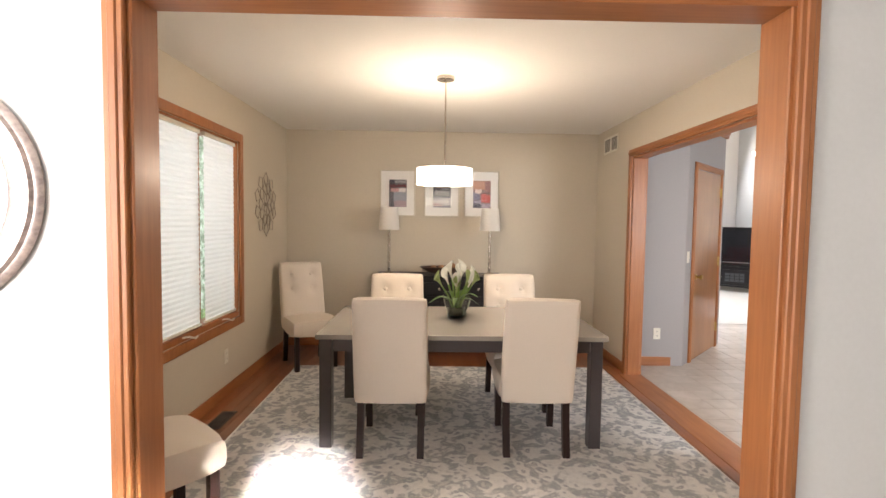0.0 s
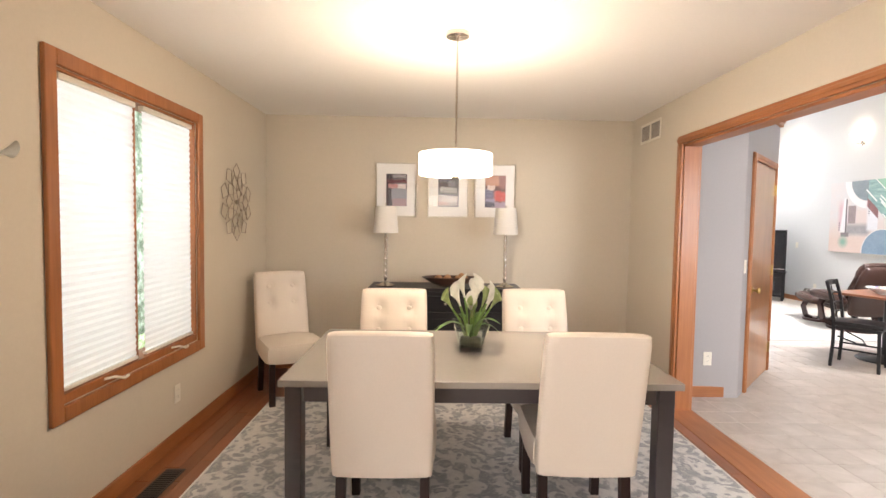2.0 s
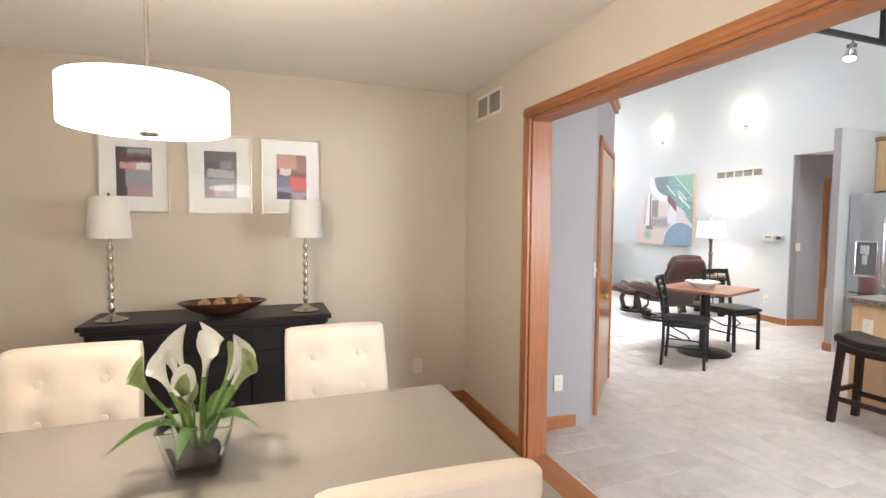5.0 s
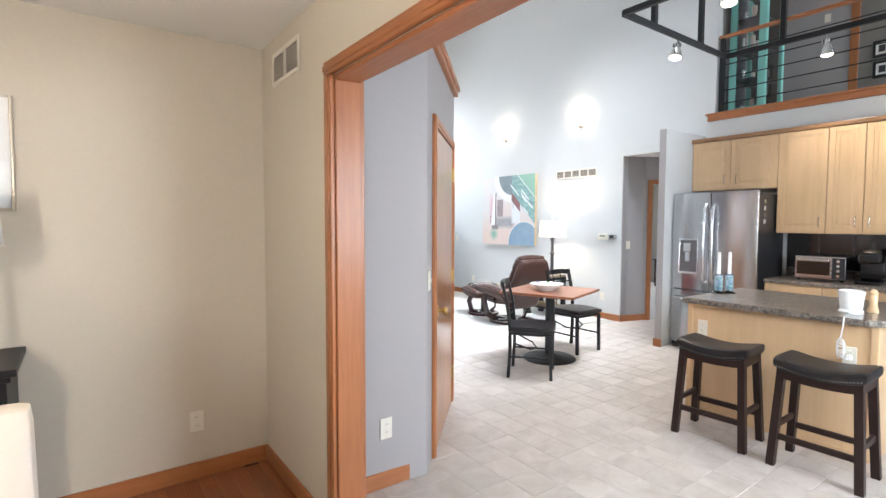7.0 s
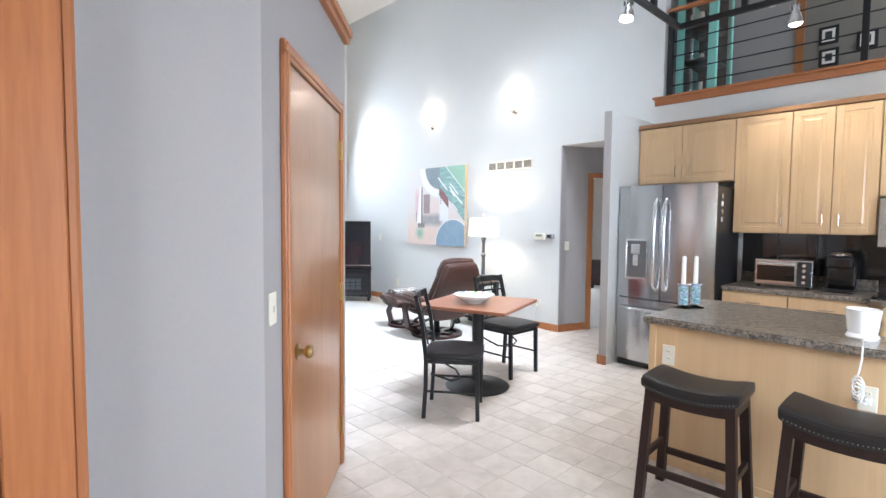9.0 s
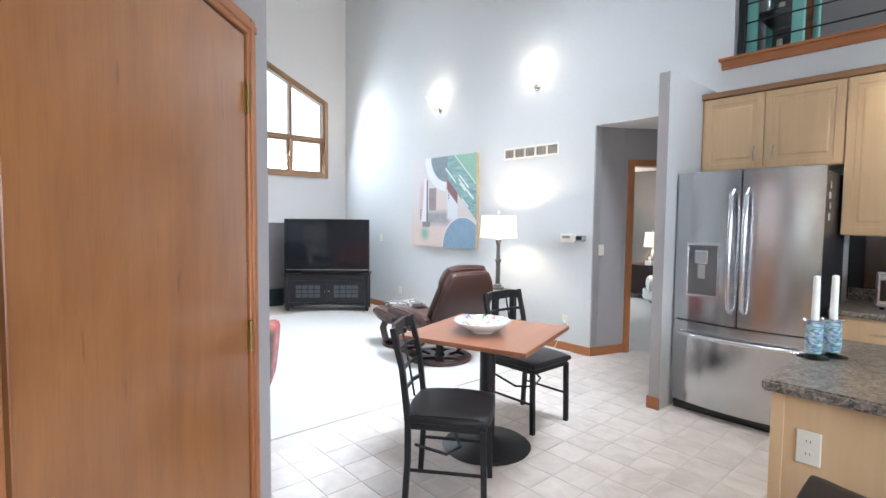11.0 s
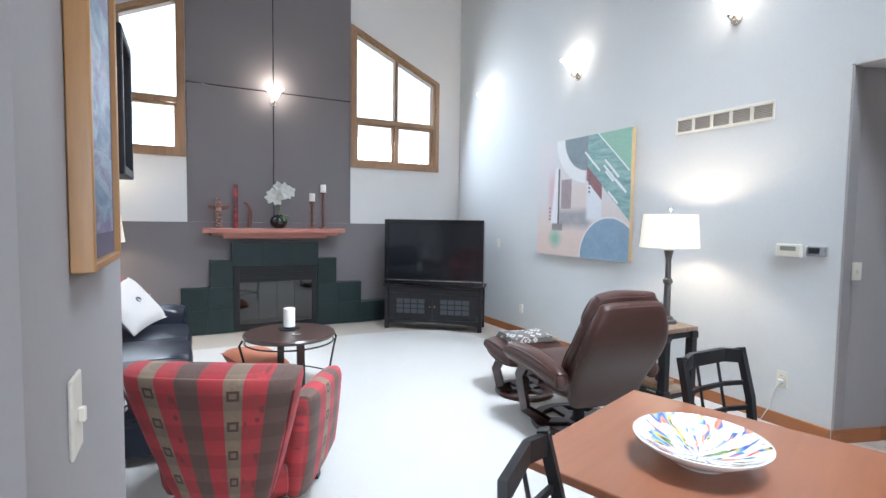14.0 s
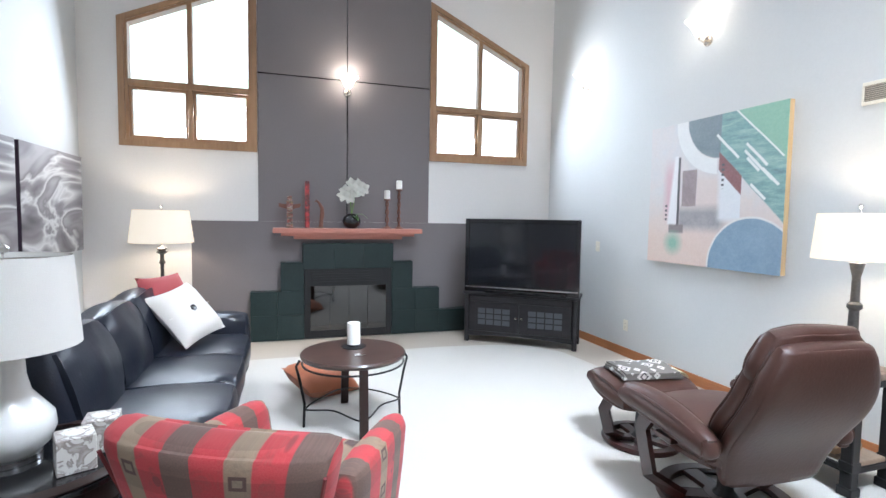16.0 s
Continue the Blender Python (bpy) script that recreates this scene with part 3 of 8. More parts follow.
part("leaf", box(-0.0, -0.036, 0.01, 0.75, 0, 2.02, bev=0.002), MAPLE, door2)
part("door_handle", moved(lathe([(0, 0), (0.03, 0), (0.012, 0.012), (0.011, 0.03), (0.026, 0.045), (0.02, 0.06), (0, 0.064)]), pose(0.69, 0.0, 0.95, -90, 0, 0)), BRASS, door2, "brass door knob", True)

# dining window: casing, sash, two pleated shades
WY0, WY1, WZ0, WZ1, WC = 3.965, 5.228, 0.61, 2.10, 4.60
win = thing("window_1", pose(WX, WC, 0), "stained wooden casement window with white pleated shades lowered", "window", kind="structure")
CW_ = 0.070
bm = bmesh.new()
for y0, y1 in ((WY0 - CW_, WY0), (WY1, WY1 + CW_)):
    box(0, y0 - WC, WZ0 - CW_, 0.022, y1 - WC, WZ1 + CW_, 0.004, 1, bm)
for z0, z1 in ((WZ1, WZ1 + CW_), (WZ0 - CW_, WZ0)):
    box(0, WY0 - WC, z0, 0.0225, WY1 - WC, z1, 0.004, 1, bm)
part("window_frame", bm, WOOD_Z, win)
bm = bmesh.new()
for y0, y1, x1 in ((WY0, WY0 + 0.012, -0.002), (WY1 - 0.012, WY1, -0.002), (WC - 0.016, WC + 0.016, -0.040)):
    box(-0.15, y0 - WC, WZ0, x1, y1 - WC, WZ1, 0.003, 1, bm)
for z0, z1 in ((WZ1 - 0.015, WZ1), (WZ0, WZ0 + 0.045)):
    box(-0.15, WY0 + 0.013 - WC, z0, -0.0021, WY1 - 0.013 - WC, z1, 0.003, 1, bm)
part("sash", bm, WOOD_Z, win)
for y0, y1 in ((WY0 + 0.014, WC - 0.016), (WC + 0.016, WY1 - 0.014)):
    p = part("pane", box(-0.125, y0 - WC, WZ0 + 0.045, -0.119, y1 - WC, WZ1 - 0.015), GLASS, win)
    p.visible_shadow = False
    bm = bmesh.new()
    n = 76
    zt, zb = WZ1 - 0.045, WZ0 + 0.065
    y0i, y1i = y0 - WC + 0.040, y1 - WC - 0.012
    fr = [[bm.verts.new((-0.028 + (0.0032 if k % 2 else -0.0032), yy, zt - (zt - zb) * k / n)) for yy in (y0i, y1i)] for k in range(n + 1)]
    for a, b in zip(fr, fr[1:]):
        bm.faces.new((a[0], a[1], b[1], b[0]))
    part("pleated_shade", bm, BEIGE, win, "white pleated cellular shade")
    part("head_rail", box(-0.046, y0i - 0.004, zt, -0.012, y1i + 0.004, WZ1 - 0.0155, 0.003), PLASTIC_W, win)
    part("shade_rail", box(-0.042, y0i, zb - 0.014, -0.014, y1i, zb + 0.004, 0.003), PLASTIC_W, win)
    ym = (y0 + y1) / 2 - WC
    part("crank_handle", tube([(-0.005, ym - 0.02, WZ0 + 0.03), (0.02, ym + 0.03, WZ0 + 0.028), (0.034, ym + 0.09, WZ0 + 0.004), (0.034, ym + 0.12, WZ0 + 0.01)], 0.007, 8), PLASTIC_W, win, "ivory window crank")

# shade cloth lets the daylight through
m, nt, b = nodes_of("backlit_shade_cloth")
tr = nt.nodes.new("ShaderNodeBsdfTranslucent")
df = nt.nodes.new("ShaderNodeBsdfDiffuse")
mx = nt.nodes.new("ShaderNodeMixShader")
nzc = mixc(nt, noise_of(nt, coords(nt, (1, 1, 8)), 6, 3), (0.82, 0.82, 0.80), (0.90, 0.90, 0.88))
link(nt, nzc, tr.inputs[0])
link(nt, nzc, df.inputs[0])
mx.inputs[0].default_value = 0.55
link(nt, df.outputs[0], mx.inputs[1])
link(nt, tr.outputs[0], mx.inputs[2])
link(nt, mx.outputs[0], nt.nodes["Material Output"].inputs[0])
SHADECLOTH = m
for o in win.children:
    if o.name.startswith("pleated_shade"):
        o.data.materials[0] = SHADECLOTH

# garden foliage outside the dining window; it emits, in place of sunlight on leaves
m, nt, b = nodes_of("glowing_foliage")
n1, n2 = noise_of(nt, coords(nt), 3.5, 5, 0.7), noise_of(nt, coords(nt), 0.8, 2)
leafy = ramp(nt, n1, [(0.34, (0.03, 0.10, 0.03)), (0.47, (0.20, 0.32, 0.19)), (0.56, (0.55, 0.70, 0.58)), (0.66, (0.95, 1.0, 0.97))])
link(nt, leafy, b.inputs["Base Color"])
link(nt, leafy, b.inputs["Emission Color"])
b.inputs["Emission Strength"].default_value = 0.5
structure("backdrop_garden", box(-4.1, 1.0, -0.5, -4.0, 14.0, 4.5), m, "glowing garden foliage backdrop outside the window", "backdrop")

# raked gable windows
for k, (a, b) in enumerate(WINS):
    w = thing(f"window_{k + 2}", pose((a + b) / 2, GN, 0), "tan wooden gable window with a raked top and four panes", "window", kind="structure")
    c = (a + b) / 2
    L = 2.19
    bm = bmesh.new()
    ta, tb = wintop(a), wintop(b)
    sl = (tb - ta) / (b - a)
    f = 0.06
    prism([(a - f - c, L - f), (b + f - c, L - f), (b + f - c, L), (a - f - c, L)], "y", -0.022, -0.001, bm)
    prism([(a - f - c, ta - sl * f), (b + f - c, tb + sl * f), (b + f - c, tb + sl * f + f), (a - f - c, ta - sl * f + f)], "y", -0.022, -0.001, bm)
    prism([(a - f - c, L), (a - c, L), (a - c, ta), (a - f - c, ta - sl * f)], "y", -0.021, -0.001, bm)
    prism([(b - c, L), (b + f - c, L), (b + f - c, tb + sl * f), (b - c, tb)], "y", -0.021, -0.001, bm)
    part("window_frame", bm, WINWOOD, w)
    bm = bmesh.new()
    mid = a + (b - a) * 0.5
    zt = 2.785
    s = 0.03
    prism([(a - c, L), (a + s - c, L), (a + s - c, ta + sl * s), (a - c, ta)], "y", 0.001, 0.12, bm)
    prism([(b - s - c, L), (b - c, L), (b - c, tb), (b - s - c, tb - sl * s)], "y", 0.001, 0.12, bm)
    prism([(a + s - c, L), (b - s - c, L), (b - s - c, L + s), (a + s - c, L + s)], "y", 0.001, 0.12, bm)
    prism([(a + s - c, ta + sl * s - s), (b - s - c, tb - sl * s - s), (b - s - c, tb - sl * s), (a + s - c, ta + sl * s)], "y", 0.001, 0.12, bm)
    part("sash", bm, WINWOOD, w)
    bm = bmesh.new()
    box(a + s - c, 0.0, zt - 0.035, b - s - c, 0.1, zt + 0.035, 0.004, 1, bm)
    box(mid - 0.025 - c, 0.004, L + s, mid + 0.025 - c, 0.098, wintop(mid) - 0.02, 0.004, 1, bm)
    part("mullion", bm, WINWOOD, w)
    for p, q in ((a + s, mid - 0.025), (mid + 0.025, b - s)):
        bm = bmesh.new()
        for x0, x1, z0, z1 in ((p, p + 0.028, L + s, zt - 0.035), (q - 0.028, q, L + s, zt - 0.035), (p + 0.028, q - 0.028, L + s, L + s + 0.028), (p + 0.028, q - 0.028, zt - 0.063, zt - 0.035)):
            box(x0 - c, 0.03, z0, x1 - c, 0.085, z1, 0.003, 1, bm)
        part("awning_frame", bm, WINWOOD, w)
    for p, q, lo in ((a + s, mid - 0.025, "lo"), (mid + 0.025, b - s, "lo"), (a + s, mid - 0.025, "hi"), (mid + 0.025, b - s, "hi")):
        if lo == "lo":
            poly = [(p - c, L + s), (q - c, L + s), (q - c, zt - 0.035), (p - c, zt - 0.035)]
        else:
            poly = [(p - c, zt + 0.035), (q - c, zt + 0.035), (q - c, wintop(q) - 0.03), (p - c, wintop(p) - 0.03)]
        g = part("pane", prism(poly, "y", 0.06, 0.065), GLASS, w)
        g.visible_shadow = False
    lamp_w = None

# bright sky and treetops beyond the windows, as backdrops that emit their own brightness
m, nt, b = nodes_of("bright_hazy_distance")
v = coords(nt)
n1 = noise_of(nt, v, 0.8, 5, 0.65)
col = ramp(nt, n1, [(0.34, (0.62, 0.80, 0.62)), (0.50, (0.95, 1.0, 0.98)), (0.6, (1, 1, 1))])
em = nt.nodes.new("ShaderNodeEmission")
em.inputs[1].default_value = 2.6
link(nt, col, em.inputs[0])
link(nt, em.outputs[0], nt.nodes["Material Output"].inputs[0])
DIST = m
structure("backdrop_north", box(-4, 18, -2, 16, 18.1, 9), DIST, "hazy bright sky and treetops beyond the gable windows", "backdrop")
m, nt, b = nodes_of("glowing_leafy_distance")
v = coords(nt)
col = ramp(nt, noise_of(nt, v, 3.5, 6, 0.7), [(0.38, (0.05, 0.12, 0.04)), (0.52, (0.35, 0.55, 0.25)), (0.64, (0.9, 1.0, 0.85))])
em = nt.nodes.new("ShaderNodeEmission")
em.inputs[1].default_value = 1.5
link(nt, col, em.inputs[0])
link(nt, em.outputs[0], nt.nodes["Material Output"].inputs[0])
structure("backdrop_west", box(-5.1, -2, -2, -5, 14, 6), m, "glowing backdrop of trees beyond the dining room window", "backdrop")

# ---- rug, carpet, floors (pieces come last) ----
def rug_material():
    """Damask: scrolling rings round scattered medallions, broken up by leafy noise, ivory on blue-grey."""
    m, nt, b = nodes_of("damask_rug_wool")
    v = coords(nt)

    def op(kind, a, k):
        n = nt.nodes.new("ShaderNodeMath")
        n.operation = kind
        link(nt, a, n.inputs[0])
        if isinstance(k, (int, float)):
            n.inputs[1].default_value = k
        elif k is not None:
            link(nt, k, n.inputs[1])
        return n.outputs[0]

    nz = nt.nodes.new("ShaderNodeTexNoise")
    nz.inputs["Scale"].default_value = 3.2
    link(nt, v, nz.inputs["Vector"])
    wob = nt.nodes.new("ShaderNodeMix")
    wob.data_type = "VECTOR"
    wob.inputs[0].default_value = 0.16
    link(nt, v, wob.inputs[4])
    link(nt, nz.outputs["Color"], wob.inputs[5])
    vo = nt.nodes.new("ShaderNodeTexVoronoi")
    vo.feature, vo.inputs["Scale"].default_value, vo.inputs["Randomness"].default_value = "F1", 1.35, 0.35
    link(nt, wob.outputs[1], vo.inputs["Vector"])
    rings = op("SINE", op("MULTIPLY", vo.outputs["Distance"], 38), None)
    leaf = nt.nodes.new("ShaderNodeTexVoronoi")
    leaf.feature, leaf.inputs["Scale"].default_value = "SMOOTH_F1", 15
    link(nt, wob.outputs[1], leaf.inputs["Vector"])
    petals = op("SINE", op("MULTIPLY", leaf.outputs["Distance"], 13), None)
    scroll = noise_of(nt, v, 9, 3, 0.5, 2.6)
    field = op("ADD", op("ADD", op("MULTIPLY", rings, 0.075), op("MULTIPLY", petals, 0.115)), op("ADD", op("MULTIPLY", scroll, 0.62), 0.19))
    col = ramp(nt, field, [(0.38, (0.74, 0.725, 0.69)), (0.47, (0.66, 0.65, 0.63)), (0.52, (0.37, 0.38, 0.395)), (0.66, (0.29, 0.30, 0.32)), (0.74, (0.52, 0.51, 0.49))])
    fine = noise_of(nt, v, 240, 2)
    wear = noise_of(nt, v, 28, 4)
    col = mixc(nt, ramp(nt, wear, [(0.48, (0, 0, 0)), (0.72, (0.75, 0.75, 0.75))]), col, (0.58, 0.565, 0.54))
    col = mixc(nt, 0.18, col, ramp(nt, fine, [(0.3, (0.25, 0.25, 0.26)), (0.7, (0.74, 0.73, 0.70))]))
    link(nt, col, b.inputs["Base Color"])
    b.inputs["Roughness"].default_value = 0.95
    bump(nt, fine, 0.4, 0.003, b)
    return m


rug = thing("area_rug", pose(0, 0, 0), "grey and ivory damask wool area rug under the dining table", "rug")
part("woven_body", box(-0.34, 2.80, 0.001, 2.68, 5.80, 0.011, 0.004), rug_material(), rug)
for x in (-0.352, 2.6802):
    part("binding", box(x, 2.79, 0.0005, x + 0.0118, 5.81, 0.010, 0.003), SHADE_DIM, rug)

m, nt, b = nodes_of("cream_carpet")
v = coords(nt)
n1, n2 = noise_of(nt, v, 1.6, 4), noise_of(nt, v, 260, 2)
link(nt, mixc(nt, 0.35, mixc(nt, n1, (0.47, 0.45, 0.415), (0.55, 0.53, 0.49)), ramp(nt, n2, [(0.3, (0.36, 0.345, 0.32)), (0.7, (0.62, 0.60, 0.56))])), b.inputs["Base Color"])
b.inputs["Roughness"].default_value, b.inputs["Sheen Weight"].default_value = 0.98, 0.3
bump(nt, n2, 0.6, 0.004, b)
CARPET = m
# carpet outline curves back round the television corner and bares the beige floor
structure("floor_carpet", prism([(GW, 8.10), (GE, 8.10), (GE, 10.0), (7.86, 10.9), (7.79, 11.55), (7.58, 11.88), (7.15, 12.04), (6.6, 12.10), (GW, 12.08)], "z", -0.011, 0.006), CARPET, "cream carpet of the living room", "carpet")
structure("floor_bedroom_carpet", prism([(8.90, 7.80), (9.80, 7.10), (13.2, 6.9), (13.2, 11.2), (8.9, 11.2)], "z", -0.011, 0.006), CARPET, "pale bedroom carpet", "carpet")
structure("floor_foyer", box(-1.5, -1.28, -0.011, 3.5, 2.42, 0.0), HEARTH, "beige foyer floor tile", "floor")
structure("floor_hearth", box(GW, 10.0, -0.0115, GE, 12.93, 0.002), HEARTH, "beige floor strip at the hearth and television corner", "hearth")
run_boxes("trim_threshold", [(EX - 0.075, 3.62, -0.01, EX + 0.14, 5.62, 0.004)], WOOD_Y, "stained oak threshold strip", bev=0.002)

# ---- dining room ----
def dining_chair(m, label, group="dining chairs"):
    """Faces +y, origin on the floor under the seat's middle."""
    t = thing("dining_chair", m, label, "chair", group)
    part("seat", cushion(-0.225, -0.19, 0.34, 0.225, 0.26, 0.485, 0.012, 6, 0.03), CREAM, t, smooth=True)
    bm = cushion(-0.22, -0.05, 0.345, 0.22, 0.04, 1.0, 0.006, 15, 0.028)
    dimples = [(sx * 0.10, z) for sx in (-1, 1) for z in (0.74, 0.88)]
    for v in bm.verts:
        if v.co.y > 0:
            for bx, bz in dimples:
                d2 = (v.co.x - bx) ** 2 + (v.co.z - bz) ** 2
                v.co.y -= 0.042 * math.exp(-d2 / 0.0014)
    for v in bm.verts:
        h = max(0.0, v.co.z - 0.42)
        v.co.y += -0.225 - 0.20 * h - 0.05 * h * h
        v.co.x *= 1.0 - 0.02 * math.sin(3 * h)
    back = part("backrest", bm, CREAM, t, smooth=True)
    for bx, bz in dimples:
        h = bz - 0.42
        y = 0.010 - 0.225 - 0.20 * h - 0.05 * h * h
        part("button", moved(lathe([(0, 0), (0.017, 0.001), (0.015, 0.008), (0, 0.013)], 12), pose(bx, y, bz, -78, 0, 0)), CREAM, back, smooth=True)
    for sx in (-1, 1):
        for y0, lean in ((-0.20, -0.06), (0.215, 0.0)):
            x = sx * 0.185
            part("leg", tube([(x, y0, 0.36), (x, y0 + lean * 0.3, 0.18), (x * 0.99, y0 + lean, 0.0)], 0.02, flat=(0.042, 0.042)), ESPRESSO, t, "dark-stained tapered wooden leg")
    return t


CH = "cream tufted leatherette dining chair, dark legs"
dining_chair(pose(0.74, 4.14, 0), CH + ", drawn up to the table")
dining_chair(pose(1.64, 4.16, 0, 0, 0, -1), CH + ", drawn up to the table")
dining_chair(pose(0.70, 4.76, 0, 0, 0, 182), CH + ", beyond the table")
dining_chair(pose(1.66, 4.83, 0, 0, 0, 183), CH + ", beyond the table")
dining_chair(pose(-0.235, 5.86, 0, 0, 0, 210), CH + ", standing apart in the corner", "dining chairs")

dining_chair(pose(-0.25, 3.04, 0, 0, 0, -42), CH + ", set beside the opening")

table = thing("dining_table", pose(1.175, 4.53, 0), "taupe lacquered dining table with dark square legs", "table")
part("tabletop", box(-0.905, -0.585, 0.715, 0.905, 0.475, 0.747, 0.004, 2), TAUPE, table, "glossy taupe top")
for y0, y1 in ((-0.512, -0.49), (0.41, 0.432)):
    part("apron", box(-0.81, y0, 0.625, 0.81, y1, 0.714, 0.002), TAUPE_LEG, table)
for x0, x1 in ((-0.885, -0.863), (0.863, 0.885)):
    part("apron", box(x0, -0.445, 0.625, x1, 0.364, 0.714, 0.002), TAUPE_LEG, table)
for x in (-0.893, 0.817):
    for y in (-0.522, 0.365):
        part("leg", box(x, y, 0, x + 0.076, y + 0.076, 0.7145, 0.003), TAUPE_LEG, table)

# vase of calla lilies
vase = thing("flower_vase", pose(1.16, 4.52, 0.747), "clear glass vase of white calla lilies on the table", "vase")
bm = bmesh.new()


def square_ring(w, z, bm):
    return [bm.verts.new((sx * w, sy * w, z)) for sx, sy in ((1, 1), (-1, 1), (-1, -1), (1, -1))]


rs = [square_ring(w, z, bm) for w, z in ((0.062, 0.0), (0.098, 0.155), (0.092, 0.155), (0.058, 0.020))]
bm.faces.new(rs[0])
for a, b in zip(rs, rs[1:]):
    for k in range(4):
        bm.faces.new((a[k], a[(k + 1) % 4], b[(k + 1) % 4], b[k]))
bm.faces.new(rs[-1])
bmesh.ops.bevel(bm, geom=[e for e in bm.edges], offset=0.004, segments=2, affect="EDGES")
part("glass", bm, WATERGLASS, vase)
part("moss", cushion(-0.05, -0.05, 0.02, 0.05, 0.05, 0.07, 0.01, 3, 0.02), speckled("dark_moss", (0.03, 0.035, 0.018), 0.9, vary=0.4, small=80, relief=0.8, dist=0.01), vase, smooth=True)
PETAL = speckled("white_petal", (0.86, 0.85, 0.79), 0.5, vary=0.04, relief=0.05)
LEAF = speckled("leaf_green", (0.15, 0.29, 0.075), 0.4, big=9, vary=0.3, relief=0.1)
BUD = speckled("pale_bud_green", (0.38, 0.46, 0.20), 0.45, big=14, vary=0.25, relief=0.08)
STEM = speckled("stem_green", (0.16, 0.28, 0.06), 0.5, vary=0.2)
rnd = random.Random(3)


def leaf_blade(base, tip, width, droop=0.02, n=7):
    bm = bmesh.new()
    B, T = Vector(base), Vector(tip)
    d = (T - B)
    side = d.cross(Vector((0, 0, 1)))
    side = side.normalized() if side.length > 1e-4 else Vector((1, 0, 0))
    up = side.cross(d).normalized()
    rows = []
    for k in range(n + 1):
        s = k / n
        w = width * (math.sin(math.pi * min(1, s * 0.92 + 0.06)) ** 0.8)
        p = B + d * s + up * (0.10 * d.length * math.sin(math.pi * s)) + Vector((0, 0, -droop * s * s))
        rows.append([bm.verts.new(p - side * w + up * w * 0.25), bm.verts.new(p), bm.verts.new(p + side * w + up * w * 0.25)])
    for a, b in zip(rows, rows[1:]):
        for k in range(2):
            bm.faces.new((a[k], a[k + 1], b[k + 1], b[k]))
    bmesh.ops.solidify(bm, geom=bm.faces[:], thickness=0.0015)
    return bm


def calla(tip, d, size):
    """A funnel flower at tip that opens along d."""
    bm = bmesh.new()
    n, rows = 14, []
    for k in range(6):
        s = k / 5
        r = size * (0.10 + 0.46 * s ** 2.2)
        ring = []
        for j in range(n):
            a = 2 * math.pi * j / n
            flare = 1 + 0.45 * s * max(0, math.cos(a))
            ring.append(bm.verts.new((r * math.cos(a) * flare, r * math.sin(a), size * 1.8 * s * (1 + 0.22 * s * math.cos(a)))))
        rows.append(ring)
    for a, b in zip(rows, rows[1:]):
        for j in range(n):
            bm.faces.new((a[j], a[(j + 1) % n], b[(j + 1) % n], b[j]))
    bmesh.ops.solidify(bm, geom=bm.faces[:], thickness=0.002)
    q = Vector(d).normalized().to_track_quat("Z", "X").to_matrix().to_4x4()
    return moved(bm, Matrix.Translation(tip) @ q)


for k in range(9):
    a = 2.4 * k + 0.4
    r, h = 0.025 + 0.012 * k, 0.29 - 0.012 * k + 0.03 * rnd.random()
    tip = Vector((r * math.cos(a), r * math.sin(a), h))
    part("stem", tube([(0.02 * math.cos(a), 0.02 * math.sin(a), 0.06), tip * 0.6 + Vector((0, 0, 0.03)), tip], 0.006, 6), STEM, vase, smooth=True)
    part("flower", calla(tip, (math.cos(a) * (0.25 + 0.05 * k), math.sin(a) * (0.25 + 0.05 * k), 1), 0.052 + 0.010 * rnd.random()), PETAL, vase, "white calla lily flower", True)
for k in range(5):
    a = 1.256 * k + 0.9
    tip = Vector((0.11 * math.cos(a), 0.11 * math.sin(a), 0.20 + 0.05 * rnd.random()))
    part("stem", tube([(0.025 * math.cos(a), 0.025 * math.sin(a), 0.06), tip * 0.6 + Vector((0, 0, 0.03)), tip], 0.006, 6), STEM, vase, smooth=True)
    part("bud", calla(tip, (math.cos(a) * 0.6, math.sin(a) * 0.6, 1), 0.052), BUD, vase, "pale green half-open calla bud", True)
for k in range(7):
    a = 2 * math.pi * k / 7 + rnd.random() * 0.3
    r, h = 0.15 + 0.08 * rnd.random(), 0.17 + 0.10 * rnd.random()
    part("leaf", leaf_blade((0.03 * math.cos(a), 0.03 * math.sin(a), 0.12), (r * math.cos(a), r * math.sin(a), h), 0.014 + 0.012 * rnd.random(), 0.09), LEAF, vase, smooth=True)

# pendant
pend = thing("pendant_lamp", pose(1.06, 4.50, 0), "white drum pendant lamp on a nickel rod, lit", "ceiling lamp")
part("canopy", lathe([(0, CZ - 0.03), (0.045, CZ - 0.03), (0.062, CZ - 0.024), (0.065, CZ - 0.001), (0, CZ - 0.001)]), NICKEL, pend, smooth=True)
part("rod", lathe([(0, 1.80), (0.006, 1.80), (0.006, CZ - 0.03), (0, CZ - 0.03)], 10), NICKEL, pend)
shade_p = part("shade", lathe([(0.198, 1.71), (0.200, 1.712), (0.200, 1.822), (0.198, 1.824), (0.196, 1.822), (0.196, 1.712), (0.198, 1.71)], 48), PENDANT_GLOW, pend, "glowing white fabric drum", True)
dif = part("diffuser", lathe([(0, 1.703), (0.08, 1.704), (0.192, 1.715), (0.192, 1.719), (0, 1.709)], 40), PENDANT_GLOW, pend, "glowing white glass diffuser", True)
part("finial", lathe([(0, 1.69), (0.02, 1.693), (0.024, 1.700), (0, 1.703)], 16), NICKEL, pend, smooth=True)
for o in (shade_p, dif):
    o.visible_shadow = False
bm = bmesh.new()
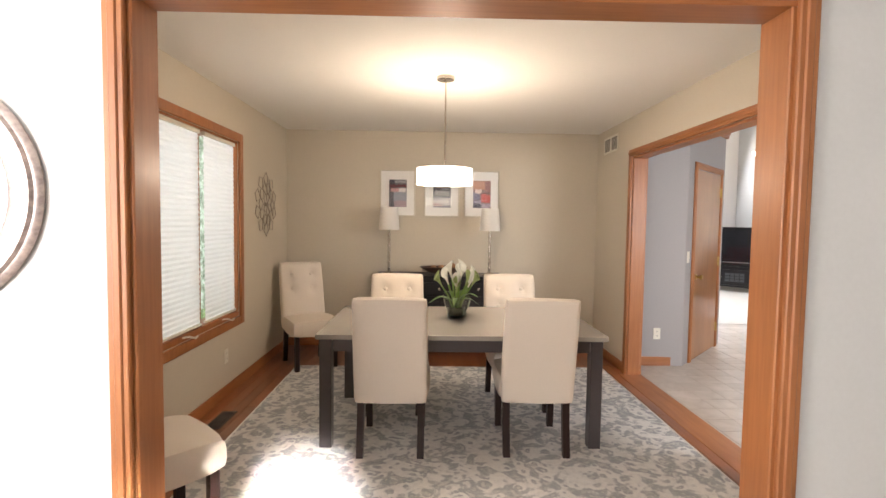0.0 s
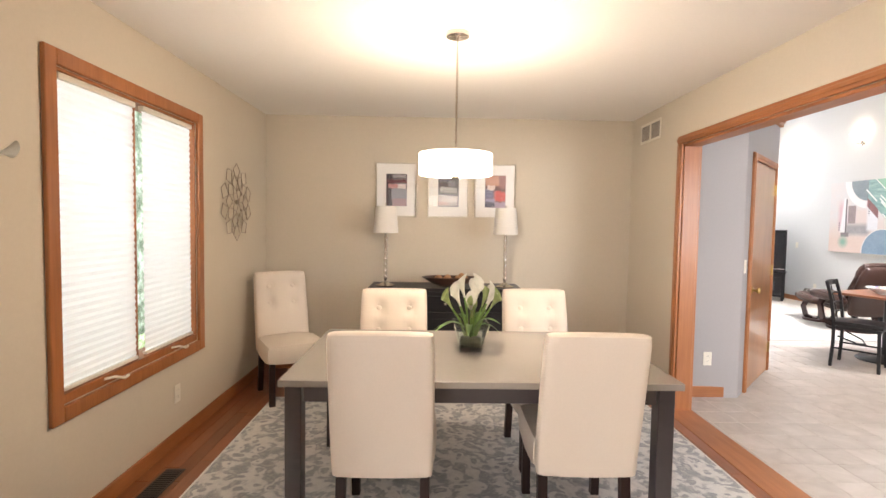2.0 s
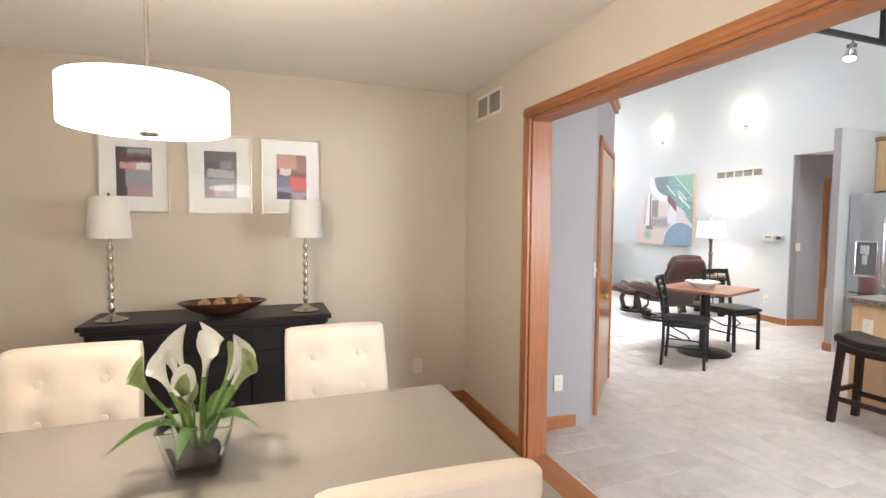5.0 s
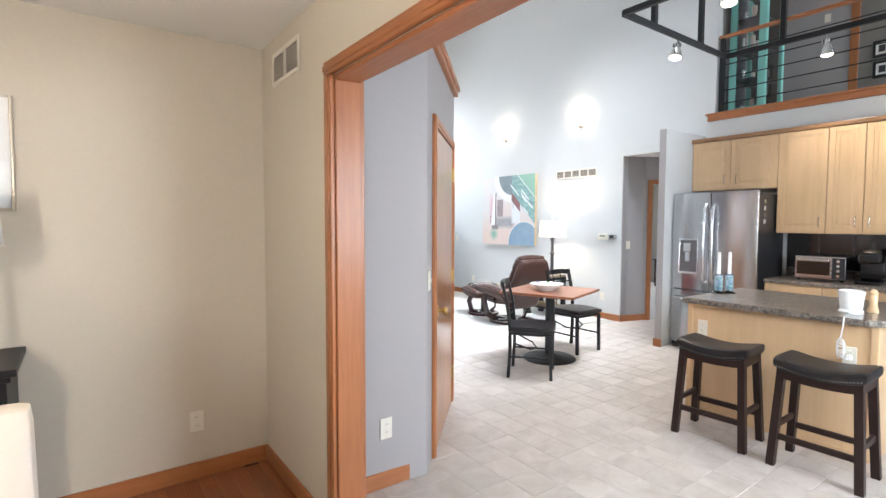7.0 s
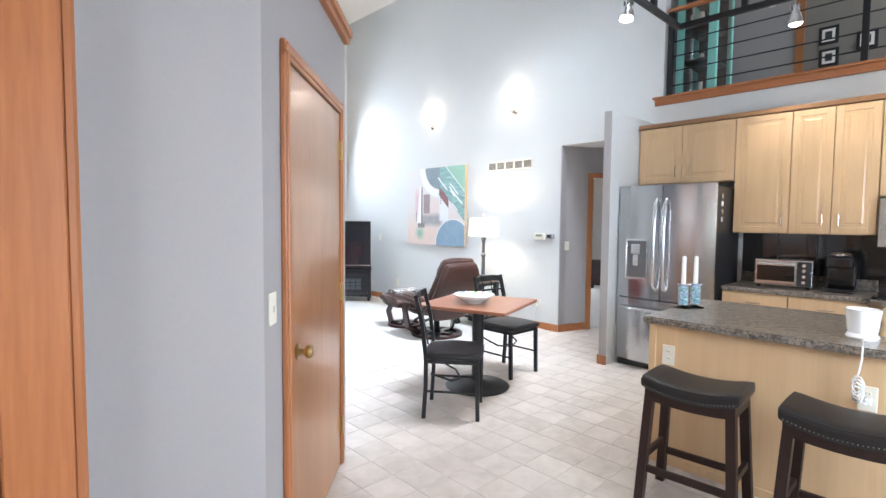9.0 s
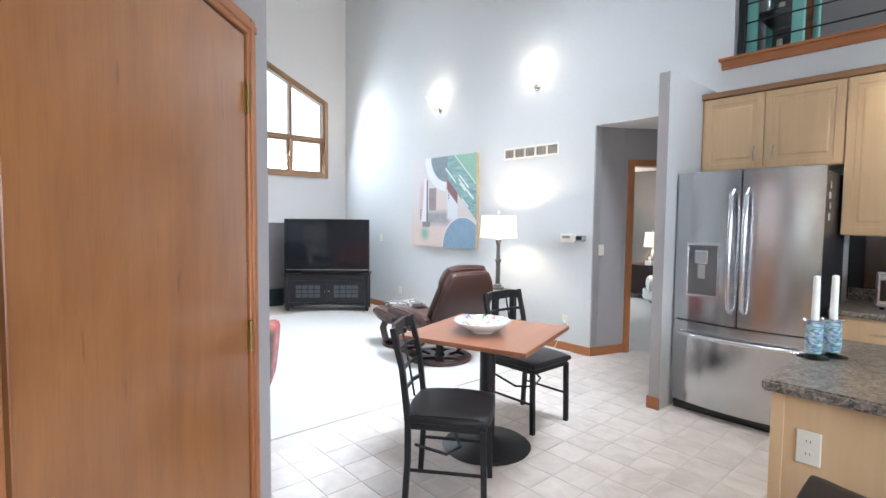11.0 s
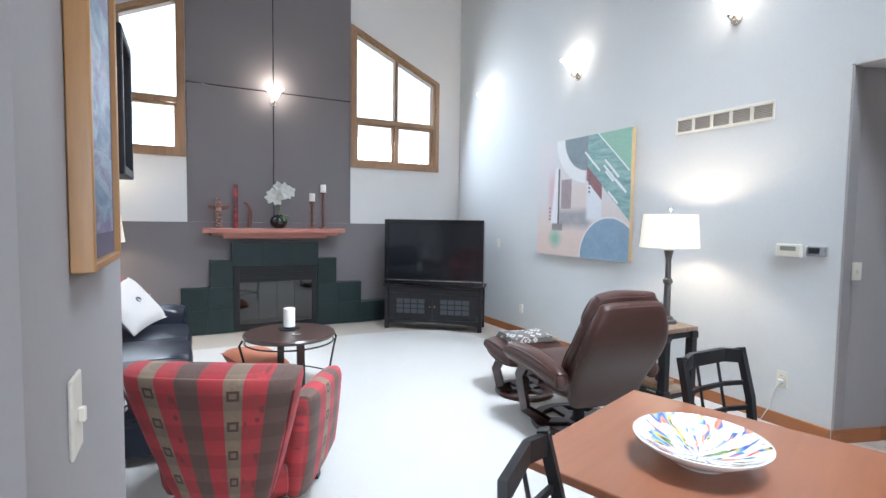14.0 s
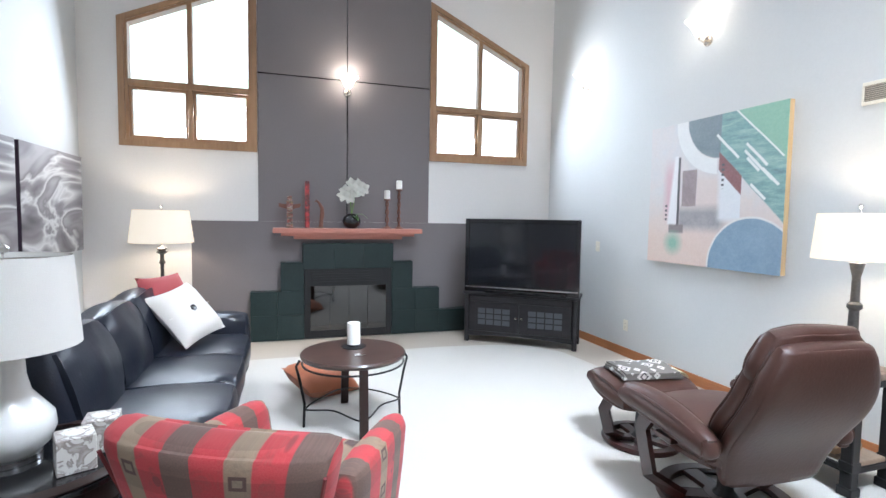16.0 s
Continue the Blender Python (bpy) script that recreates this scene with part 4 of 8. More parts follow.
for k in range(3):
    a = 2 * math.pi * k / 3
    tube([(0, 0, 1.81), (0.196 * math.cos(a), 0.196 * math.sin(a), 1.815)], 0.003, 6, bm)
part("spider", bm, NICKEL, pend)

# sideboard with lamps and bowl
sb = thing("sideboard", pose(1.055, 6.40, 0), "black-stained wooden sideboard against the wall", "sideboard")
part("top", box(-0.692, -0.235, 0.84, 0.692, 0.225, 0.87, 0.005, 2), BLACKWOOD, sb)
part("body", box(-0.658, -0.205, 0.10, 0.658, 0.22, 0.839, 0.003), BLACKWOOD, sb)
part("crown_strip", box(-0.672, -0.222, 0.815, 0.672, 0.222, 0.8395, 0.004), BLACKWOOD, sb)
for x0, x1 in ((-0.62, -0.212), (-0.204, 0.204), (0.212, 0.62)):
    d = part("drawer", box(x0, -0.222, 0.665, x1, -0.204, 0.80, 0.004), BLACKWOOD, sb)
    part("knob", moved(lathe([(0, 0), (0.006, 0), (0.006, 0.012), (0.013, 0.02), (0, 0.026)], 12), pose((x0 + x1) / 2, -0.222, 0.732, 90, 0, 0)), NICKEL, d, smooth=True)
    d = part("door", box(x0, -0.222, 0.13, x1, -0.204, 0.655, 0.004), BLACKWOOD, sb)
    part("panel", box(x0 + 0.06, -0.226, 0.19, x1 - 0.06, -0.2215, 0.595, 0.003), BLACKWOOD, d)
for x in (-0.62, 0.56):
    for y in (-0.20, 0.155):
        part("foot", box(x, y, 0, x + 0.06, y + 0.06, 0.10, 0.004), BLACKWOOD, sb)


def buffet_lamp(m):
    t = thing("table_lamp", m, "nickel bead-column table lamp with white shade on the sideboard", "table lamp", "sideboard lamps")
    prof = [(0, 0), (0.082, 0), (0.084, 0.008), (0.06, 0.016), (0.03, 0.03), (0.016, 0.045)]
    for k in range(7):
        z = 0.05 + k * 0.058
        prof += [(0.0095, z), (0.0175, z + 0.022), (0.0175, z + 0.036), (0.0095, z + 0.056)]
    prof += [(0.012, 0.47), (0.006, 0.48), (0.006, 0.60), (0, 0.60)]
    part("base", lathe(prof, 24), NICKEL, t, smooth=True)
    part("shade", lathe([(0.112, 0.485), (0.114, 0.486), (0.094, 0.725), (0.092, 0.725), (0.111, 0.486)], 36), SHADE_DIM, t, "white linen cone shade", True)
    part("finial", lathe([(0, 0.60), (0.004, 0.60), (0.004, 0.730), (0.009, 0.738), (0, 0.752)], 10), NICKEL, t, smooth=True)
    sp = bmesh.new()
    for k in range(3):
        a = 2 * math.pi * k / 3
        tube([(0, 0, 0.71), (0.093 * math.cos(a), 0.093 * math.sin(a), 0.718)], 0.002, 6, sp)
    part("spider", sp, NICKEL, t)
    return t


l1 = buffet_lamp(pose(0.505, 6.32, 0.87))
copy_thing(l1, pose(1.60, 6.32, 0.87))
bowl = thing("wooden_bowl", pose(1.10, 6.33, 0.87), "dark wooden dough bowl with dried pods on the sideboard", "bowl")
bm = lathe([(0, 0), (0.05, 0.002), (0.10, 0.03), (0.15, 0.075), (0.144, 0.078), (0.095, 0.038), (0, 0.014)], 36)
bmesh.ops.scale(bm, vec=(1.75, 0.95, 1.15), verts=bm.verts)
part("shell", bm, wood("dark_bowl_wood", (0.035, 0.016, 0.010), (0.10, 0.045, 0.025), 0.4, "x"), bowl, smooth=True)
POD = speckled("dried_pod", (0.40, 0.22, 0.11), 0.8, big=30, vary=0.3, relief=0.6, dist=0.006)
for x, y, s in ((-0.09, 0, 0.034), (-0.02, 0.02, 0.036), (0.06, -0.01, 0.032), (0.11, 0.015, 0.03), (0.085, 0.0, 0.026)):
    bm = bmesh.new()
    bmesh.ops.create_icosphere(bm, subdivisions=3, radius=s)
    for v in bm.verts:
        v.co *= 1 + 0.22 * noise.noise(v.co * 60 + Vector((x * 90, 0, 0)))
    part("pod", moved(bm, pose(x * 1.2, y, 0.072 + (0.03 if s < 0.028 else 0))), POD, bowl, smooth=True)


# three framed prints
def art_material(name, cols, scale, seed):
    m, nt, b = nodes_of(name)
    v = coords(nt, (1, 1, 3.0))
    vo = nt.nodes.new("ShaderNodeTexVoronoi")
    vo.inputs["Scale"].default_value, vo.inputs["Randomness"].default_value = scale, 0.9
    vv = nt.nodes.new("ShaderNodeVectorMath")
    vv.inputs[1].default_value = (seed, seed * 0.7, seed * 1.3)
    link(nt, v, vv.inputs[0])
    link(nt, vv.outputs[0], vo.inputs["Vector"])
    n = noise_of(nt, vv.outputs[0], scale * 0.8, 5, 0.65, 0.7)
    k = len(cols)
    sep = nt.nodes.new("ShaderNodeSeparateColor")
    link(nt, vo.outputs["Color"], sep.inputs[0])
    ad = nt.nodes.new("ShaderNodeMath")
    ad.operation = "MULTIPLY_ADD"
    ad.inputs[1].default_value = 0.35
    link(nt, sep.outputs[0], ad.inputs[0])
    sc = nt.nodes.new("ShaderNodeMath")
    sc.operation = "MULTIPLY"
    sc.inputs[1].default_value = 0.75
    link(nt, n, sc.inputs[0])
    link(nt, sc.outputs[0], ad.inputs[2])
    link(nt, ramp(nt, ad.outputs[0], [(0.25 + 0.5 * i / (k - 1), c) for i, c in enumerate(cols)]), b.inputs["Base Color"])
    b.inputs["Roughness"].default_value = 0.5
    return m


def collage(name, x0, z0, ground, blocks):
    """Loosely brushed blocks of colour (x, z, width, height, colour) on a ground, from a lower corner."""
    m, nt, b = nodes_of(name)
    v = coords(nt)
    nz = nt.nodes.new("ShaderNodeTexNoise")
    nz.inputs["Scale"].default_value, nz.inputs["Detail"].default_value = 22, 4
    link(nt, v, nz.inputs["Vector"])
    wob = nt.nodes.new("ShaderNodeVectorMath")
    wob.operation = "MULTIPLY_ADD"
    link(nt, nz.outputs["Color"], wob.inputs[0])
    wob.inputs[1].default_value = (0.05, 0.05, 0.05)
    link(nt, v, wob.inputs[2])
    sp = nt.nodes.new("ShaderNodeSeparateXYZ")
    link(nt, wob.outputs[0], sp.inputs[0])
    brush = noise_of(nt, coords(nt, (1, 1, 3)), 26, 5, 0.65, 0.8)
    col = mixc(nt, brush, shade(ground, 0.45), shade(ground, 1.5))
    for x, z, w, h, c in blocks:
        sides = []
        for out, lo, hi in ((sp.outputs[0], x0 + x, x0 + x + w), (sp.outputs[2], z0 + z, z0 + z + h)):
            d = nt.nodes.new("ShaderNodeMath")
            d.operation = "SUBTRACT"
            link(nt, out, d.inputs[0])
            d.inputs[1].default_value = (lo + hi) / 2 + 0.025
            e = nt.nodes.new("ShaderNodeMath")
            e.operation = "ABSOLUTE"
            link(nt, d.outputs[0], e.inputs[0])
            half = (hi - lo) / 2
            sides.append(ramp(nt, e.outputs[0], [(max(0.0, half - 0.004), (1, 1, 1)), (half + 0.004, (0, 0, 0))]))
        col = mixc(nt, mixc(nt, 1.0, sides[0], sides[1], "MULTIPLY"), col, mixc(nt, brush, shade(c, 0.6), shade(c, 1.35)))
    link(nt, col, b.inputs["Base Color"])
    b.inputs["Roughness"].default_value = 0.6
    return m


PRINTS = [((0.13, 0.12, 0.13), [(0.0, 0.0, 0.06, 0.31, (0.05, 0.045, 0.055)), (0.06, 0.0, 0.14, 0.07, (0.36, 0.25, 0.27)), (0.05, 0.07, 0.15, 0.10, (0.26, 0.27, 0.31)), (0.02, 0.17, 0.09, 0.045, (0.50, 0.25, 0.24)), (0.11, 0.17, 0.085, 0.045, (0.66, 0.60, 0.58)), (0.0, 0.225, 0.2, 0.03, (0.13, 0.03, 0.04)), (0.06, 0.27, 0.13, 0.035, (0.30, 0.29, 0.30))]),
          ((0.17, 0.17, 0.175), [(0.0, 0.0, 0.2, 0.13, (0.30, 0.30, 0.33)), (0.03, 0.05, 0.15, 0.03, (0.62, 0.60, 0.58)), (0.0, 0.02, 0.11, 0.02, (0.42, 0.24, 0.24)), (0.02, 0.14, 0.17, 0.05, (0.42, 0.41, 0.40)), (0.0, 0.19, 0.09, 0.06, (0.10, 0.09, 0.10)), (0.10, 0.20, 0.06, 0.05, (0.22, 0.22, 0.24)), (0.0, 0.25, 0.2, 0.06, (0.13, 0.12, 0.14))]),
          ((0.20, 0.13, 0.12), [(0.0, 0.21, 0.2, 0.10, (0.50, 0.29, 0.21)), (0.13, 0.19, 0.07, 0.12, (0.30, 0.17, 0.16)), (0.0, 0.09, 0.08, 0.09, (0.17, 0.17, 0.24)), (0.02, 0.165, 0.07, 0.05, (0.68, 0.56, 0.50)), (0.09, 0.06, 0.105, 0.10, (0.52, 0.12, 0.11)), (0.0, 0.0, 0.1, 0.05, (0.08, 0.08, 0.11)), (0.0, 0.05, 0.1, 0.035, (0.30, 0.28, 0.38)), (0.10, 0.0, 0.1, 0.05, (0.36, 0.30, 0.36))])]
MAT_BOARD = speckled("white_mat_board", (0.78, 0.76, 0.72), 0.8, vary=0.02, relief=0.05)
SILVER = steel("silver_frame", (0.62, 0.58, 0.50), 0.3, "z")
for k, x in enumerate((0.372, 0.876, 1.333)):
    w = 0.40
    t = thing("framed_print", pose(x, NY, 0), "abstract print in white mat and thin silver frame", "picture", "prints over the sideboard")
    h0, h1 = 1.506, 2.032
    bm = bmesh.new()
    for b in ((0, h0, 0.012, h1), (w - 0.012, h0, w, h1)):
        box(b[0], -0.024, b[1], b[2], -0.001, b[3], 0.002, 1, bm)
    for z in (h0, h1 - 0.012):
        box(0.012, -0.0235, z, w - 0.012, -0.001, z + 0.012, 0.002, 1, bm)
    part("frame", bm, SILVER, t)
    part("mat", box(0.0122, -0.010, h0 + 0.0122, w - 0.0122, -0.003, h1 - 0.0122), MAT_BOARD, t)
    part("print", box(0.102, -0.0125, h0 + 0.105, w - 0.098, -0.0103, h1 - 0.110), collage(f"abstract_print_{'abc'[k]}", 0.102, h0 + 0.105, *PRINTS[k]), t, "small abstract painting")
    g = part("glazing", box(0.0124, -0.0185, h0 + 0.0124, w - 0.0124, -0.0165, h1 - 0.0124), GLASS, t)
    g.visible_shadow = False


# wall fixtures
def outlet(m, label="ivory duplex outlet plate on the wall", switch=False):
    t = thing("light_switch" if switch else "wall_outlet", m, label, "switch" if switch else "outlet")
    part("plate", box(-0.036, -0.006, -0.058, 0.036, 0, 0.058, 0.003, 2), PLASTIC_W, t)
    if switch:
        part("toggle", box(-0.006, -0.016, -0.012, 0.006, -0.006, 0.010, 0.002), PLASTIC_W, t)
    else:
        for z in (-0.022, 0.022):
            part("socket", moved(lathe([(0, 0), (0.016, 0), (0.016, 0.002), (0, 0.002)], 16), pose(0, -0.006, z, 90, 0, 0)), PLASTIC_W, t)
            for sx in (-0.006, 0.006):
                part("slot", box(sx - 0.001, -0.0085, z - 0.003, sx + 0.001, -0.0079, z + 0.006), DARKSTEEL, t)
    return t


outlet(pose(2.47, NY, 0.33))
outlet(pose(3.285, 5.917, 0.335))
outlet(pose(WX, 4.95, 0.33, 0, 0, 90), "beige outlet plate low on the wall")
outlet(DIAG @ pose(0.075, 0, 1.12), "ivory switch plate on the closet wall", True)


# slats are tanner and darker than the ivory frame
VENT_SLAT = speckled("tan_vent_slat", (0.46, 0.41, 0.35), 0.6)


def vent(m, w, h, n, label):
    t = thing("air_vent", m, label, "vent")
    bm = bmesh.new()
    for b in ((0, 0, w, 0.022), (0, h - 0.022, w, h)):
        box(b[0], -0.010, b[1], b[2], 0, b[3], 0.002, 1, bm)
    part("frame", bm, PLASTIC_W, t)
    cell = w / n
    for k in range(n):
        for x in ((k * cell, k * cell + 0.012), ((k + 1) * cell - 0.012, (k + 1) * cell)):
            part("divider", box(x[0], -0.0098, 0.022, x[1], 0, h - 0.022), PLASTIC_W, t)
        # dark sheet paints the shade seen between the slats
        part("backing", box(k * cell + 0.012, -0.002, 0.022, (k + 1) * cell - 0.012, 0, h - 0.022), speckled("vent_shadow", (0.20, 0.18, 0.155), 0.8) if "vent_shadow" not in bpy.data.materials else bpy.data.materials["vent_shadow"], t)
        z = 0.028
        while z < h - 0.028:
            part("slat", box(k * cell + 0.012, -0.006, z, (k + 1) * cell - 0.012, -0.002, z + 0.004), VENT_SLAT, t)
            z += 0.012
    return t


vent(pose(EX, 6.42, 2.205, 0, 0, -90), 0.40, 0.175, 2, "ivory return air grille high on the wall")
reg = thing("floor_register", pose(-0.52, 4.45, 0.002), "dark metal floor register by the wall", "vent")
part("frame", box(-0.055, -0.16, 0, 0.055, 0.16, 0.006, 0.002), DARKSTEEL, reg)
for k in range(14):
    part("slat", box(-0.045, -0.145 + k * 0.021, 0.006, 0.045, -0.135 + k * 0.021, 0.009), DARKSTEEL, reg)

# wire flower on the wall
wf = thing("wall_sculpture", pose(WX + 0.012, 5.885, 1.595, 0, 0, 90), "bronze wire flower sculpture on the wall", "wall art")
WIRE = steel("bronze_wire", (0.36, 0.31, 0.25), 0.4, "z")
for ring, (r0, r1, wd, n, dep) in enumerate(((0.0, 0.125, 0.045, 6, 0.022), (0.095, 0.225, 0.062, 10, 0.014), (0.165, 0.315, 0.066, 10, 0.006))):
    for k in range(n):
        a = math.pi / 2 + 2 * math.pi * (k + 0.5 * (ring % 2)) / n
        rm = r0 + (r1 - r0) * 0.62
        loop = [(r0, 0), (rm, wd), (r1, 0), (rm, -wd)]
        pts = []
        for (p0, q0), (p1, q1) in zip(loop, loop[1:] + loop[:1]):
            for u in (0.0, 0.33, 0.67):
                pts.append((p0 + (p1 - p0) * u, q0 + (q1 - q0) * u))
        part("petal", tube([(p * math.cos(a) - q * math.sin(a), -dep, p * math.sin(a) + q * math.cos(a)) for p, q in pts], 0.0030, 6, closed=True), WIRE, wf)
part("hub", moved(lathe([(0, 0), (0.02, 0), (0.018, 0.012), (0, 0.016)], 14), pose(0, 0, 0, 90, 0, 0)), WIRE, wf)

# wall pocket with a magnolia branch
wp = thing("wall_vase", pose(WX, 3.41, 0), "grey wooden wall shelf vase with a magnolia branch", "wall vase")
GREYWOOD = wood("weathered_grey_wood", (0.10, 0.085, 0.075), (0.22, 0.19, 0.165), 0.7, "z", coat=0)
part("back_board", box(0.0, -0.10, 1.22, 0.018, 0.02, 1.62, 0.003), GREYWOOD, wp)
part("shelf", box(0.018, -0.14, 1.29, 0.11, 0.13, 1.33, 0.003), GREYWOOD, wp)
part("tube_vase", lathe([(0, 1.33), (0.028, 1.33), (0.030, 1.50), (0.027, 1.50), (0.025, 1.34), (0, 1.34)], 16, at=(0.06, -0.04, 0)), GLASS, wp, smooth=True)
TWIG = speckled("dark_twig", (0.06, 0.035, 0.025), 0.8, vary=0.2)
for pts in ([(0.06, -0.04, 1.36), (0.08, 0.0, 1.62), (0.10, 0.05, 1.80), (0.09, 0.07, 1.90)], [(0.06, -0.04, 1.36), (0.09, 0.03, 1.55), (0.12, 0.11, 1.68)], [(0.06, -0.04, 1.36), (0.05, -0.08, 1.6), (0.07, -0.10, 1.75)]):
    part("twig", tube(pts, [0.006, 0.005, 0.004, 0.003][:len(pts)], 6), TWIG, wp)
for p, d in (((0.12, 0.12, 1.66), (0.2, 1, 0.3)), ((0.10, 0.03, 1.70), (0.6, 0.2, 1)), ((0.09, 0.07, 1.88), (0.2, 0.2, 1)), ((0.08, 0.01, 1.57), (1, 0.3, 0.6)), ((0.07, -0.10, 1.74), (0.3, -0.4, 1))):
    part("blossom", calla(Vector(p), d, 0.042), PETAL, wp, "white magnolia blossom", True)

# foyer: round framed mirror
mir = thing("round_mirror", pose(-0.495, 2.42, 1.51, 90, 0, 0), "round mirror in a mottled silver and brown frame", "mirror")
part("frame", lathe([(0.245, 0.001), (0.343, 0.001), (0.348, 0.010), (0.338, 0.020), (0.326, 0.022), (0.318, 0.032), (0.282, 0.036), (0.262, 0.030), (0.256, 0.020), (0.245, 0.016), (0.245, 0.001)], 72), speckled("mottled_silver", (0.42, 0.36, 0.34), 0.35, big=22, vary=0.5, metal=0.6), mir, smooth=True)
mm, nt, b = nodes_of("mirror_glass")
b.inputs["Metallic"].default_value, b.inputs["Roughness"].default_value = 1.0, 0.02
b.inputs["Base Color"].default_value = (0.85, 0.86, 0.86, 1)
part("glass", lathe([(0, 0.002), (0.2449, 0.002), (0.2449, 0.007), (0, 0.007)], 72), mm, mir)

# ---- kitchen ----
m, nt, b = nodes_of("speckled_granite")
v = coords(nt)
vo = nt.nodes.new("ShaderNodeTexVoronoi")
vo.inputs["Scale"].default_value = 110
link(nt, v, vo.inputs["Vector"])
sep = nt.nodes.new("ShaderNodeSeparateColor")
link(nt, vo.outputs["Color"], sep.inputs[0])
g1 = ramp(nt, sep.outputs[0], [(0.0, (0.02, 0.018, 0.016)), (0.35, (0.10, 0.085, 0.07)), (0.6, (0.24, 0.20, 0.165)), (1.0, (0.40, 0.35, 0.29))])
g2 = ramp(nt, noise_of(nt, v, 30, 4), [(0.4, (0.05, 0.045, 0.04)), (0.62, (0.30, 0.26, 0.21))])
link(nt, mixc(nt, 0.45, g1, g2), b.inputs["Base Color"])
b.inputs["Roughness"].default_value, b.inputs["Coat Weight"].default_value = 0.28, 0.3
GRANITE = m
TOPZ = 0.882


def cab_door(name, t, x, y0, y1, z0, z1, handle="", material=None):
    """A raised-panel front in the plane x, facing -x."""
    material = material or MAPLE
    d = part(name, box(x, y0, z0, x + 0.02, y1, z1, 0.003), material, t)
    w = 0.055
    if z1 - z0 > 0.25:
        bm = bmesh.new()
        rings = []
        for ins, dep in ((w, 0.0), (w + 0.006, 0.006), (w + 0.014, 0.006), (w + 0.04, -0.004)):
            rings.append([bm.verts.new((x - 0.0005 + dep, yy, zz)) for yy, zz in ((y0 + ins, z0 + ins), (y1 - ins, z0 + ins), (y1 - ins, z1 - ins), (y0 + ins, z1 - ins))])
        for a, b in zip(rings, rings[1:]):
            for k in range(4):
                bm.faces.new((a[k], a[(k + 1) % 4], b[(k + 1) % 4], b[k]))
        bm.faces.new(rings[-1])
        part("panel", bm, material, d)
        # frame rails proud of the panel groove
        bm = bmesh.new()
        for b in ((y0 + 0.002, z0 + 0.002, y0 + w, z1 - 0.002), (y1 - w, z0 + 0.002, y1 - 0.002, z1 - 0.002), (y0 + w, z0 + 0.002, y1 - w, z0 + w), (y0 + w, z1 - w, y1 - w, z1 - 0.002)):
            box(x - 0.006, b[0], b[1], x + 0.001, b[2], b[3], 0.002, 1, bm)
        part("rail", bm, material, d)
    if handle:
        hy, hz, ax = handle
        if ax == "z":
            pts = [(x - 0.006, hy, hz - 0.05), (x - 0.03, hy, hz - 0.045), (x - 0.034, hy, hz), (x - 0.03, hy, hz + 0.045), (x - 0.006, hy, hz + 0.05)]
        else:
            pts = [(x, hy - 0.05, hz), (x - 0.026, hy - 0.045, hz), (x - 0.030, hy, hz), (x - 0.026, hy + 0.045, hz), (x, hy + 0.05, hz)]
        part("handle", tube(pts, 0.005, 8), NICKEL, d, "brushed nickel bar handle", True)
    return d


UX = 8.05


def wall_cabinet(y0, y1, z0, z1, doors, handles):
    t = thing("wall_cabinet", pose(0, 0, 0), "honey maple wall cabinet with raised-panel doors", "cabinet", "kitchen wall cabinets")
    part("body", box(UX, y0, z0, GE, y1, z1, 0.002), MAPLE, t)
    n = len(doors)
    for (a, b), h in zip(doors, handles):
        cab_door("door", t, UX - 0.021, a + 0.002, b - 0.002, z0 + 0.005, z1 - 0.005, (h, z0 + 0.12, "z"))
    return t


wall_cabinet(5.79, 6.775, 1.84, 2.42, [(5.79, 6.27), (6.27, 6.70)], [6.20, 6.33])
wall_cabinet(5.35, 5.788, 1.355, 2.42, [(5.35, 5.788)], [5.40])
wall_cabinet(4.76, 5.348, 1.355, 2.42, [(4.76, 5.054), (5.054, 5.348)], [5.00, 5.11])
wall_cabinet(3.98, 4.758, 1.66, 2.42, [(3.98, 4.369), (4.369, 4.758)], [4.31, 4.43])
cr = thing("cabinet_crown", pose(0, 0, 0), "stained wooden crown strip along the cabinet tops", "trim")
part("strip", box(UX - 0.035, 3.98, 2.4205, GE, 6.775, 2.465, 0.006, 2), wood("brown_crown", (0.20, 0.10, 0.045), (0.34, 0.18, 0.08), 0.4, "y"), cr)
bs = thing("backsplash", pose(0, 0, 0), "glossy black kitchen backsplash", "backsplash")
for k in range(6):
    y = 3.98 + k * 0.302
    part("tile", box(GE - 0.008, y, TOPZ + 0.002, GE, min(y + 0.30, 5.785), 1.353, 0.002), BLACK_GLOSS, bs)

BX = 7.76


def base_cabinet(y0, y1, fronts):
    t = thing("base_cabinet", pose(0, 0, 0), "honey maple base cabinet with a drawer", "cabinet", "kitchen base cabinets")
    part("body", box(BX, y0, 0.10, GE, y1, TOPZ - 0.04, 0.002), MAPLE, t)
    part("toe_kick", box(BX + 0.06, y0, 0, GE, y1, 0.0995), ESPRESSO, t)
    for a, b in fronts:
        cab_door("drawer", t, BX - 0.021, a + 0.003, b - 0.003, 0.68, 0.83, ((a + b) / 2, 0.755, "y"))
        cab_door("door", t, BX - 0.021, a + 0.003, b - 0.003, 0.12, 0.665, (a + 0.06, 0.58, "z"))
    return t


base_cabinet(5.27, 5.77, [(5.27, 5.77)])
base_cabinet(4.76, 5.268, [(4.76, 5.268)])
ct = thing("countertop", pose(0, 0, 0), "speckled brown granite-look kitchen countertop", "countertop")
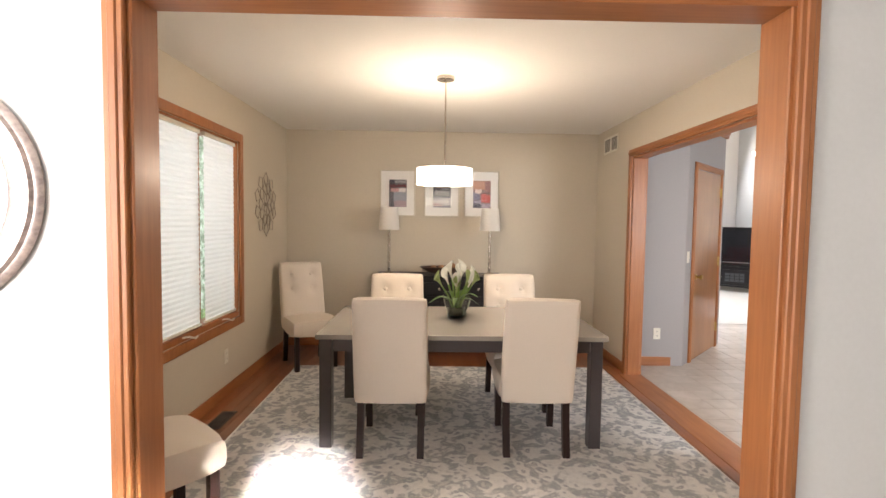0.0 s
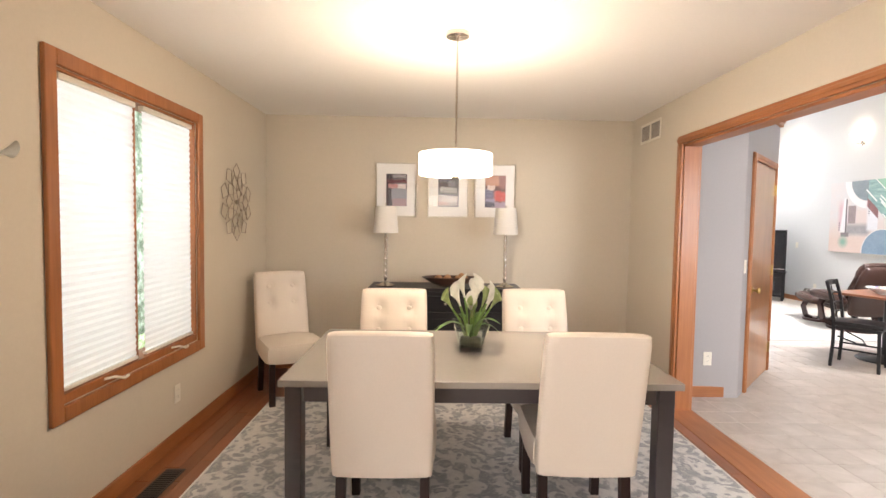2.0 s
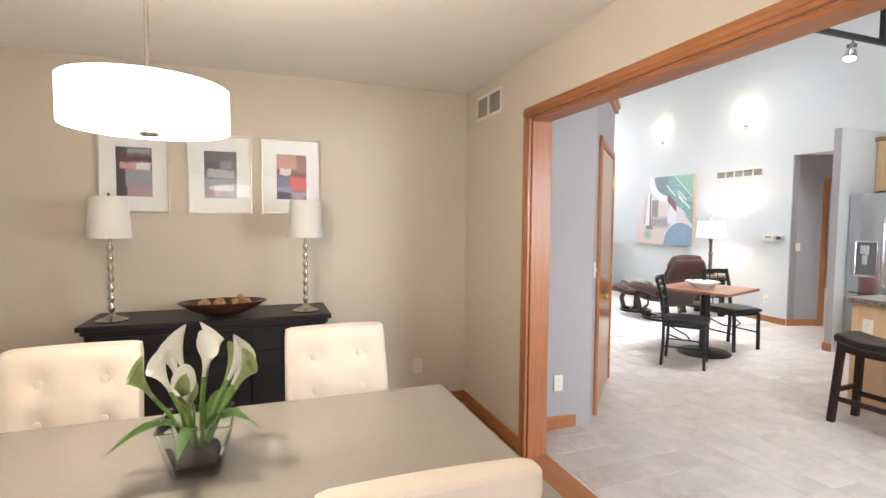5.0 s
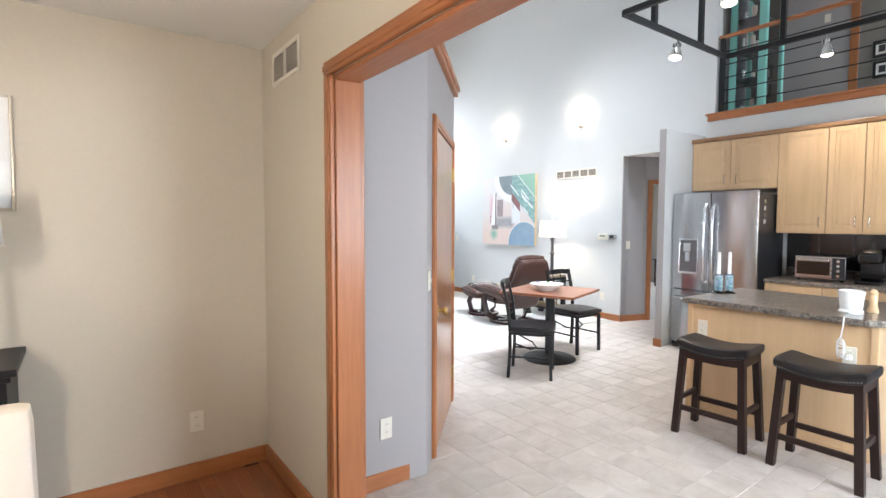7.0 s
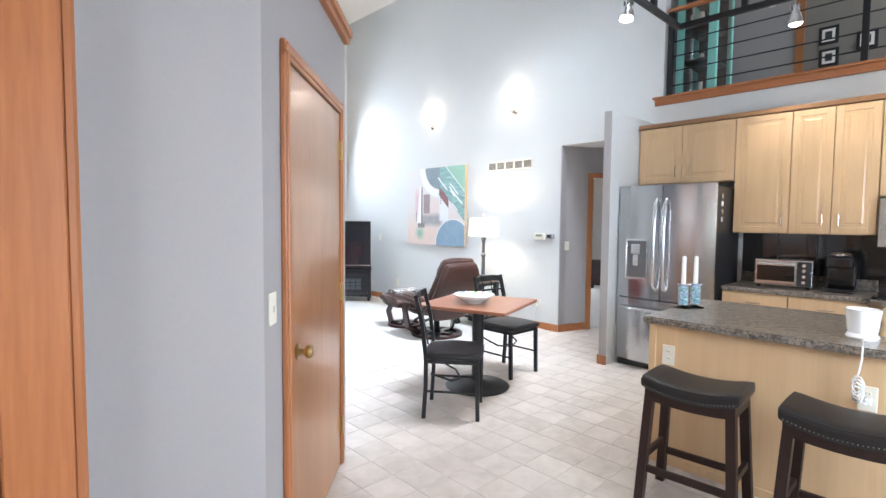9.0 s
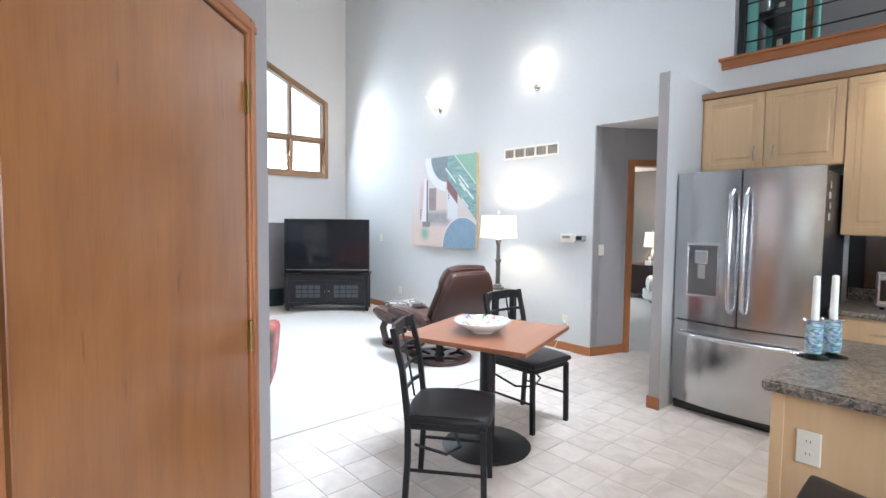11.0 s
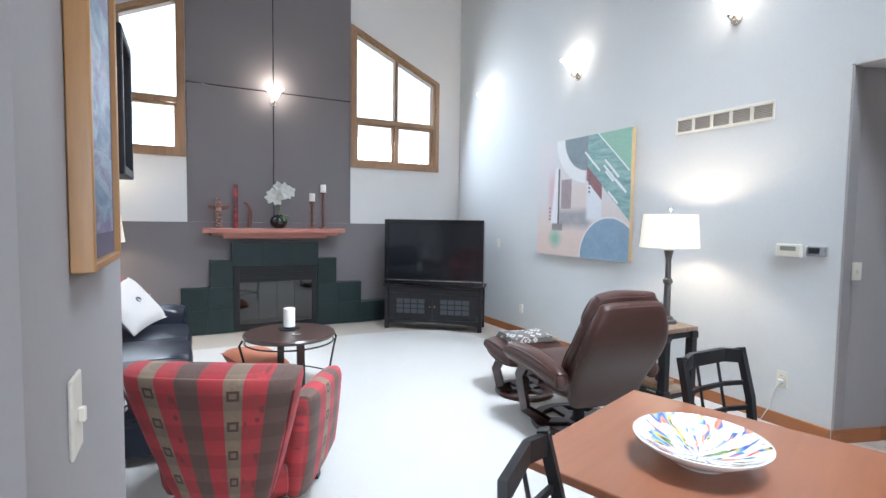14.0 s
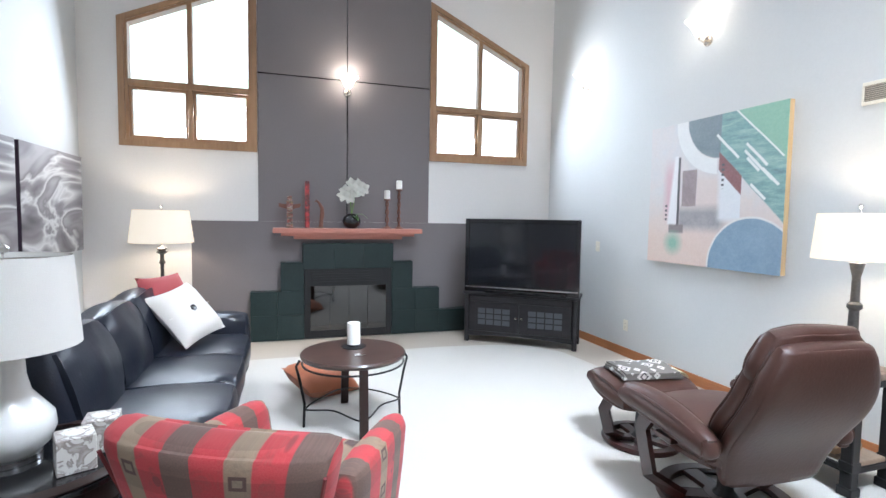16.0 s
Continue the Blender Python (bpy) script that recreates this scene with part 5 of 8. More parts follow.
part("slab", box(BX - 0.035, 4.76, TOPZ - 0.038, GE, 5.775, TOPZ, 0.006, 2), GRANITE, ct)
part("backsplash_lip", box(GE - 0.030, 4.76, TOPZ + 0.0005, GE - 0.009, 5.775, TOPZ + 0.09, 0.004), GRANITE, ct)

# refrigerator
fr = thing("refrigerator", pose(7.55, 6.25, 0), "stainless steel french-door refrigerator with water dispenser", "refrigerator")
part("case", box(0.085, -0.445, 0.02, 0.74, 0.445, 1.775, 0.006), DARKSTEEL, fr, "dark grey side panels")
part("grille", box(0.07, -0.44, 0.0, 0.70, 0.44, 0.06), BLACK_GLOSS, fr)


def bowed_door(y0, y1, z0, z1):
    bm = bmesh.new()
    n = 10
    rows = []
    for k in range(n + 1):
        y = y0 + (y1 - y0) * k / n
        x = 0.055 * (y / 0.455) ** 2
        rows.append([bm.verts.new(p) for p in ((x, y, z0), (x, y, z1), (0.083, y, z1), (0.083, y, z0))])
    for a, b in zip(rows, rows[1:]):
        for j in range(4):
            bm.faces.new((a[j], a[(j + 1) % 4], b[(j + 1) % 4], b[j]))
    bm.faces.new(rows[0])
    bm.faces.new(rows[-1])
    bmesh.ops.recalc_face_normals(bm, faces=bm.faces)
    bmesh.ops.bevel(bm, geom=[e for e in bm.edges if e.calc_face_angle(0) > 0.9], offset=0.006, segments=2, affect="EDGES")
    return bm


def bow_handle(pts):
    return tube(pts, 0.016, 12)


d1 = part("door", bowed_door(0.004, 0.455, 0.70, 1.80), STEEL, fr, smooth=True)
d2 = part("door", bowed_door(-0.455, -0.004, 0.70, 1.80), STEEL, fr, smooth=True)
d3 = part("freezer_drawer", bowed_door(-0.455, 0.455, 0.07, 0.69), STEEL, fr, smooth=True)
for d, y in ((d1, 0.045), (d2, -0.045)):
    part("handle", bow_handle([(0.0, y, 0.80), (-0.045, y, 0.84), (-0.062, y, 1.02), (-0.066, y, 1.22), (-0.062, y, 1.44), (-0.045, y, 1.62), (0.0, y, 1.66)]), STEEL_H, d, "polished steel bar handle", True)
part("handle", bow_handle([(0.03, 0.40, 0.60), (-0.01, 0.37, 0.60), (-0.05, 0.2, 0.60), (-0.062, 0.0, 0.60), (-0.05, -0.2, 0.60), (-0.01, -0.37, 0.60), (0.03, -0.40, 0.60)]), STEEL_H, d3, "polished steel bar handle", True)
disp = part("dispenser", box(0.004, 0.13, 0.90, 0.03, 0.345, 1.27, 0.006), speckled("grey_dispenser", (0.22, 0.22, 0.225), 0.3, metal=0.8), d1, "dark dispenser recess")
bm = bmesh.new()
box(-0.004, 0.125, 0.885, 0.012, 0.35, 0.905, 0.003, 1, bm)
box(-0.004, 0.125, 1.262, 0.012, 0.35, 1.282, 0.003, 1, bm)
box(-0.004, 0.125, 0.905, 0.012, 0.14, 1.262, 0.003, 1, bm)
box(-0.004, 0.335, 0.905, 0.012, 0.35, 1.262, 0.003, 1, bm)
part("dispenser_frame", bm, STEEL_H, d1)
part("dispenser_spout", join(box(-0.03, 0.19, 1.13, 0.01, 0.285, 1.235, 0.012, 2), box(-0.018, 0.21, 1.02, 0.004, 0.265, 1.13, 0.006, 2)), STEEL_H, d1)
for z, c in ((1.62, WHITE_GLOSS), (1.55, STEEL_H), (1.69, STEEL_H), (1.48, WHITE_GLOSS)):
    part("magnet", box(0.20, -0.452, z - 0.025, 0.24, -0.4455, z + 0.02, 0.002), c, fr)

# island
isl = thing("kitchen_island", pose(0, 0, 0), "maple kitchen island with plain panel front", "island")
IX, IY0, IY1 = 5.80, 4.38, 5.585
part("body", box(IX, IY0 + 0.03, 0.0, 6.68, IY1 - 0.02, TOPZ - 0.042, 0.003), MAPLE, isl)
for y in (IY0 + 0.03, IY1 - 0.06):
    part("stile", box(IX - 0.008, y, 0.0, IX - 0.0005, y + 0.04, TOPZ - 0.043, 0.002), MAPLE, isl)
part("base_strip", box(IX - 0.009, IY0 + 0.0701, 0.0, IX - 0.0005, IY1 - 0.0601, 0.05, 0.002), MAPLE, isl)
ict = thing("island_countertop", pose(0, 0, 0), "speckled brown granite-look island top with clipped corner", "countertop")
bm = prism([(IX - 0.06, IY1), (IX - 0.06, IY0 + 0.08), (IX + 0.02, IY0 - 0.02), (6.74, IY0 - 0.02), (6.74, IY1)], "z", TOPZ - 0.040, TOPZ)
bmesh.ops.bevel(bm, geom=bm.edges[:], offset=0.007, segments=2, affect="EDGES")
part("slab", bm, GRANITE, ict)
outlet(pose(IX - 0.0005, 5.45, 0.66, 0, 0, -90), "ivory outlet plate on the island panel")
outlet(pose(IX - 0.0005, 4.55, 0.64, 0, 0, -90), "ivory outlet plate on the island panel with a plug")


def bar_stool(m):
    """Saddle seat along its x axis."""
    t = thing("bar_stool", m, "black leather saddle bar stool with nailheads and dark legs", "stool", "island stools")
    bm = cushion(-0.225, -0.16, 0.575, 0.225, 0.16, 0.645, 0.004, 10, 0.024)
    for v in bm.verts:
        v.co.z += 0.035 * (v.co.x / 0.225) ** 2 - 0.012
    part("seat", bm, BLACKLEATHER, t, smooth=True)
    ap = subdivided(box(-0.205, -0.143, 0.525, 0.205, 0.143, 0.585), 6)
    for v in ap.verts:
        v.co.z += 0.02 * (v.co.x / 0.225) ** 2
    part("apron", ap, ESPRESSO, t)
    for sy in (-1, 1):
        bm = bmesh.new()
        for k in range(27):
            x = -0.20 + 0.4 * k / 26
            lathe([(0, 0.003), (0.0022, 0.0015), (0.0032, 0)], 6, bm)
            bm.verts.ensure_lookup_table()
            for v in bm.verts[-13:]:
                p = v.co.copy()
                v.co = (x + p.x, sy * (0.162 + p.z), 0.585 + 0.035 * (x / 0.225) ** 2 + p.y)
        part("nailheads", bm, PEWTER_DULL, t, "row of small nailheads")
    for sx in (-1, 1):
        for sy in (-1, 1):
            part("leg", tube([(sx * 0.185, sy * 0.122, 0.56), (sx * 0.215, sy * 0.152, 0.0)], 0.02, flat=(0.042, 0.042)), ESPRESSO, t)
    for sy in (-1, 1):
        part("stretcher", box(-0.19, sy * 0.141 - 0.011, 0.165, 0.19, sy * 0.141 + 0.011, 0.20, 0.002), ESPRESSO, t)
    for sx in (-1, 1):
        part("stretcher", box(sx * 0.202 - 0.011, -0.13, 0.225, sx * 0.202 + 0.011, 0.13, 0.26, 0.002), ESPRESSO, t)
    return t


st = bar_stool(pose(5.46, 5.17, 0, 0, 0, 93))
copy_thing(st, pose(5.46, 4.57, 0, 0, 0, 90))

# range and microwave
rg = thing("range", pose(7.70, 4.368, 0), "stainless steel slide-in range with front knobs", "stove")
part("body", box(0.0, -0.38, 0.03, 0.65, 0.38, 0.885, 0.004), STEEL, rg)
part("cooktop", box(0.03, -0.375, 0.8855, 0.64, 0.375, 0.90, 0.004), BLACK_GLOSS, rg)
part("control_panel", box(-0.03, -0.38, 0.78, -0.0005, 0.38, 0.884, 0.012, 2), STEEL, rg)
for k in range(5):
    part("knob", moved(lathe([(0, 0), (0.024, 0), (0.022, 0.022), (0, 0.024)], 18), pose(-0.03, 0.30 - k * 0.15, 0.835, 0, -90, 0)), STEEL_H, rg, smooth=True)
dr = part("oven_door", box(-0.025, -0.37, 0.24, -0.001, 0.37, 0.765, 0.004), STEEL, rg)
part("window", box(-0.028, -0.27, 0.36, -0.0255, 0.27, 0.62), BLACK_GLOSS, dr)
part("handle", tube([(-0.025, -0.33, 0.70), (-0.07, -0.32, 0.70), (-0.07, 0.32, 0.70), (-0.025, 0.33, 0.70)], 0.011, 10), STEEL_H, dr, smooth=True)
part("drawer", box(-0.025, -0.37, 0.06, -0.001, 0.37, 0.225, 0.004), STEEL, rg)
mw = thing("microwave", pose(7.95, 4.369, 1.255), "stainless steel microwave over the range", "microwave")
part("body", box(0.02, -0.378, 0, 0.405, 0.378, 0.40, 0.003), DARKSTEEL, mw)
d = part("door", box(-0.005, -0.20, 0.01, 0.019, 0.378, 0.39, 0.004), STEEL, mw)
part("window", box(-0.008, -0.10, 0.08, -0.0055, 0.30, 0.32, 0.002), BLACK_GLOSS, d)
part("handle", tube([(-0.005, -0.16, 0.06), (-0.04, -0.16, 0.08), (-0.04, -0.16, 0.32), (-0.005, -0.16, 0.34)], 0.009, 8), STEEL_H, d, smooth=True)
part("control_panel", box(-0.004, -0.378, 0.01, 0.019, -0.203, 0.39, 0.004), BLACK_GLOSS, mw)

# things on the counters
to = thing("toaster_oven", pose(7.95, 5.36, TOPZ), "stainless toaster oven with a dark glass door", "toaster oven")
part("body", box(0, -0.215, 0.015, 0.30, 0.215, 0.245, 0.008, 2), STEEL, to)
d = part("door", box(-0.012, -0.105, 0.035, -0.0005, 0.205, 0.225, 0.004), STEEL_H, to)
part("window", box(-0.015, -0.09, 0.06, -0.0125, 0.19, 0.195), BLACK_GLOSS, d)
part("handle", tube([(-0.012, -0.08, 0.21), (-0.035, -0.075, 0.212), (-0.035, 0.175, 0.212), (-0.012, 0.18, 0.21)], 0.006, 8), STEEL_H, d, smooth=True)
part("control_panel", box(-0.010, -0.21, 0.025, -0.0005, -0.108, 0.235, 0.003), DARKSTEEL, to)
for z in (0.06, 0.11, 0.16, 0.205):
    part("knob", moved(lathe([(0, 0), (0.016, 0), (0.014, 0.016), (0, 0.018)], 14), pose(-0.010, -0.158, z, 0, -90, 0)), STEEL_H, to, smooth=True)
for y in (-0.18, 0.18):
    for x in (0.03, 0.26):
        part("foot", box(x - 0.012, y - 0.012, 0, x + 0.012, y + 0.012, 0.0149), BLACK_GLOSS, to)
cm = thing("coffee_maker", pose(8.05, 4.97, TOPZ), "black single-cup coffee maker with silver lid", "coffee maker")
part("base", box(-0.14, -0.10, 0, 0.14, 0.10, 0.035, 0.01, 2), BLACK_GLOSS, cm)
part("tower", box(0.0, -0.10, 0.036, 0.14, 0.10, 0.27, 0.02, 3), BLACK_GLOSS, cm)
part("head", box(-0.12, -0.095, 0.20, -0.0005, 0.095, 0.30, 0.025, 3), BLACK_GLOSS, cm)
part("lid_band", moved(lathe([(0, 0), (0.075, 0), (0.08, 0.01), (0.06, 0.025), (0, 0.03)], 24), pose(-0.05, 0, 0.30)), STEEL_H, cm, smooth=True)


def candlestick(m):
    t = thing("candlestick", m, "blue and green painted glass candlestick with white taper", "candlestick", "island candlesticks")
    part("foot", lathe([(0, 0), (0.055, 0), (0.055, 0.004), (0.02, 0.012), (0.014, 0.02), (0, 0.02)], 24), GLASS, t, smooth=True)
    part("column", lathe([(0, 0.02), (0.028, 0.022), (0.032, 0.05), (0.030, 0.13), (0.026, 0.15), (0, 0.15)], 20), art_material("painted_glass", [(0.03, 0.05, 0.12), (0.10, 0.30, 0.20), (0.45, 0.55, 0.60), (0.05, 0.12, 0.30), (0.5, 0.6, 0.65)], 30, 2.0) if "painted_glass" not in bpy.data.materials else bpy.data.materials["painted_glass"], t, "blue and green painted column", True)
    part("saucer", lathe([(0, 0.15), (0.036, 0.152), (0.042, 0.160), (0.012, 0.158), (0, 0.158)], 20), GLASS, t, smooth=True)
    part("candle", lathe([(0, 0.158), (0.0145, 0.158), (0.0125, 0.335), (0.004, 0.340), (0, 0.340)], 14), WAX, t, "white taper candle", True)
    return t


cs = candlestick(pose(6.215, 5.535, TOPZ))
copy_thing(cs, pose(6.30, 5.49, TOPZ))
wx = thing("wax_warmer", pose(5.98, 4.60, TOPZ), "white ceramic wax warmer with its cord hanging down", "wax warmer")
part("body", lathe([(0, 0), (0.062, 0), (0.068, 0.012), (0.058, 0.03), (0.062, 0.05), (0.066, 0.10), (0.070, 0.125), (0.074, 0.145), (0.066, 0.147), (0.056, 0.125), (0, 0.120)], 28), WHITE_GLOSS, wx, smooth=True)
cpts = [(-0.06, -0.01, 0.01), (-0.14, -0.02, 0.006), (-0.246, -0.03, 0.004), (-0.258, -0.03, -0.05), (-0.256, -0.02, -0.12)]
for k in range(26):
    a = k * 1.0
    cpts.append((-0.245 + 0.006 * math.sin(a * 2.1), -0.02 + 0.022 * math.cos(a), -0.16 + 0.035 * math.sin(a) - 0.0025 * k))
cpts += [(-0.235, -0.05, -0.26), (-0.205, -0.055, -0.245)]
part("cord", tube(cpts, 0.004, 6), WHITE_GLOSS, wx)
part("plug", box(-0.225, -0.068, -0.262, -0.191, -0.042, -0.232, 0.004), WHITE_GLOSS, wx)
pm = thing("pepper_mill", pose(6.12, 4.52, TOPZ), "turned pale wooden pepper mill on the island", "pepper mill")
part("body", lathe([(0, 0), (0.03, 0), (0.031, 0.01), (0.022, 0.05), (0.026, 0.10), (0.02, 0.115), (0, 0.115)], 20), MAPLE, pm, smooth=True)
part("cap", lathe([(0, 0.115), (0.022, 0.116), (0.024, 0.13), (0.012, 0.148), (0, 0.152)], 20), MAPLE, pm, smooth=True)

# hanging track frame with spotlights
tf = thing("track_light_frame", pose(0, 0, 3.25), "black metal track frame hung over the island", "track light")
TX0, TX1, TY0, TY1 = 5.78, 7.64, 3.9, 6.19
for a, b in (((TX0, TY1), (TX1, TY1)), ((TX1, TY1), (TX1, TY0)), ((TX1, TY0), (TX0, TY0)), ((TX0, TY0), (TX0, TY1))):
    part("track", tube([(a[0], a[1], 0), (b[0], b[1], 0)], 0.02, flat=(0.04, 0.046)), IRON, tf)
for x, y in ((7.10, TY1), (6.25, TY1), (TX1, 5.65), (TX1, 4.3), (TX0, 4.3)):
    part("hanger", tube([(x, y, 0.02), (x, y, roof_z(x) - 3.25 + 0.02)], 0.02, flat=(0.045, 0.045)), IRON, tf)


def spotlight(x, y, tilt, watts=85):
    t = thing("spotlight", pose(x, y, 3.222, 0, tilt, 0), "chrome track spotlight, lit", "spotlight", "track spotlights")
    part("stem", lathe([(0, -0.05), (0.008, -0.05), (0.008, 0), (0, 0)], 10), STEEL_H, t)
    part("bracket", join(box(-0.028, -0.03, -0.075, 0.028, -0.024, -0.04), box(-0.028, 0.024, -0.075, 0.028, 0.03, -0.04)), STEEL_H, t)
    part("housing", lathe([(0, -0.045), (0.024, -0.046), (0.028, -0.09), (0.045, -0.12), (0.060, -0.185), (0.056, -0.185), (0.040, -0.125), (0, -0.10)], 24), STEEL_H, t, "chrome cone housing", True)
    g = part("bulb", lathe([(0, -0.14), (0.036, -0.142), (0.046, -0.178), (0.040, -0.196), (0.025, -0.203), (0, -0.206)], 20), BULB, t, "glowing lamp face", True)
    g.visible_shadow = False
    lamp("spot_beam", "SPOT", pose(x, y, 2.99, 0, tilt, 0), watts, (1.0, 0.88, 0.70), 0.04, cone=80)


spotlight(6.66, TY1, 12)
spotlight(TX1, 5.29, -8, 42)
spotlight(TX0, 5.33, 0, 42)
spotlight(TX1, 4.55, -25, 35)

# loft edge: sill, railing, cabinet
structure("trim_loft_sill", join(box(GE - 0.03, 2.7, 2.722, GE + 0.16, 6.70, 2.80, 0.006, 2), box(GE - 0.05, 2.7, 2.79, GE + 0.17, 6.72, 2.815, 0.006, 2)), WOOD_Y, "stained wooden sill of the loft opening", "trim")
rl = thing("loft_railing", pose(GE + 0.05, 0, 2.815), "black metal loft railing with thin rods and wooden top rail", "railing")
for y in (6.575, 4.94, 3.3):
    part("post", box(-0.025, y - 0.025, 0, 0.025, y + 0.025, 0.90, 0.003), IRON, rl)
part("top_rail", box(-0.035, 3.0, 0.9005, 0.035, 6.61, 0.935, 0.008, 2), WOOD_Y, rl, "stained wooden hand rail")
for z in (0.115, 0.27, 0.425, 0.58, 0.735):
    part("rod", tube([(0, 3.0, z), (0, 6.575, z)], 0.007, 8), IRON, rl)
TURQ = speckled("turquoise_paint", (0.28, 0.66, 0.58), 0.5, vary=0.06)
cbn = thing("display_cabinet", pose(8.75, 6.44, 2.78), "turquoise painted display cabinet with glass door and sides", "cabinet")
CW, CD, CH = 0.21, 0.55, 2.05
bm = bmesh.new()
for x0, x1 in ((0.021, 0.06), (CD - 0.05, CD)):
    for y0 in (-CW, CW - 0.05):
        box(x0, y0, 0, x1, y0 + 0.05, CH, 0.003, 1, bm)
box(0.021, -CW, 0, CD, CW, 0.09, 0.003, 1, bm)
box(0.021, -CW, CH - 0.08, CD, CW, CH, 0.003, 1, bm)
box(CD - 0.015, -CW + 0.05, 0.09, CD - 0.002, CW - 0.05, CH - 0.08, bm=bm)
part("body", bm, TURQ, cbn)
bm = bmesh.new()
for b in ((-CW, 0.0, -CW + 0.085, CH), (CW - 0.085, 0.0, CW, CH), (-CW + 0.085, 0.0, CW - 0.085, 0.14), (-CW + 0.085, CH - 0.13, CW - 0.085, CH)):
    box(0, b[0], b[1], 0.02, b[2], b[3], 0.003, 1, bm)
d = part("door", bm, TURQ, cbn)
part("pane", box(0.008, -CW + 0.085, 0.14, 0.012, CW - 0.085, CH - 0.13), GLASS, d)
for y in (-CW + 0.012, CW - 0.016):
    part("side_pane", box(0.06, y, 0.09, CD - 0.05, y + 0.004, CH - 0.08), GLASS, cbn)
for z in (0.48, 0.85, 1.22, 1.60):
    part("shelf", box(0.03, -CW + 0.052, z, CD - 0.02, CW - 0.052, z + 0.02), speckled("dark_shelf", (0.05, 0.05, 0.05), 0.6) if "dark_shelf" not in bpy.data.materials else bpy.data.materials["dark_shelf"], cbn)
part("back_lining", box(CD - 0.02, -CW + 0.052, 0.092, CD - 0.0155, CW - 0.052, CH - 0.082), bpy.data.materials["dark_shelf"], cbn, "dark lining behind the shelves")
rnd = random.Random(8)
for z in (0.092, 0.50, 0.87, 1.24, 1.62):
    for k in range(5):
        y, h, r = -0.11 + k * 0.055, 0.08 + 0.10 * rnd.random(), 0.022 + 0.012 * rnd.random()
        gl = thing("glassware", cbn.matrix_world @ pose(0.14 + 0.22 * (k % 2) + 0.05 * rnd.random(), y, z), "small pale glassware in the display cabinet", "glassware", "glassware on the shelves")
        part("body", lathe([(0, 0), (r, 0), (r * 0.5, h * 0.3), (r, h * 0.55), (r * 0.9, h), (0, h * 0.95)], 10), [WHITE_GLOSS, STEEL_H, PLASTIC_W][k % 3], gl, smooth=True)
structure("trim_loft_door_casing", box(10.575, 5.80, 2.78, 10.60, 5.90, 4.85, 0.004), WOOD_Z, "stained wooden casing in the loft", "trim")
structure("wall_loft_tan", box(10.585, 2.5, 2.78, 10.6, 5.798, 5.19), TAUPEW, "taupe painted part of the loft wall")
for y, z in ((5.55, 3.77), (5.54, 3.50), (5.18, 3.63)):
    p = thing("small_picture", pose(10.585, y, z, 0, 0, -90), "small dark-framed picture on the loft wall", "picture", "loft pictures")
    part("frame", box(-0.10, -0.02, -0.11, 0.10, 0, 0.11, 0.006), BLACKWOOD, p)
    part("mat", box(-0.065, -0.0225, -0.075, 0.065, -0.0205, 0.075), MAT_BOARD, p)
    part("print", box(-0.035, -0.0245, -0.045, 0.035, -0.0230, 0.045), DARKSTEEL, p)
outlet(pose(10.60, 6.17, 4.36, 0, 0, -90), "white switch plate on the loft wall", True)

# ---- bistro table and chairs ----
bt = thing("bistro_table", pose(6.005, 7.160, 0, 0, 0, 18.5), "square cherry-topped bistro table on a black pedestal", "table")
part("tabletop", box(-0.405, -0.40, 0.715, 0.405, 0.40, 0.742, 0.004, 2), CHERRY, bt, "glossy cherry wood top")
part("support", join(box(-0.25, -0.02, 0.70, 0.25, 0.02, 0.7145), box(-0.02, -0.25, 0.698, 0.02, 0.25, 0.7143)), IRON, bt)
part("column", lathe([(0, 0.03), (0.05, 0.03), (0.05, 0.70), (0, 0.70)], 24), IRON, bt, smooth=True)
part("base_plate", lathe([(0, 0.0), (0.275, 0.0), (0.28, 0.008), (0.26, 0.022), (0.09, 0.04), (0.055, 0.06), (0, 0.06)], 48), IRON, bt, smooth=True)


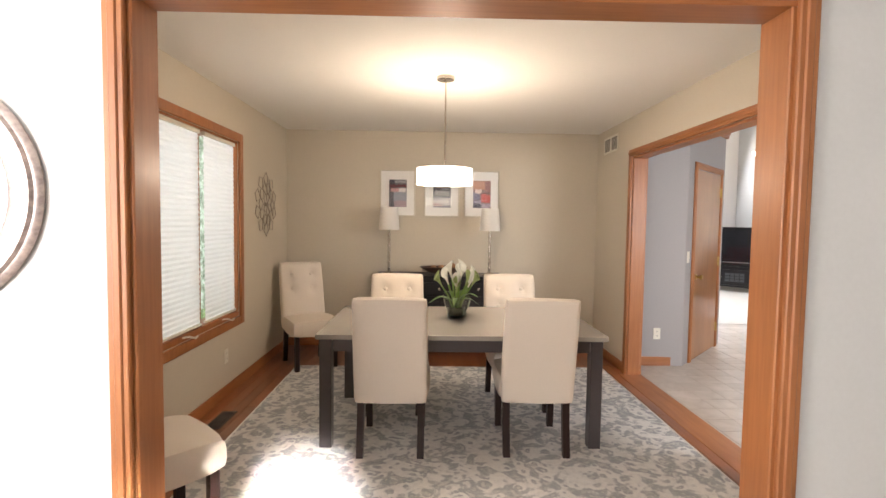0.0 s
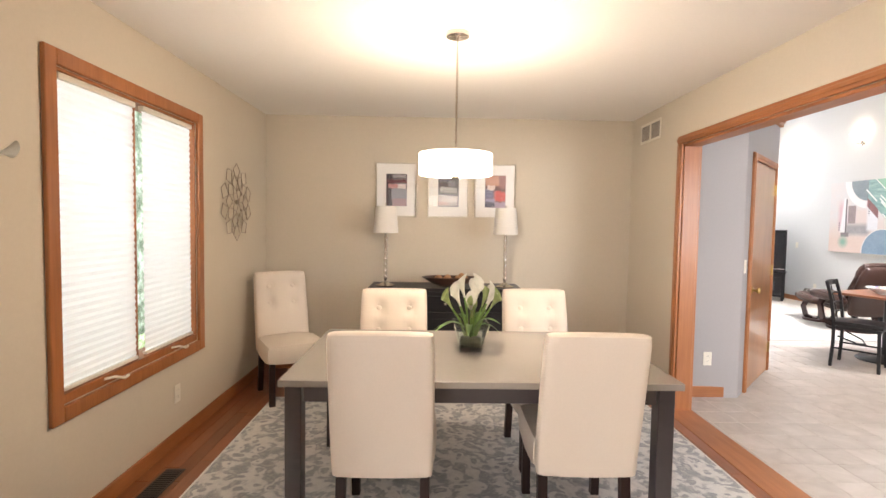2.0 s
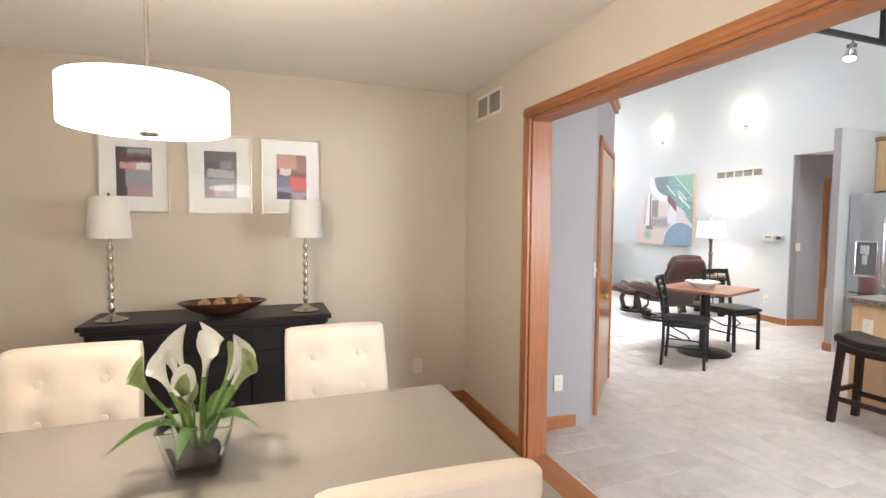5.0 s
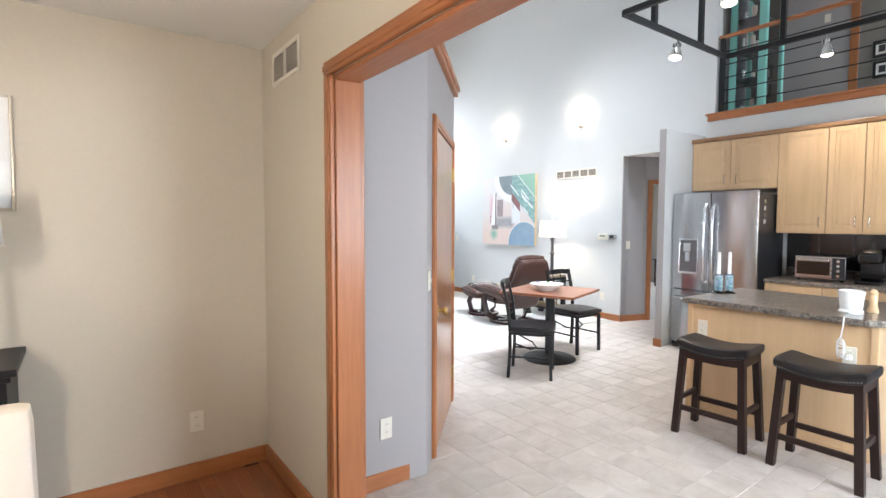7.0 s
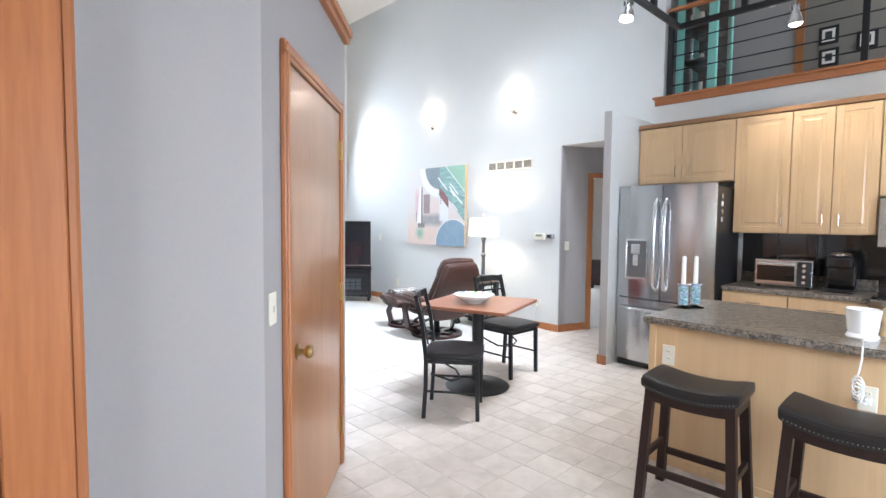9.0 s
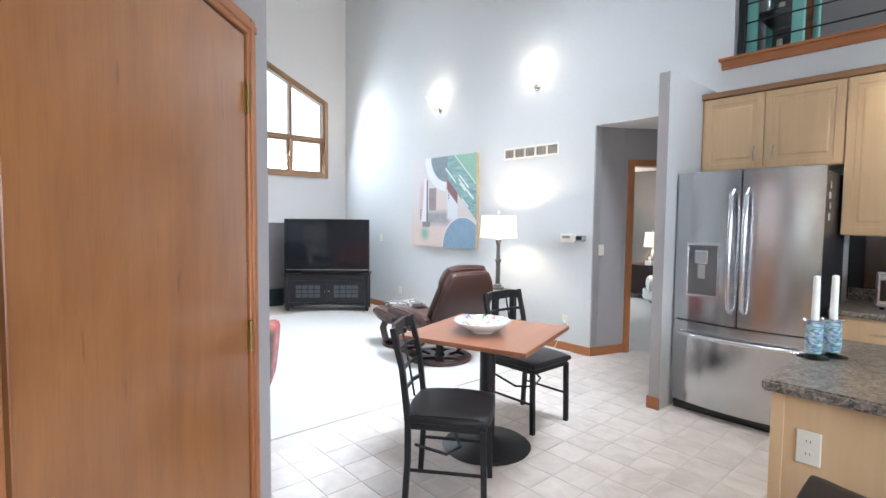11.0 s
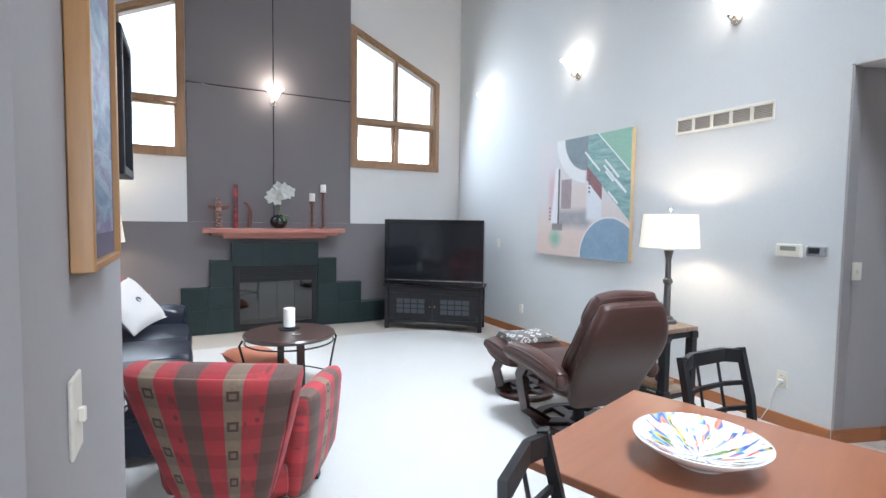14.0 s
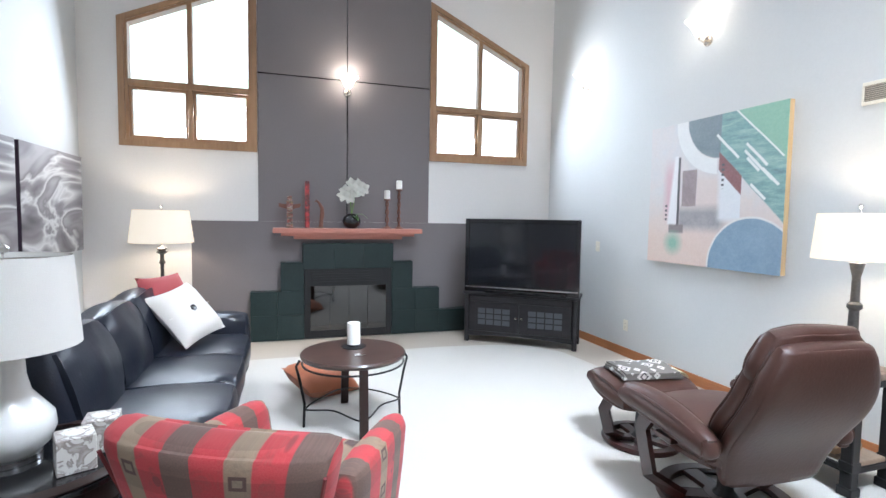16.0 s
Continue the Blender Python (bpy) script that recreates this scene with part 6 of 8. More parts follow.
def bistro_chair(m, label):
    """Faces +y."""
    t = thing("bistro_chair", m, label, "chair", "bistro chairs")
    bm = cushion(-0.205, -0.20, 0.435, 0.205, 0.215, 0.485, 0.012, 7, 0.022)
    part("seat", bm, BLACKLEATHER, t, "black vinyl seat pad", True)
    part("seat_frame", box(-0.195, -0.19, 0.405, 0.195, 0.20, 0.4345, 0.006), IRON, t)
    for sx in (-1, 1):
        x = sx * 0.19
        part("back_leg", tube([(x, -0.20, 0.0), (x, -0.185, 0.25), (x, -0.185, 0.45), (x, -0.215, 0.70), (x * 0.98, -0.265, 0.90)], 0.015, flat=(0.028, 0.028)), IRON, t)
        part("front_leg", tube([(x, 0.195, 0.0), (x, 0.185, 0.42)], 0.014, flat=(0.028, 0.028)), IRON, t)
        part("side_stretcher", tube([(x, -0.186, 0.20), (x, 0.188, 0.20)], 0.009, 8), IRON, t)
    part("crest_rail", tube([(-0.19, -0.255, 0.865), (-0.10, -0.285, 0.875), (0.10, -0.285, 0.875), (0.19, -0.255, 0.865)], 0.01, flat=(0.020, 0.055)), IRON, t)
    for z, y in ((0.56, -0.20), (0.66, -0.215), (0.76, -0.235)):
        part("back_rail", tube([(-0.19, y, z), (-0.08, y - 0.028, z), (0.08, y - 0.028, z), (0.19, y, z)], 0.007, flat=(0.012, 0.018)), IRON, t)
    for x in (-0.065, 0.065):
        part("spindle", tube([(x, -0.21, 0.48), (x, -0.235, 0.62), (x, -0.282, 0.845)], 0.006, 6), IRON, t)
    arc = [(-0.188, -0.15, 0.33), (-0.14, 0.0, 0.27), (0, 0.05, 0.25), (0.14, 0.0, 0.27), (0.188, -0.15, 0.33)]
    part("hoop", tube(arc, 0.008, 8), IRON, t)
    return t


bistro_chair(pose(5.46, 6.905, 0, 0, 0, -141), "black metal lattice-back chair turned sideways at the table")
bistro_chair(pose(6.54, 7.26, 0, 0, 0, 180), "black metal lattice-back chair drawn up to the table")

pb = thing("painted_bowl", pose(5.94, 7.15, 0.742), "white ceramic bowl with bright painted strokes", "bowl")
m, nt, b = nodes_of("painted_ceramic")
v = coords(nt)
sx = nt.nodes.new("ShaderNodeSeparateXYZ")
link(nt, v, sx.inputs[0])
at = nt.nodes.new("ShaderNodeMath")
at.operation = "ARCTAN2"
link(nt, sx.outputs[1], at.inputs[0])
link(nt, sx.outputs[0], at.inputs[1])
ml = nt.nodes.new("ShaderNodeMath")
ml.operation = "MULTIPLY"
ml.inputs[1].default_value = 3.2
link(nt, at.outputs[0], ml.inputs[0])
cb = nt.nodes.new("ShaderNodeCombineXYZ")
link(nt, ml.outputs[0], cb.inputs[0])
ln = nt.nodes.new("ShaderNodeVectorMath")
ln.operation = "LENGTH"
link(nt, v, ln.inputs[0])
m2 = nt.nodes.new("ShaderNodeMath")
m2.operation = "MULTIPLY"
m2.inputs[1].default_value = 9
link(nt, ln.outputs["Value"], m2.inputs[0])
link(nt, m2.outputs[0], cb.inputs[1])
n1 = noise_of(nt, cb.outputs[0], 1.5, 2, 0.5, 0.5)
n2 = noise_of(nt, cb.outputs[0], 0.9, 1)
hue = ramp(nt, n2, [(0.32, (0.60, 0.08, 0.06)), (0.40, (0.70, 0.33, 0.20)), (0.46, (0.06, 0.12, 0.40)), (0.52, (0.20, 0.38, 0.55)), (0.57, (0.62, 0.50, 0.12)), (0.62, (0.03, 0.03, 0.06)), (0.68, (0.15, 0.40, 0.12))])
mask = ramp(nt, n1, [(0.52, (0, 0, 0)), (0.55, (1, 1, 1))])
link(nt, mixc(nt, mask, (0.80, 0.78, 0.74), hue), b.inputs["Base Color"])
b.inputs["Roughness"].default_value, b.inputs["Coat Weight"].default_value = 0.2, 0.6
part("bowl", lathe([(0, 0), (0.07, 0), (0.075, 0.008), (0.12, 0.030), (0.178, 0.068), (0.180, 0.073), (0.174, 0.074), (0.118, 0.037), (0.06, 0.016), (0, 0.012)], 48), WHITE_GLOSS, pb, "plain white glazed outside", True)
part("painted_inside", lathe([(0.1735, 0.0755), (0.150, 0.0595), (0.115, 0.0395), (0.085, 0.027), (0.06, 0.0185), (0, 0.0145)], 48), m, pb, "white glaze with bright brush strokes", True)

# ---- living room: chimney wall and hearth ----
def panel(name, x0, x1, z0, z1a, z1b):
    structure(name, prism([(x0, z0), (x1, z0), (x1, z1b), (x0, z1a)], "y", GN - 0.014, GN - 0.0005), CHARCOAL, "dark grey painted chimney panel", "wall panel")


# black sheet behind the panel gaps paints the shade of the grooves
structure("wall_panel_groove", prism([(4.664, 1.362), (6.656, 1.362), (6.656, roof_z(6.656)), (RIDGE, roof_z(RIDGE)), (4.664, roof_z(4.664))], "y", GN - 0.004, GN - 0.0005), BLACK_GLOSS, "black shadow gap behind the chimney panels", "wall panel")
panel("wall_panel_low", 3.98, GE - 0.001, 0.012, 1.36, 1.36)
for x0, x1, tag in ((4.665, 5.645, "west"), (5.657, 6.655, "east")):
    panel(f"wall_panel_{tag}_mid", x0, x1, 1.361, 3.0, 3.0)
    panel(f"wall_panel_{tag}_top", x0, x1, 3.013, roof_z(x0), roof_z(x1))
def smoked_mirror():
    m, nt, b = nodes_of("smoked_glass")
    b.inputs["Base Color"].default_value = (0.085, 0.083, 0.082, 1)
    b.inputs["Metallic"].default_value, b.inputs["Roughness"].default_value = 1.0, 0.05
    return m


fp = thing("fireplace", pose(5.665, 12.79, 0), "stepped dark green tile fireplace surround with black firebox", "fireplace")
Y1 = 0.125
cells = [(-1.085, -0.80, 0.012, 0.30), (-1.085, -0.80, 0.30, 0.57), (-0.80, -0.51, 0.012, 0.30), (-0.80, -0.51, 0.30, 0.57), (-0.765, -0.51, 0.57, 0.90),
         (0.51, 0.81, 0.012, 0.30), (0.51, 0.81, 0.30, 0.57), (0.81, 1.11, 0.012, 0.30), (0.81, 1.11, 0.30, 0.57), (0.51, 0.765, 0.57, 0.90), (1.11, 1.46, 0.012, 0.29),
         (-0.525, -0.17, 0.82, 1.115), (-0.17, 0.17, 0.82, 1.115), (0.17, 0.525, 0.82, 1.115)]
for x0, x1, z0, z1 in cells:
    part("tile", box(x0 + 0.0006, 0, z0 + 0.0006, x1 - 0.0006, Y1, z1 - 0.0006, 0.001), GREEN_TILE, fp)
fb = bmesh.new()
box(-0.508, 0.012, 0.012, -0.44, Y1, 0.818, 0.002, 1, fb)
box(0.44, 0.012, 0.012, 0.508, Y1, 0.818, 0.002, 1, fb)
box(-0.44, 0.012, 0.62, 0.44, Y1, 0.818, 0.002, 1, fb)
box(-0.44, 0.012, 0.012, 0.44, Y1, 0.10, 0.002, 1, fb)
part("firebox_frame", fb, IRON, fp, "black metal firebox front")
part("firebox_back", box(-0.44, 0.115, 0.10, 0.44, Y1, 0.62), DARKSTEEL, fp)
for x0, x1 in ((-0.438, -0.222), (-0.218, -0.002), (0.002, 0.218), (0.222, 0.438)):
    part("glass_door", box(x0, 0.02, 0.102, x1, 0.026, 0.618), smoked_mirror() if "smoked_glass" not in bpy.data.materials else bpy.data.materials["smoked_glass"], fp)
for k in range(5):
    part("vent_slat", box(-0.42, 0.006, 0.66 + 0.03 * k, 0.42, 0.0118, 0.672 + 0.03 * k), IRON, fp)
for k, (a, z) in enumerate(((-0.2, 0.15), (0.15, 0.15), (0.0, 0.22))):
    part("log", tube([(a - 0.2, 0.07, z), (a + 0.2, 0.08, z + 0.01)], 0.032, 10), speckled("charred_log", (0.09, 0.06, 0.045), 0.9, big=20, vary=0.4, relief=0.8, dist=0.01) if "charred_log" not in bpy.data.materials else bpy.data.materials["charred_log"], fp, smooth=True)
mt = thing("mantel_shelf", pose(5.665, GN - 0.014, 0), "salmon painted stepped mantel shelf above the fireplace", "mantel")
for w, d, z0, z1 in ((0.62, 0.17, 1.165, 1.20), (0.76, 0.21, 1.2005, 1.235), (0.845, 0.265, 1.2355, 1.29)):
    part("board", box(-w, -d, z0, w, 0, z1, 0.004, 2), TERRACOTTA, mt)

# sconces
def sconce(m, label, watts=3.4):
    t = thing("wall_sconce", m, label, "wall lamp", "wall sconces")
    part("back_plate", moved(lathe([(0, 0), (0.045, 0), (0.04, 0.012), (0, 0.016)], 20), pose(0, 0, -0.06, 90, 0, 0)), NICKEL, t, smooth=True)
    part("arm", tube([(0, -0.01, -0.06), (0, -0.06, -0.075), (0, -0.10, -0.06), (0, -0.10, -0.02)], 0.008, 8), NICKEL, t, smooth=True)
    part("finial", moved(lathe([(0, -0.02), (0.012, -0.012), (0.010, 0.0), (0.022, 0.012), (0, 0.014)], 14), pose(0, -0.10, -0.035)), NICKEL, t, smooth=True)
    g = part("glass_shade", moved(lathe([(0, 0), (0.03, 0.0), (0.05, 0.04), (0.075, 0.09), (0.115, 0.125), (0.113, 0.129), (0.07, 0.095), (0.04, 0.04), (0, 0.006)], 28), pose(0, -0.10, -0.03)), SCONCE_GLOW, t, "lit frosted glass bell shade", True)
    g.visible_shadow = False
    p = (t.matrix_world @ Vector((0, -0.14, 0.10)))
    lamp("sconce_bulb", "POINT", Matrix.Translation(p), watts, (1.0, 0.84, 0.64), 0.04)
    return t


for y in (8.66, 10.36, 12.05):
    sconce(pose(GE, y, 3.02, 0, 0, -90), "frosted glass wall sconce, lit, on the pale wall")
sconce(pose(5.65, GN - 0.014, 2.93), "frosted glass wall sconce, lit, on the chimney wall", 11)

# big abstract canvas
def canvas_material():
    m, nt, b = nodes_of("abstract_canvas_paint")
    v = coords(nt)
    nz = nt.nodes.new("ShaderNodeTexNoise")
    nz.inputs["Scale"].default_value, nz.inputs["Detail"].default_value = 9, 5
    link(nt, v, nz.inputs["Vector"])
    wob = nt.nodes.new("ShaderNodeMix")
    wob.data_type = "VECTOR"
    wob.inputs[0].default_value = 0.012
    link(nt, v, wob.inputs[4])
    link(nt, nz.outputs["Color"], wob.inputs[5])
    sx = nt.nodes.new("ShaderNodeSeparateXYZ")
    link(nt, wob.outputs[1], sx.inputs[0])
    X, Z = sx.outputs[0], sx.outputs[2]

    def lin(a, bb, c):
        m1 = nt.nodes.new("ShaderNodeMath")
        m1.operation = "MULTIPLY_ADD"
        link(nt, X, m1.inputs[0])
        m1.inputs[1].default_value, m1.inputs[2].default_value = a, c
        m2 = nt.nodes.new("ShaderNodeMath")
        m2.operation = "MULTIPLY_ADD"
        link(nt, Z, m2.inputs[0])
        m2.inputs[1].default_value = bb
        link(nt, m1.outputs[0], m2.inputs[2])
        return m2.outputs[0]

    def circle(cx, cz):
        p = nt.nodes.new("ShaderNodeVectorMath")
        p.operation = "DISTANCE"
        c = nt.nodes.new("ShaderNodeCombineXYZ")
        link(nt, X, c.inputs[0])
        link(nt, Z, c.inputs[2])
        link(nt, c.outputs[0], p.inputs[0])
        p.inputs[1].default_value = (cx, 0, cz)
        return p.outputs["Value"]

    def band(val, lo, hi, soft=0.012):
        return ramp(nt, val, [(lo - soft, (0, 0, 0)), (lo, (1, 1, 1)), (hi, (1, 1, 1)), (hi + soft, (0, 0, 0))])
    brush = noise_of(nt, v, 7, 6, 0.7, 1.0)
    soft = noise_of(nt, v, 3.2, 4, 0.6, 0.6)

    def both(*masks):
        out = masks[0]
        for k in masks[1:]:
            out = mixc(nt, 1.0, out, k, "MULTIPLY")
        return out

    def above(val, lo, s=0.012):
        return ramp(nt, val, [(lo - s, (0, 0, 0)), (lo, (1, 1, 1))])

    def below(val, hi, s=0.012):
        return ramp(nt, val, [(hi, (1, 1, 1)), (hi + s, (0, 0, 0))])

    # pale ground, peach towards the foot, rose and grey washes
    col = mixc(nt, ramp(nt, soft, [(0.35, (0, 0, 0)), (0.65, (1, 1, 1))]), (0.60, 0.61, 0.63), (0.66, 0.60, 0.58))
    col = mixc(nt, below(Z, 0.22, 0.42), col, mixc(nt, brush, (0.66, 0.48, 0.41), (0.70, 0.59, 0.53)))
    col = mixc(nt, both(band(X, 0.50, 0.76, 0.10), band(Z, 0.40, 0.72, 0.10)), col, (0.66, 0.56, 0.53))
    col = mixc(nt, both(band(X, 0.24, 0.33, 0.07), band(Z, 0.50, 0.80, 0.16)), col, (0.62, 0.42, 0.46))
    col = mixc(nt, both(band(X, 0.40, 0.80, 0.09), band(Z, 0.36, 0.46, 0.08)), col, mixc(nt, brush, (0.16, 0.17, 0.19), (0.46, 0.42, 0.42)))
    col = mixc(nt, both(band(X, 0.82, 1.02, 0.05), band(Z, 0.42, 0.80, 0.05)), col, mixc(nt, brush, (0.62, 0.64, 0.68), (0.76, 0.77, 0.78)))
    col = mixc(nt, both(band(X, 0.41, 0.56, 0.008), band(Z, 0.52, 0.82, 0.01)), col, mixc(nt, brush, (0.15, 0.10, 0.11), (0.42, 0.34, 0.33)))
    # upright white blade with its dark edge
    blade = lin(1.0, -0.12, 0.0)
    col = mixc(nt, both(band(X, 0.350, 0.378, 0.006), band(Z, 0.34, 0.94, 0.01)), col, (0.05, 0.045, 0.05))
    col = mixc(nt, both(above(blade, 0.215, 0.03), below(X, 0.350, 0.006), band(Z, 0.36, 0.95, 0.012)), col, (0.78, 0.77, 0.78))
    col = mixc(nt, both(band(X, 0.27, 0.43, 0.01), band(Z, 0.29, 0.345, 0.02)), col, (0.20, 0.17, 0.17))
    # green field above the diagonal, a lighter wedge in its corner
    diag = lin(0.70, 0.714, -0.55)
    streak = noise_of(nt, coords(nt, (3, 1, 14), (0, 40, 0)), 1.6, 5, 0.65)
    teal = ramp(nt, streak, [(0.30, (0.10, 0.19, 0.21)), (0.48, (0.16, 0.31, 0.30)), (0.64, (0.27, 0.43, 0.40))])
    field = above(diag, 0.675, 0.01)
    ring = circle(0.80, 1.25)
    col = mixc(nt, both(band(ring, 0.36, 0.475, 0.008), below(X, 0.765, 0.006)), col, mixc(nt, brush, (0.70, 0.70, 0.69), (0.80, 0.80, 0.79)))
    col = mixc(nt, field, col, teal)
    col = mixc(nt, above(diag, 0.993, 0.008), col, mixc(nt, brush, (0.18, 0.38, 0.27), (0.27, 0.47, 0.36)))
    col = mixc(nt, both(below(ring, 0.345, 0.008), below(X, 0.79, 0.006)), col, mixc(nt, soft, (0.05, 0.09, 0.12), (0.26, 0.32, 0.34)))
    # maroon stroke running into a grey-violet band under the diagonal
    col = mixc(nt, both(band(diag, 0.575, 0.672, 0.006), band(X, 0.79, 1.03, 0.012)), col, mixc(nt, brush, (0.13, 0.035, 0.04), (0.26, 0.09, 0.09)))
    col = mixc(nt, both(band(diag, 0.555, 0.672, 0.008), above(X, 1.03, 0.02)), col, mixc(nt, brush, (0.20, 0.19, 0.24), (0.38, 0.36, 0.40)))
    disc = circle(1.10, 0.03)
    col = mixc(nt, below(disc, 0.385, 0.01), col, mixc(nt, brush, (0.14, 0.24, 0.34), (0.27, 0.38, 0.49)))
    col = mixc(nt, band(disc, 0.386, 0.396, 0.006), col, (0.72, 0.70, 0.68))
    spot = circle(0.32, 0.19)
    col = mixc(nt, below(spot, 0.03, 0.10), col, (0.22, 0.42, 0.32))
    across = lin(1.0, -1.0, 0.35)
    for off, lo, hi in ((0.745, 0.02, 0.43), (0.988, 0.0, 0.82), (0.862, 0.40, 0.75), (0.815, 0.44, 0.90), (0.790, 0.52, 0.72), (0.820, 0.74, 1.08), (0.678, 0.76, 1.12)):
        col = mixc(nt, both(band(diag, off, off + 0.016, 0.005), band(across, lo, hi, 0.01)), col, (0.74, 0.76, 0.74))
    tick = nt.nodes.new("ShaderNodeMath")
    tick.operation = "PINGPONG"
    tick.inputs[1].default_value = 0.02
    link(nt, Z, tick.inputs[0])
    for x0, z0, z1 in ((0.215, 0.38, 0.54), (0.815, 0.65, 0.86)):
        col = mixc(nt, both(band(X, x0, x0 + 0.022, 0.004), band(Z, z0, z1, 0.004), below(tick.outputs[0], 0.008, 0.003)), col, (0.05, 0.05, 0.06))
    fine = noise_of(nt, v, 45, 5, 0.7)
    col = mixc(nt, 0.08, col, ramp(nt, fine, [(0.3, (0.15, 0.15, 0.16)), (0.7, (0.75, 0.73, 0.72))]))
    link(nt, col, b.inputs["Base Color"])
    b.inputs["Roughness"].default_value = 0.55
    bump(nt, fine, 0.3, 0.004, b)
    return m


cv = thing("abstract_painting", pose(GE, 10.93, 1.05, 0, 0, -90), "large abstract canvas in green, blue, salmon and white", "painting")
part("canvas", box(0, -0.050, 0, 1.36, -0.046, 1.255, 0.001), canvas_material(), cv)
part("stretcher", box(0.001, -0.0458, 0.001, 1.359, -0.001, 1.254), wood("raw_stretcher_edge", (0.42, 0.28, 0.13), (0.60, 0.44, 0.24), 0.7, "z", coat=0), cv, "bare tan canvas edges")
vent(pose(GE, 9.14, 2.165, 0, 0, -90), 0.79, 0.14, 5, "ivory long air grille high on the wall")
outlet(pose(GE, 8.21, 0.34, 0, 0, -90), "ivory outlet plate with a lamp cord plugged in")
outlet(pose(GE, 11.27, 0.33, 0, 0, -90))
outlet(pose(GE, 11.80, 1.13, 0, 0, -90), "ivory switch plate on the pale wall", True)
outlet(pose(8.36, 7.90, 1.13, 0, 0, math.degrees(math.atan2(-0.12, 0.38))) @ pose(0.12, -0.001, 0), "ivory switch plate in the hall recess", True)
ths = thing("thermostat", pose(GE, 8.20, 1.245, 0, 0, -90), "beige wall thermostat with small grey display", "thermostat")
part("body", box(-0.08, -0.035, -0.045, 0.08, 0, 0.045, 0.006, 2), PLASTIC_W, ths)
part("display", box(-0.05, -0.0365, 0.0, 0.05, -0.0352, 0.03), speckled("lcd_grey", (0.25, 0.27, 0.22), 0.3), ths)
alr = thing("alarm_keypad", pose(GE, 8.03, 1.25, 0, 0, -90), "silver alarm keypad with dark display", "keypad")
part("body", box(-0.06, -0.03, -0.033, 0.06, 0, 0.033, 0.005, 2), STEEL_H, alr)
part("display", box(-0.045, -0.0325, -0.018, 0.02, -0.0302, 0.022), BLACK_GLOSS, alr)
pg = thing("lamp_plug", pose(GE, 8.21, 0.345, 0, 0, -90), "white plug and cord of the table lamp", "cord")
part("plug", box(-0.014, -0.034, -0.034, 0.014, -0.0065, -0.006, 0.003), WHITE_GLOSS, pg)
part("cord", tube([(0, -0.034, -0.02), (-0.02, -0.055, -0.08), (-0.06, -0.03, -0.22), (-0.12, -0.02, -0.337), (-0.35, -0.02, -0.337), (-0.6, -0.03, -0.337)], 0.003, 6), WHITE_GLOSS, pg)

# ---- television on its stand ----
tvd = Vector((1.0, -0.77)).normalized()
TVM = pose(6.93, 12.30, 0.006, 0, 0, math.degrees(math.atan2(tvd.y, tvd.x)))
sd = thing("tv_stand", TVM, "black wooden television stand with leaded glass doors", "tv stand")
W = 1.27
part("top", box(-0.02, -0.01, 0.55, W + 0.02, 0.40, 0.585, 0.006, 2), BLACKWOOD, sd)
bm = bmesh.new()
box(0.02, 0.02, 0.10, 0.05, 0.39, 0.549, bm=bm)
box(W - 0.05, 0.02, 0.10, W - 0.02, 0.39, 0.549, bm=bm)
box(0.05, 0.36, 0.10, W - 0.05, 0.39, 0.549, bm=bm)
box(0.05, 0.02, 0.10, W - 0.05, 0.36, 0.13, bm=bm)
part("body", bm, BLACKWOOD, sd)
part("apron", prism([(0.05, 0.13), (W - 0.05, 0.13), (W - 0.05, 0.07), (W - 0.25, 0.085), (W / 2, 0.10), (0.25, 0.085), (0.05, 0.07)], "y", 0.0, 0.0195), BLACKWOOD, sd)
part("drawer_strip", box(0.06, 0.0, 0.475, W - 0.06, 0.0195, 0.545, 0.003), BLACKWOOD, sd)
for x0, x1 in ((0.06, W / 2 - 0.003), (W / 2 + 0.003, W - 0.06)):
    bm = bmesh.new()
    for b in ((x0, 0.135, x0 + 0.10, 0.47), (x1 - 0.10, 0.135, x1, 0.47), (x0 + 0.10, 0.135, x1 - 0.10, 0.21), (x0 + 0.10, 0.40, x1 - 0.10, 0.47)):
        box(b[0], 0.0, b[1], b[2], 0.0195, b[3], 0.002, 1, bm)
    d = part("door", bm, BLACKWOOD, sd)
    part("pane", box(x0 + 0.10, 0.010, 0.21, x1 - 0.10, 0.013, 0.40), speckled("frosted_panes", (0.06, 0.065, 0.075), 0.45, vary=0.1) if "frosted_panes" not in bpy.data.materials else bpy.data.materials["frosted_panes"], d, "frosted glass pane")
    bm = bmesh.new()
    for k in range(1, 4):
        x = x0 + 0.10 + (x1 - x0 - 0.20) * k / 4
        box(x - 0.006, 0.003, 0.21, x + 0.006, 0.0095, 0.40, bm=bm)
    for k in range(1, 3):
        z = 0.21 + 0.19 * k / 3
        box(x0 + 0.10, 0.004, z - 0.006, x1 - 0.10, 0.0092, z + 0.006, bm=bm)
    part("muntin", bm, BLACKWOOD, d)
    part("knob", moved(lathe([(0, 0), (0.005, 0), (0.005, 0.01), (0.011, 0.018), (0, 0.022)], 12), pose(x1 - 0.03 if x0 < 0.3 else x0 + 0.03, 0, 0.31, 90, 0, 0)), NICKEL, d, smooth=True)
for x in (0.0, W - 0.05):
    for y in (0.0, 0.34):
        part("leg", box(x, y, 0, x + 0.05, y + 0.05, 0.549, 0.004), BLACKWOOD, sd)
tv = thing("television", TVM @ pose(0, 0, 0.585), "large black rear-projection style television, switched off", "television")
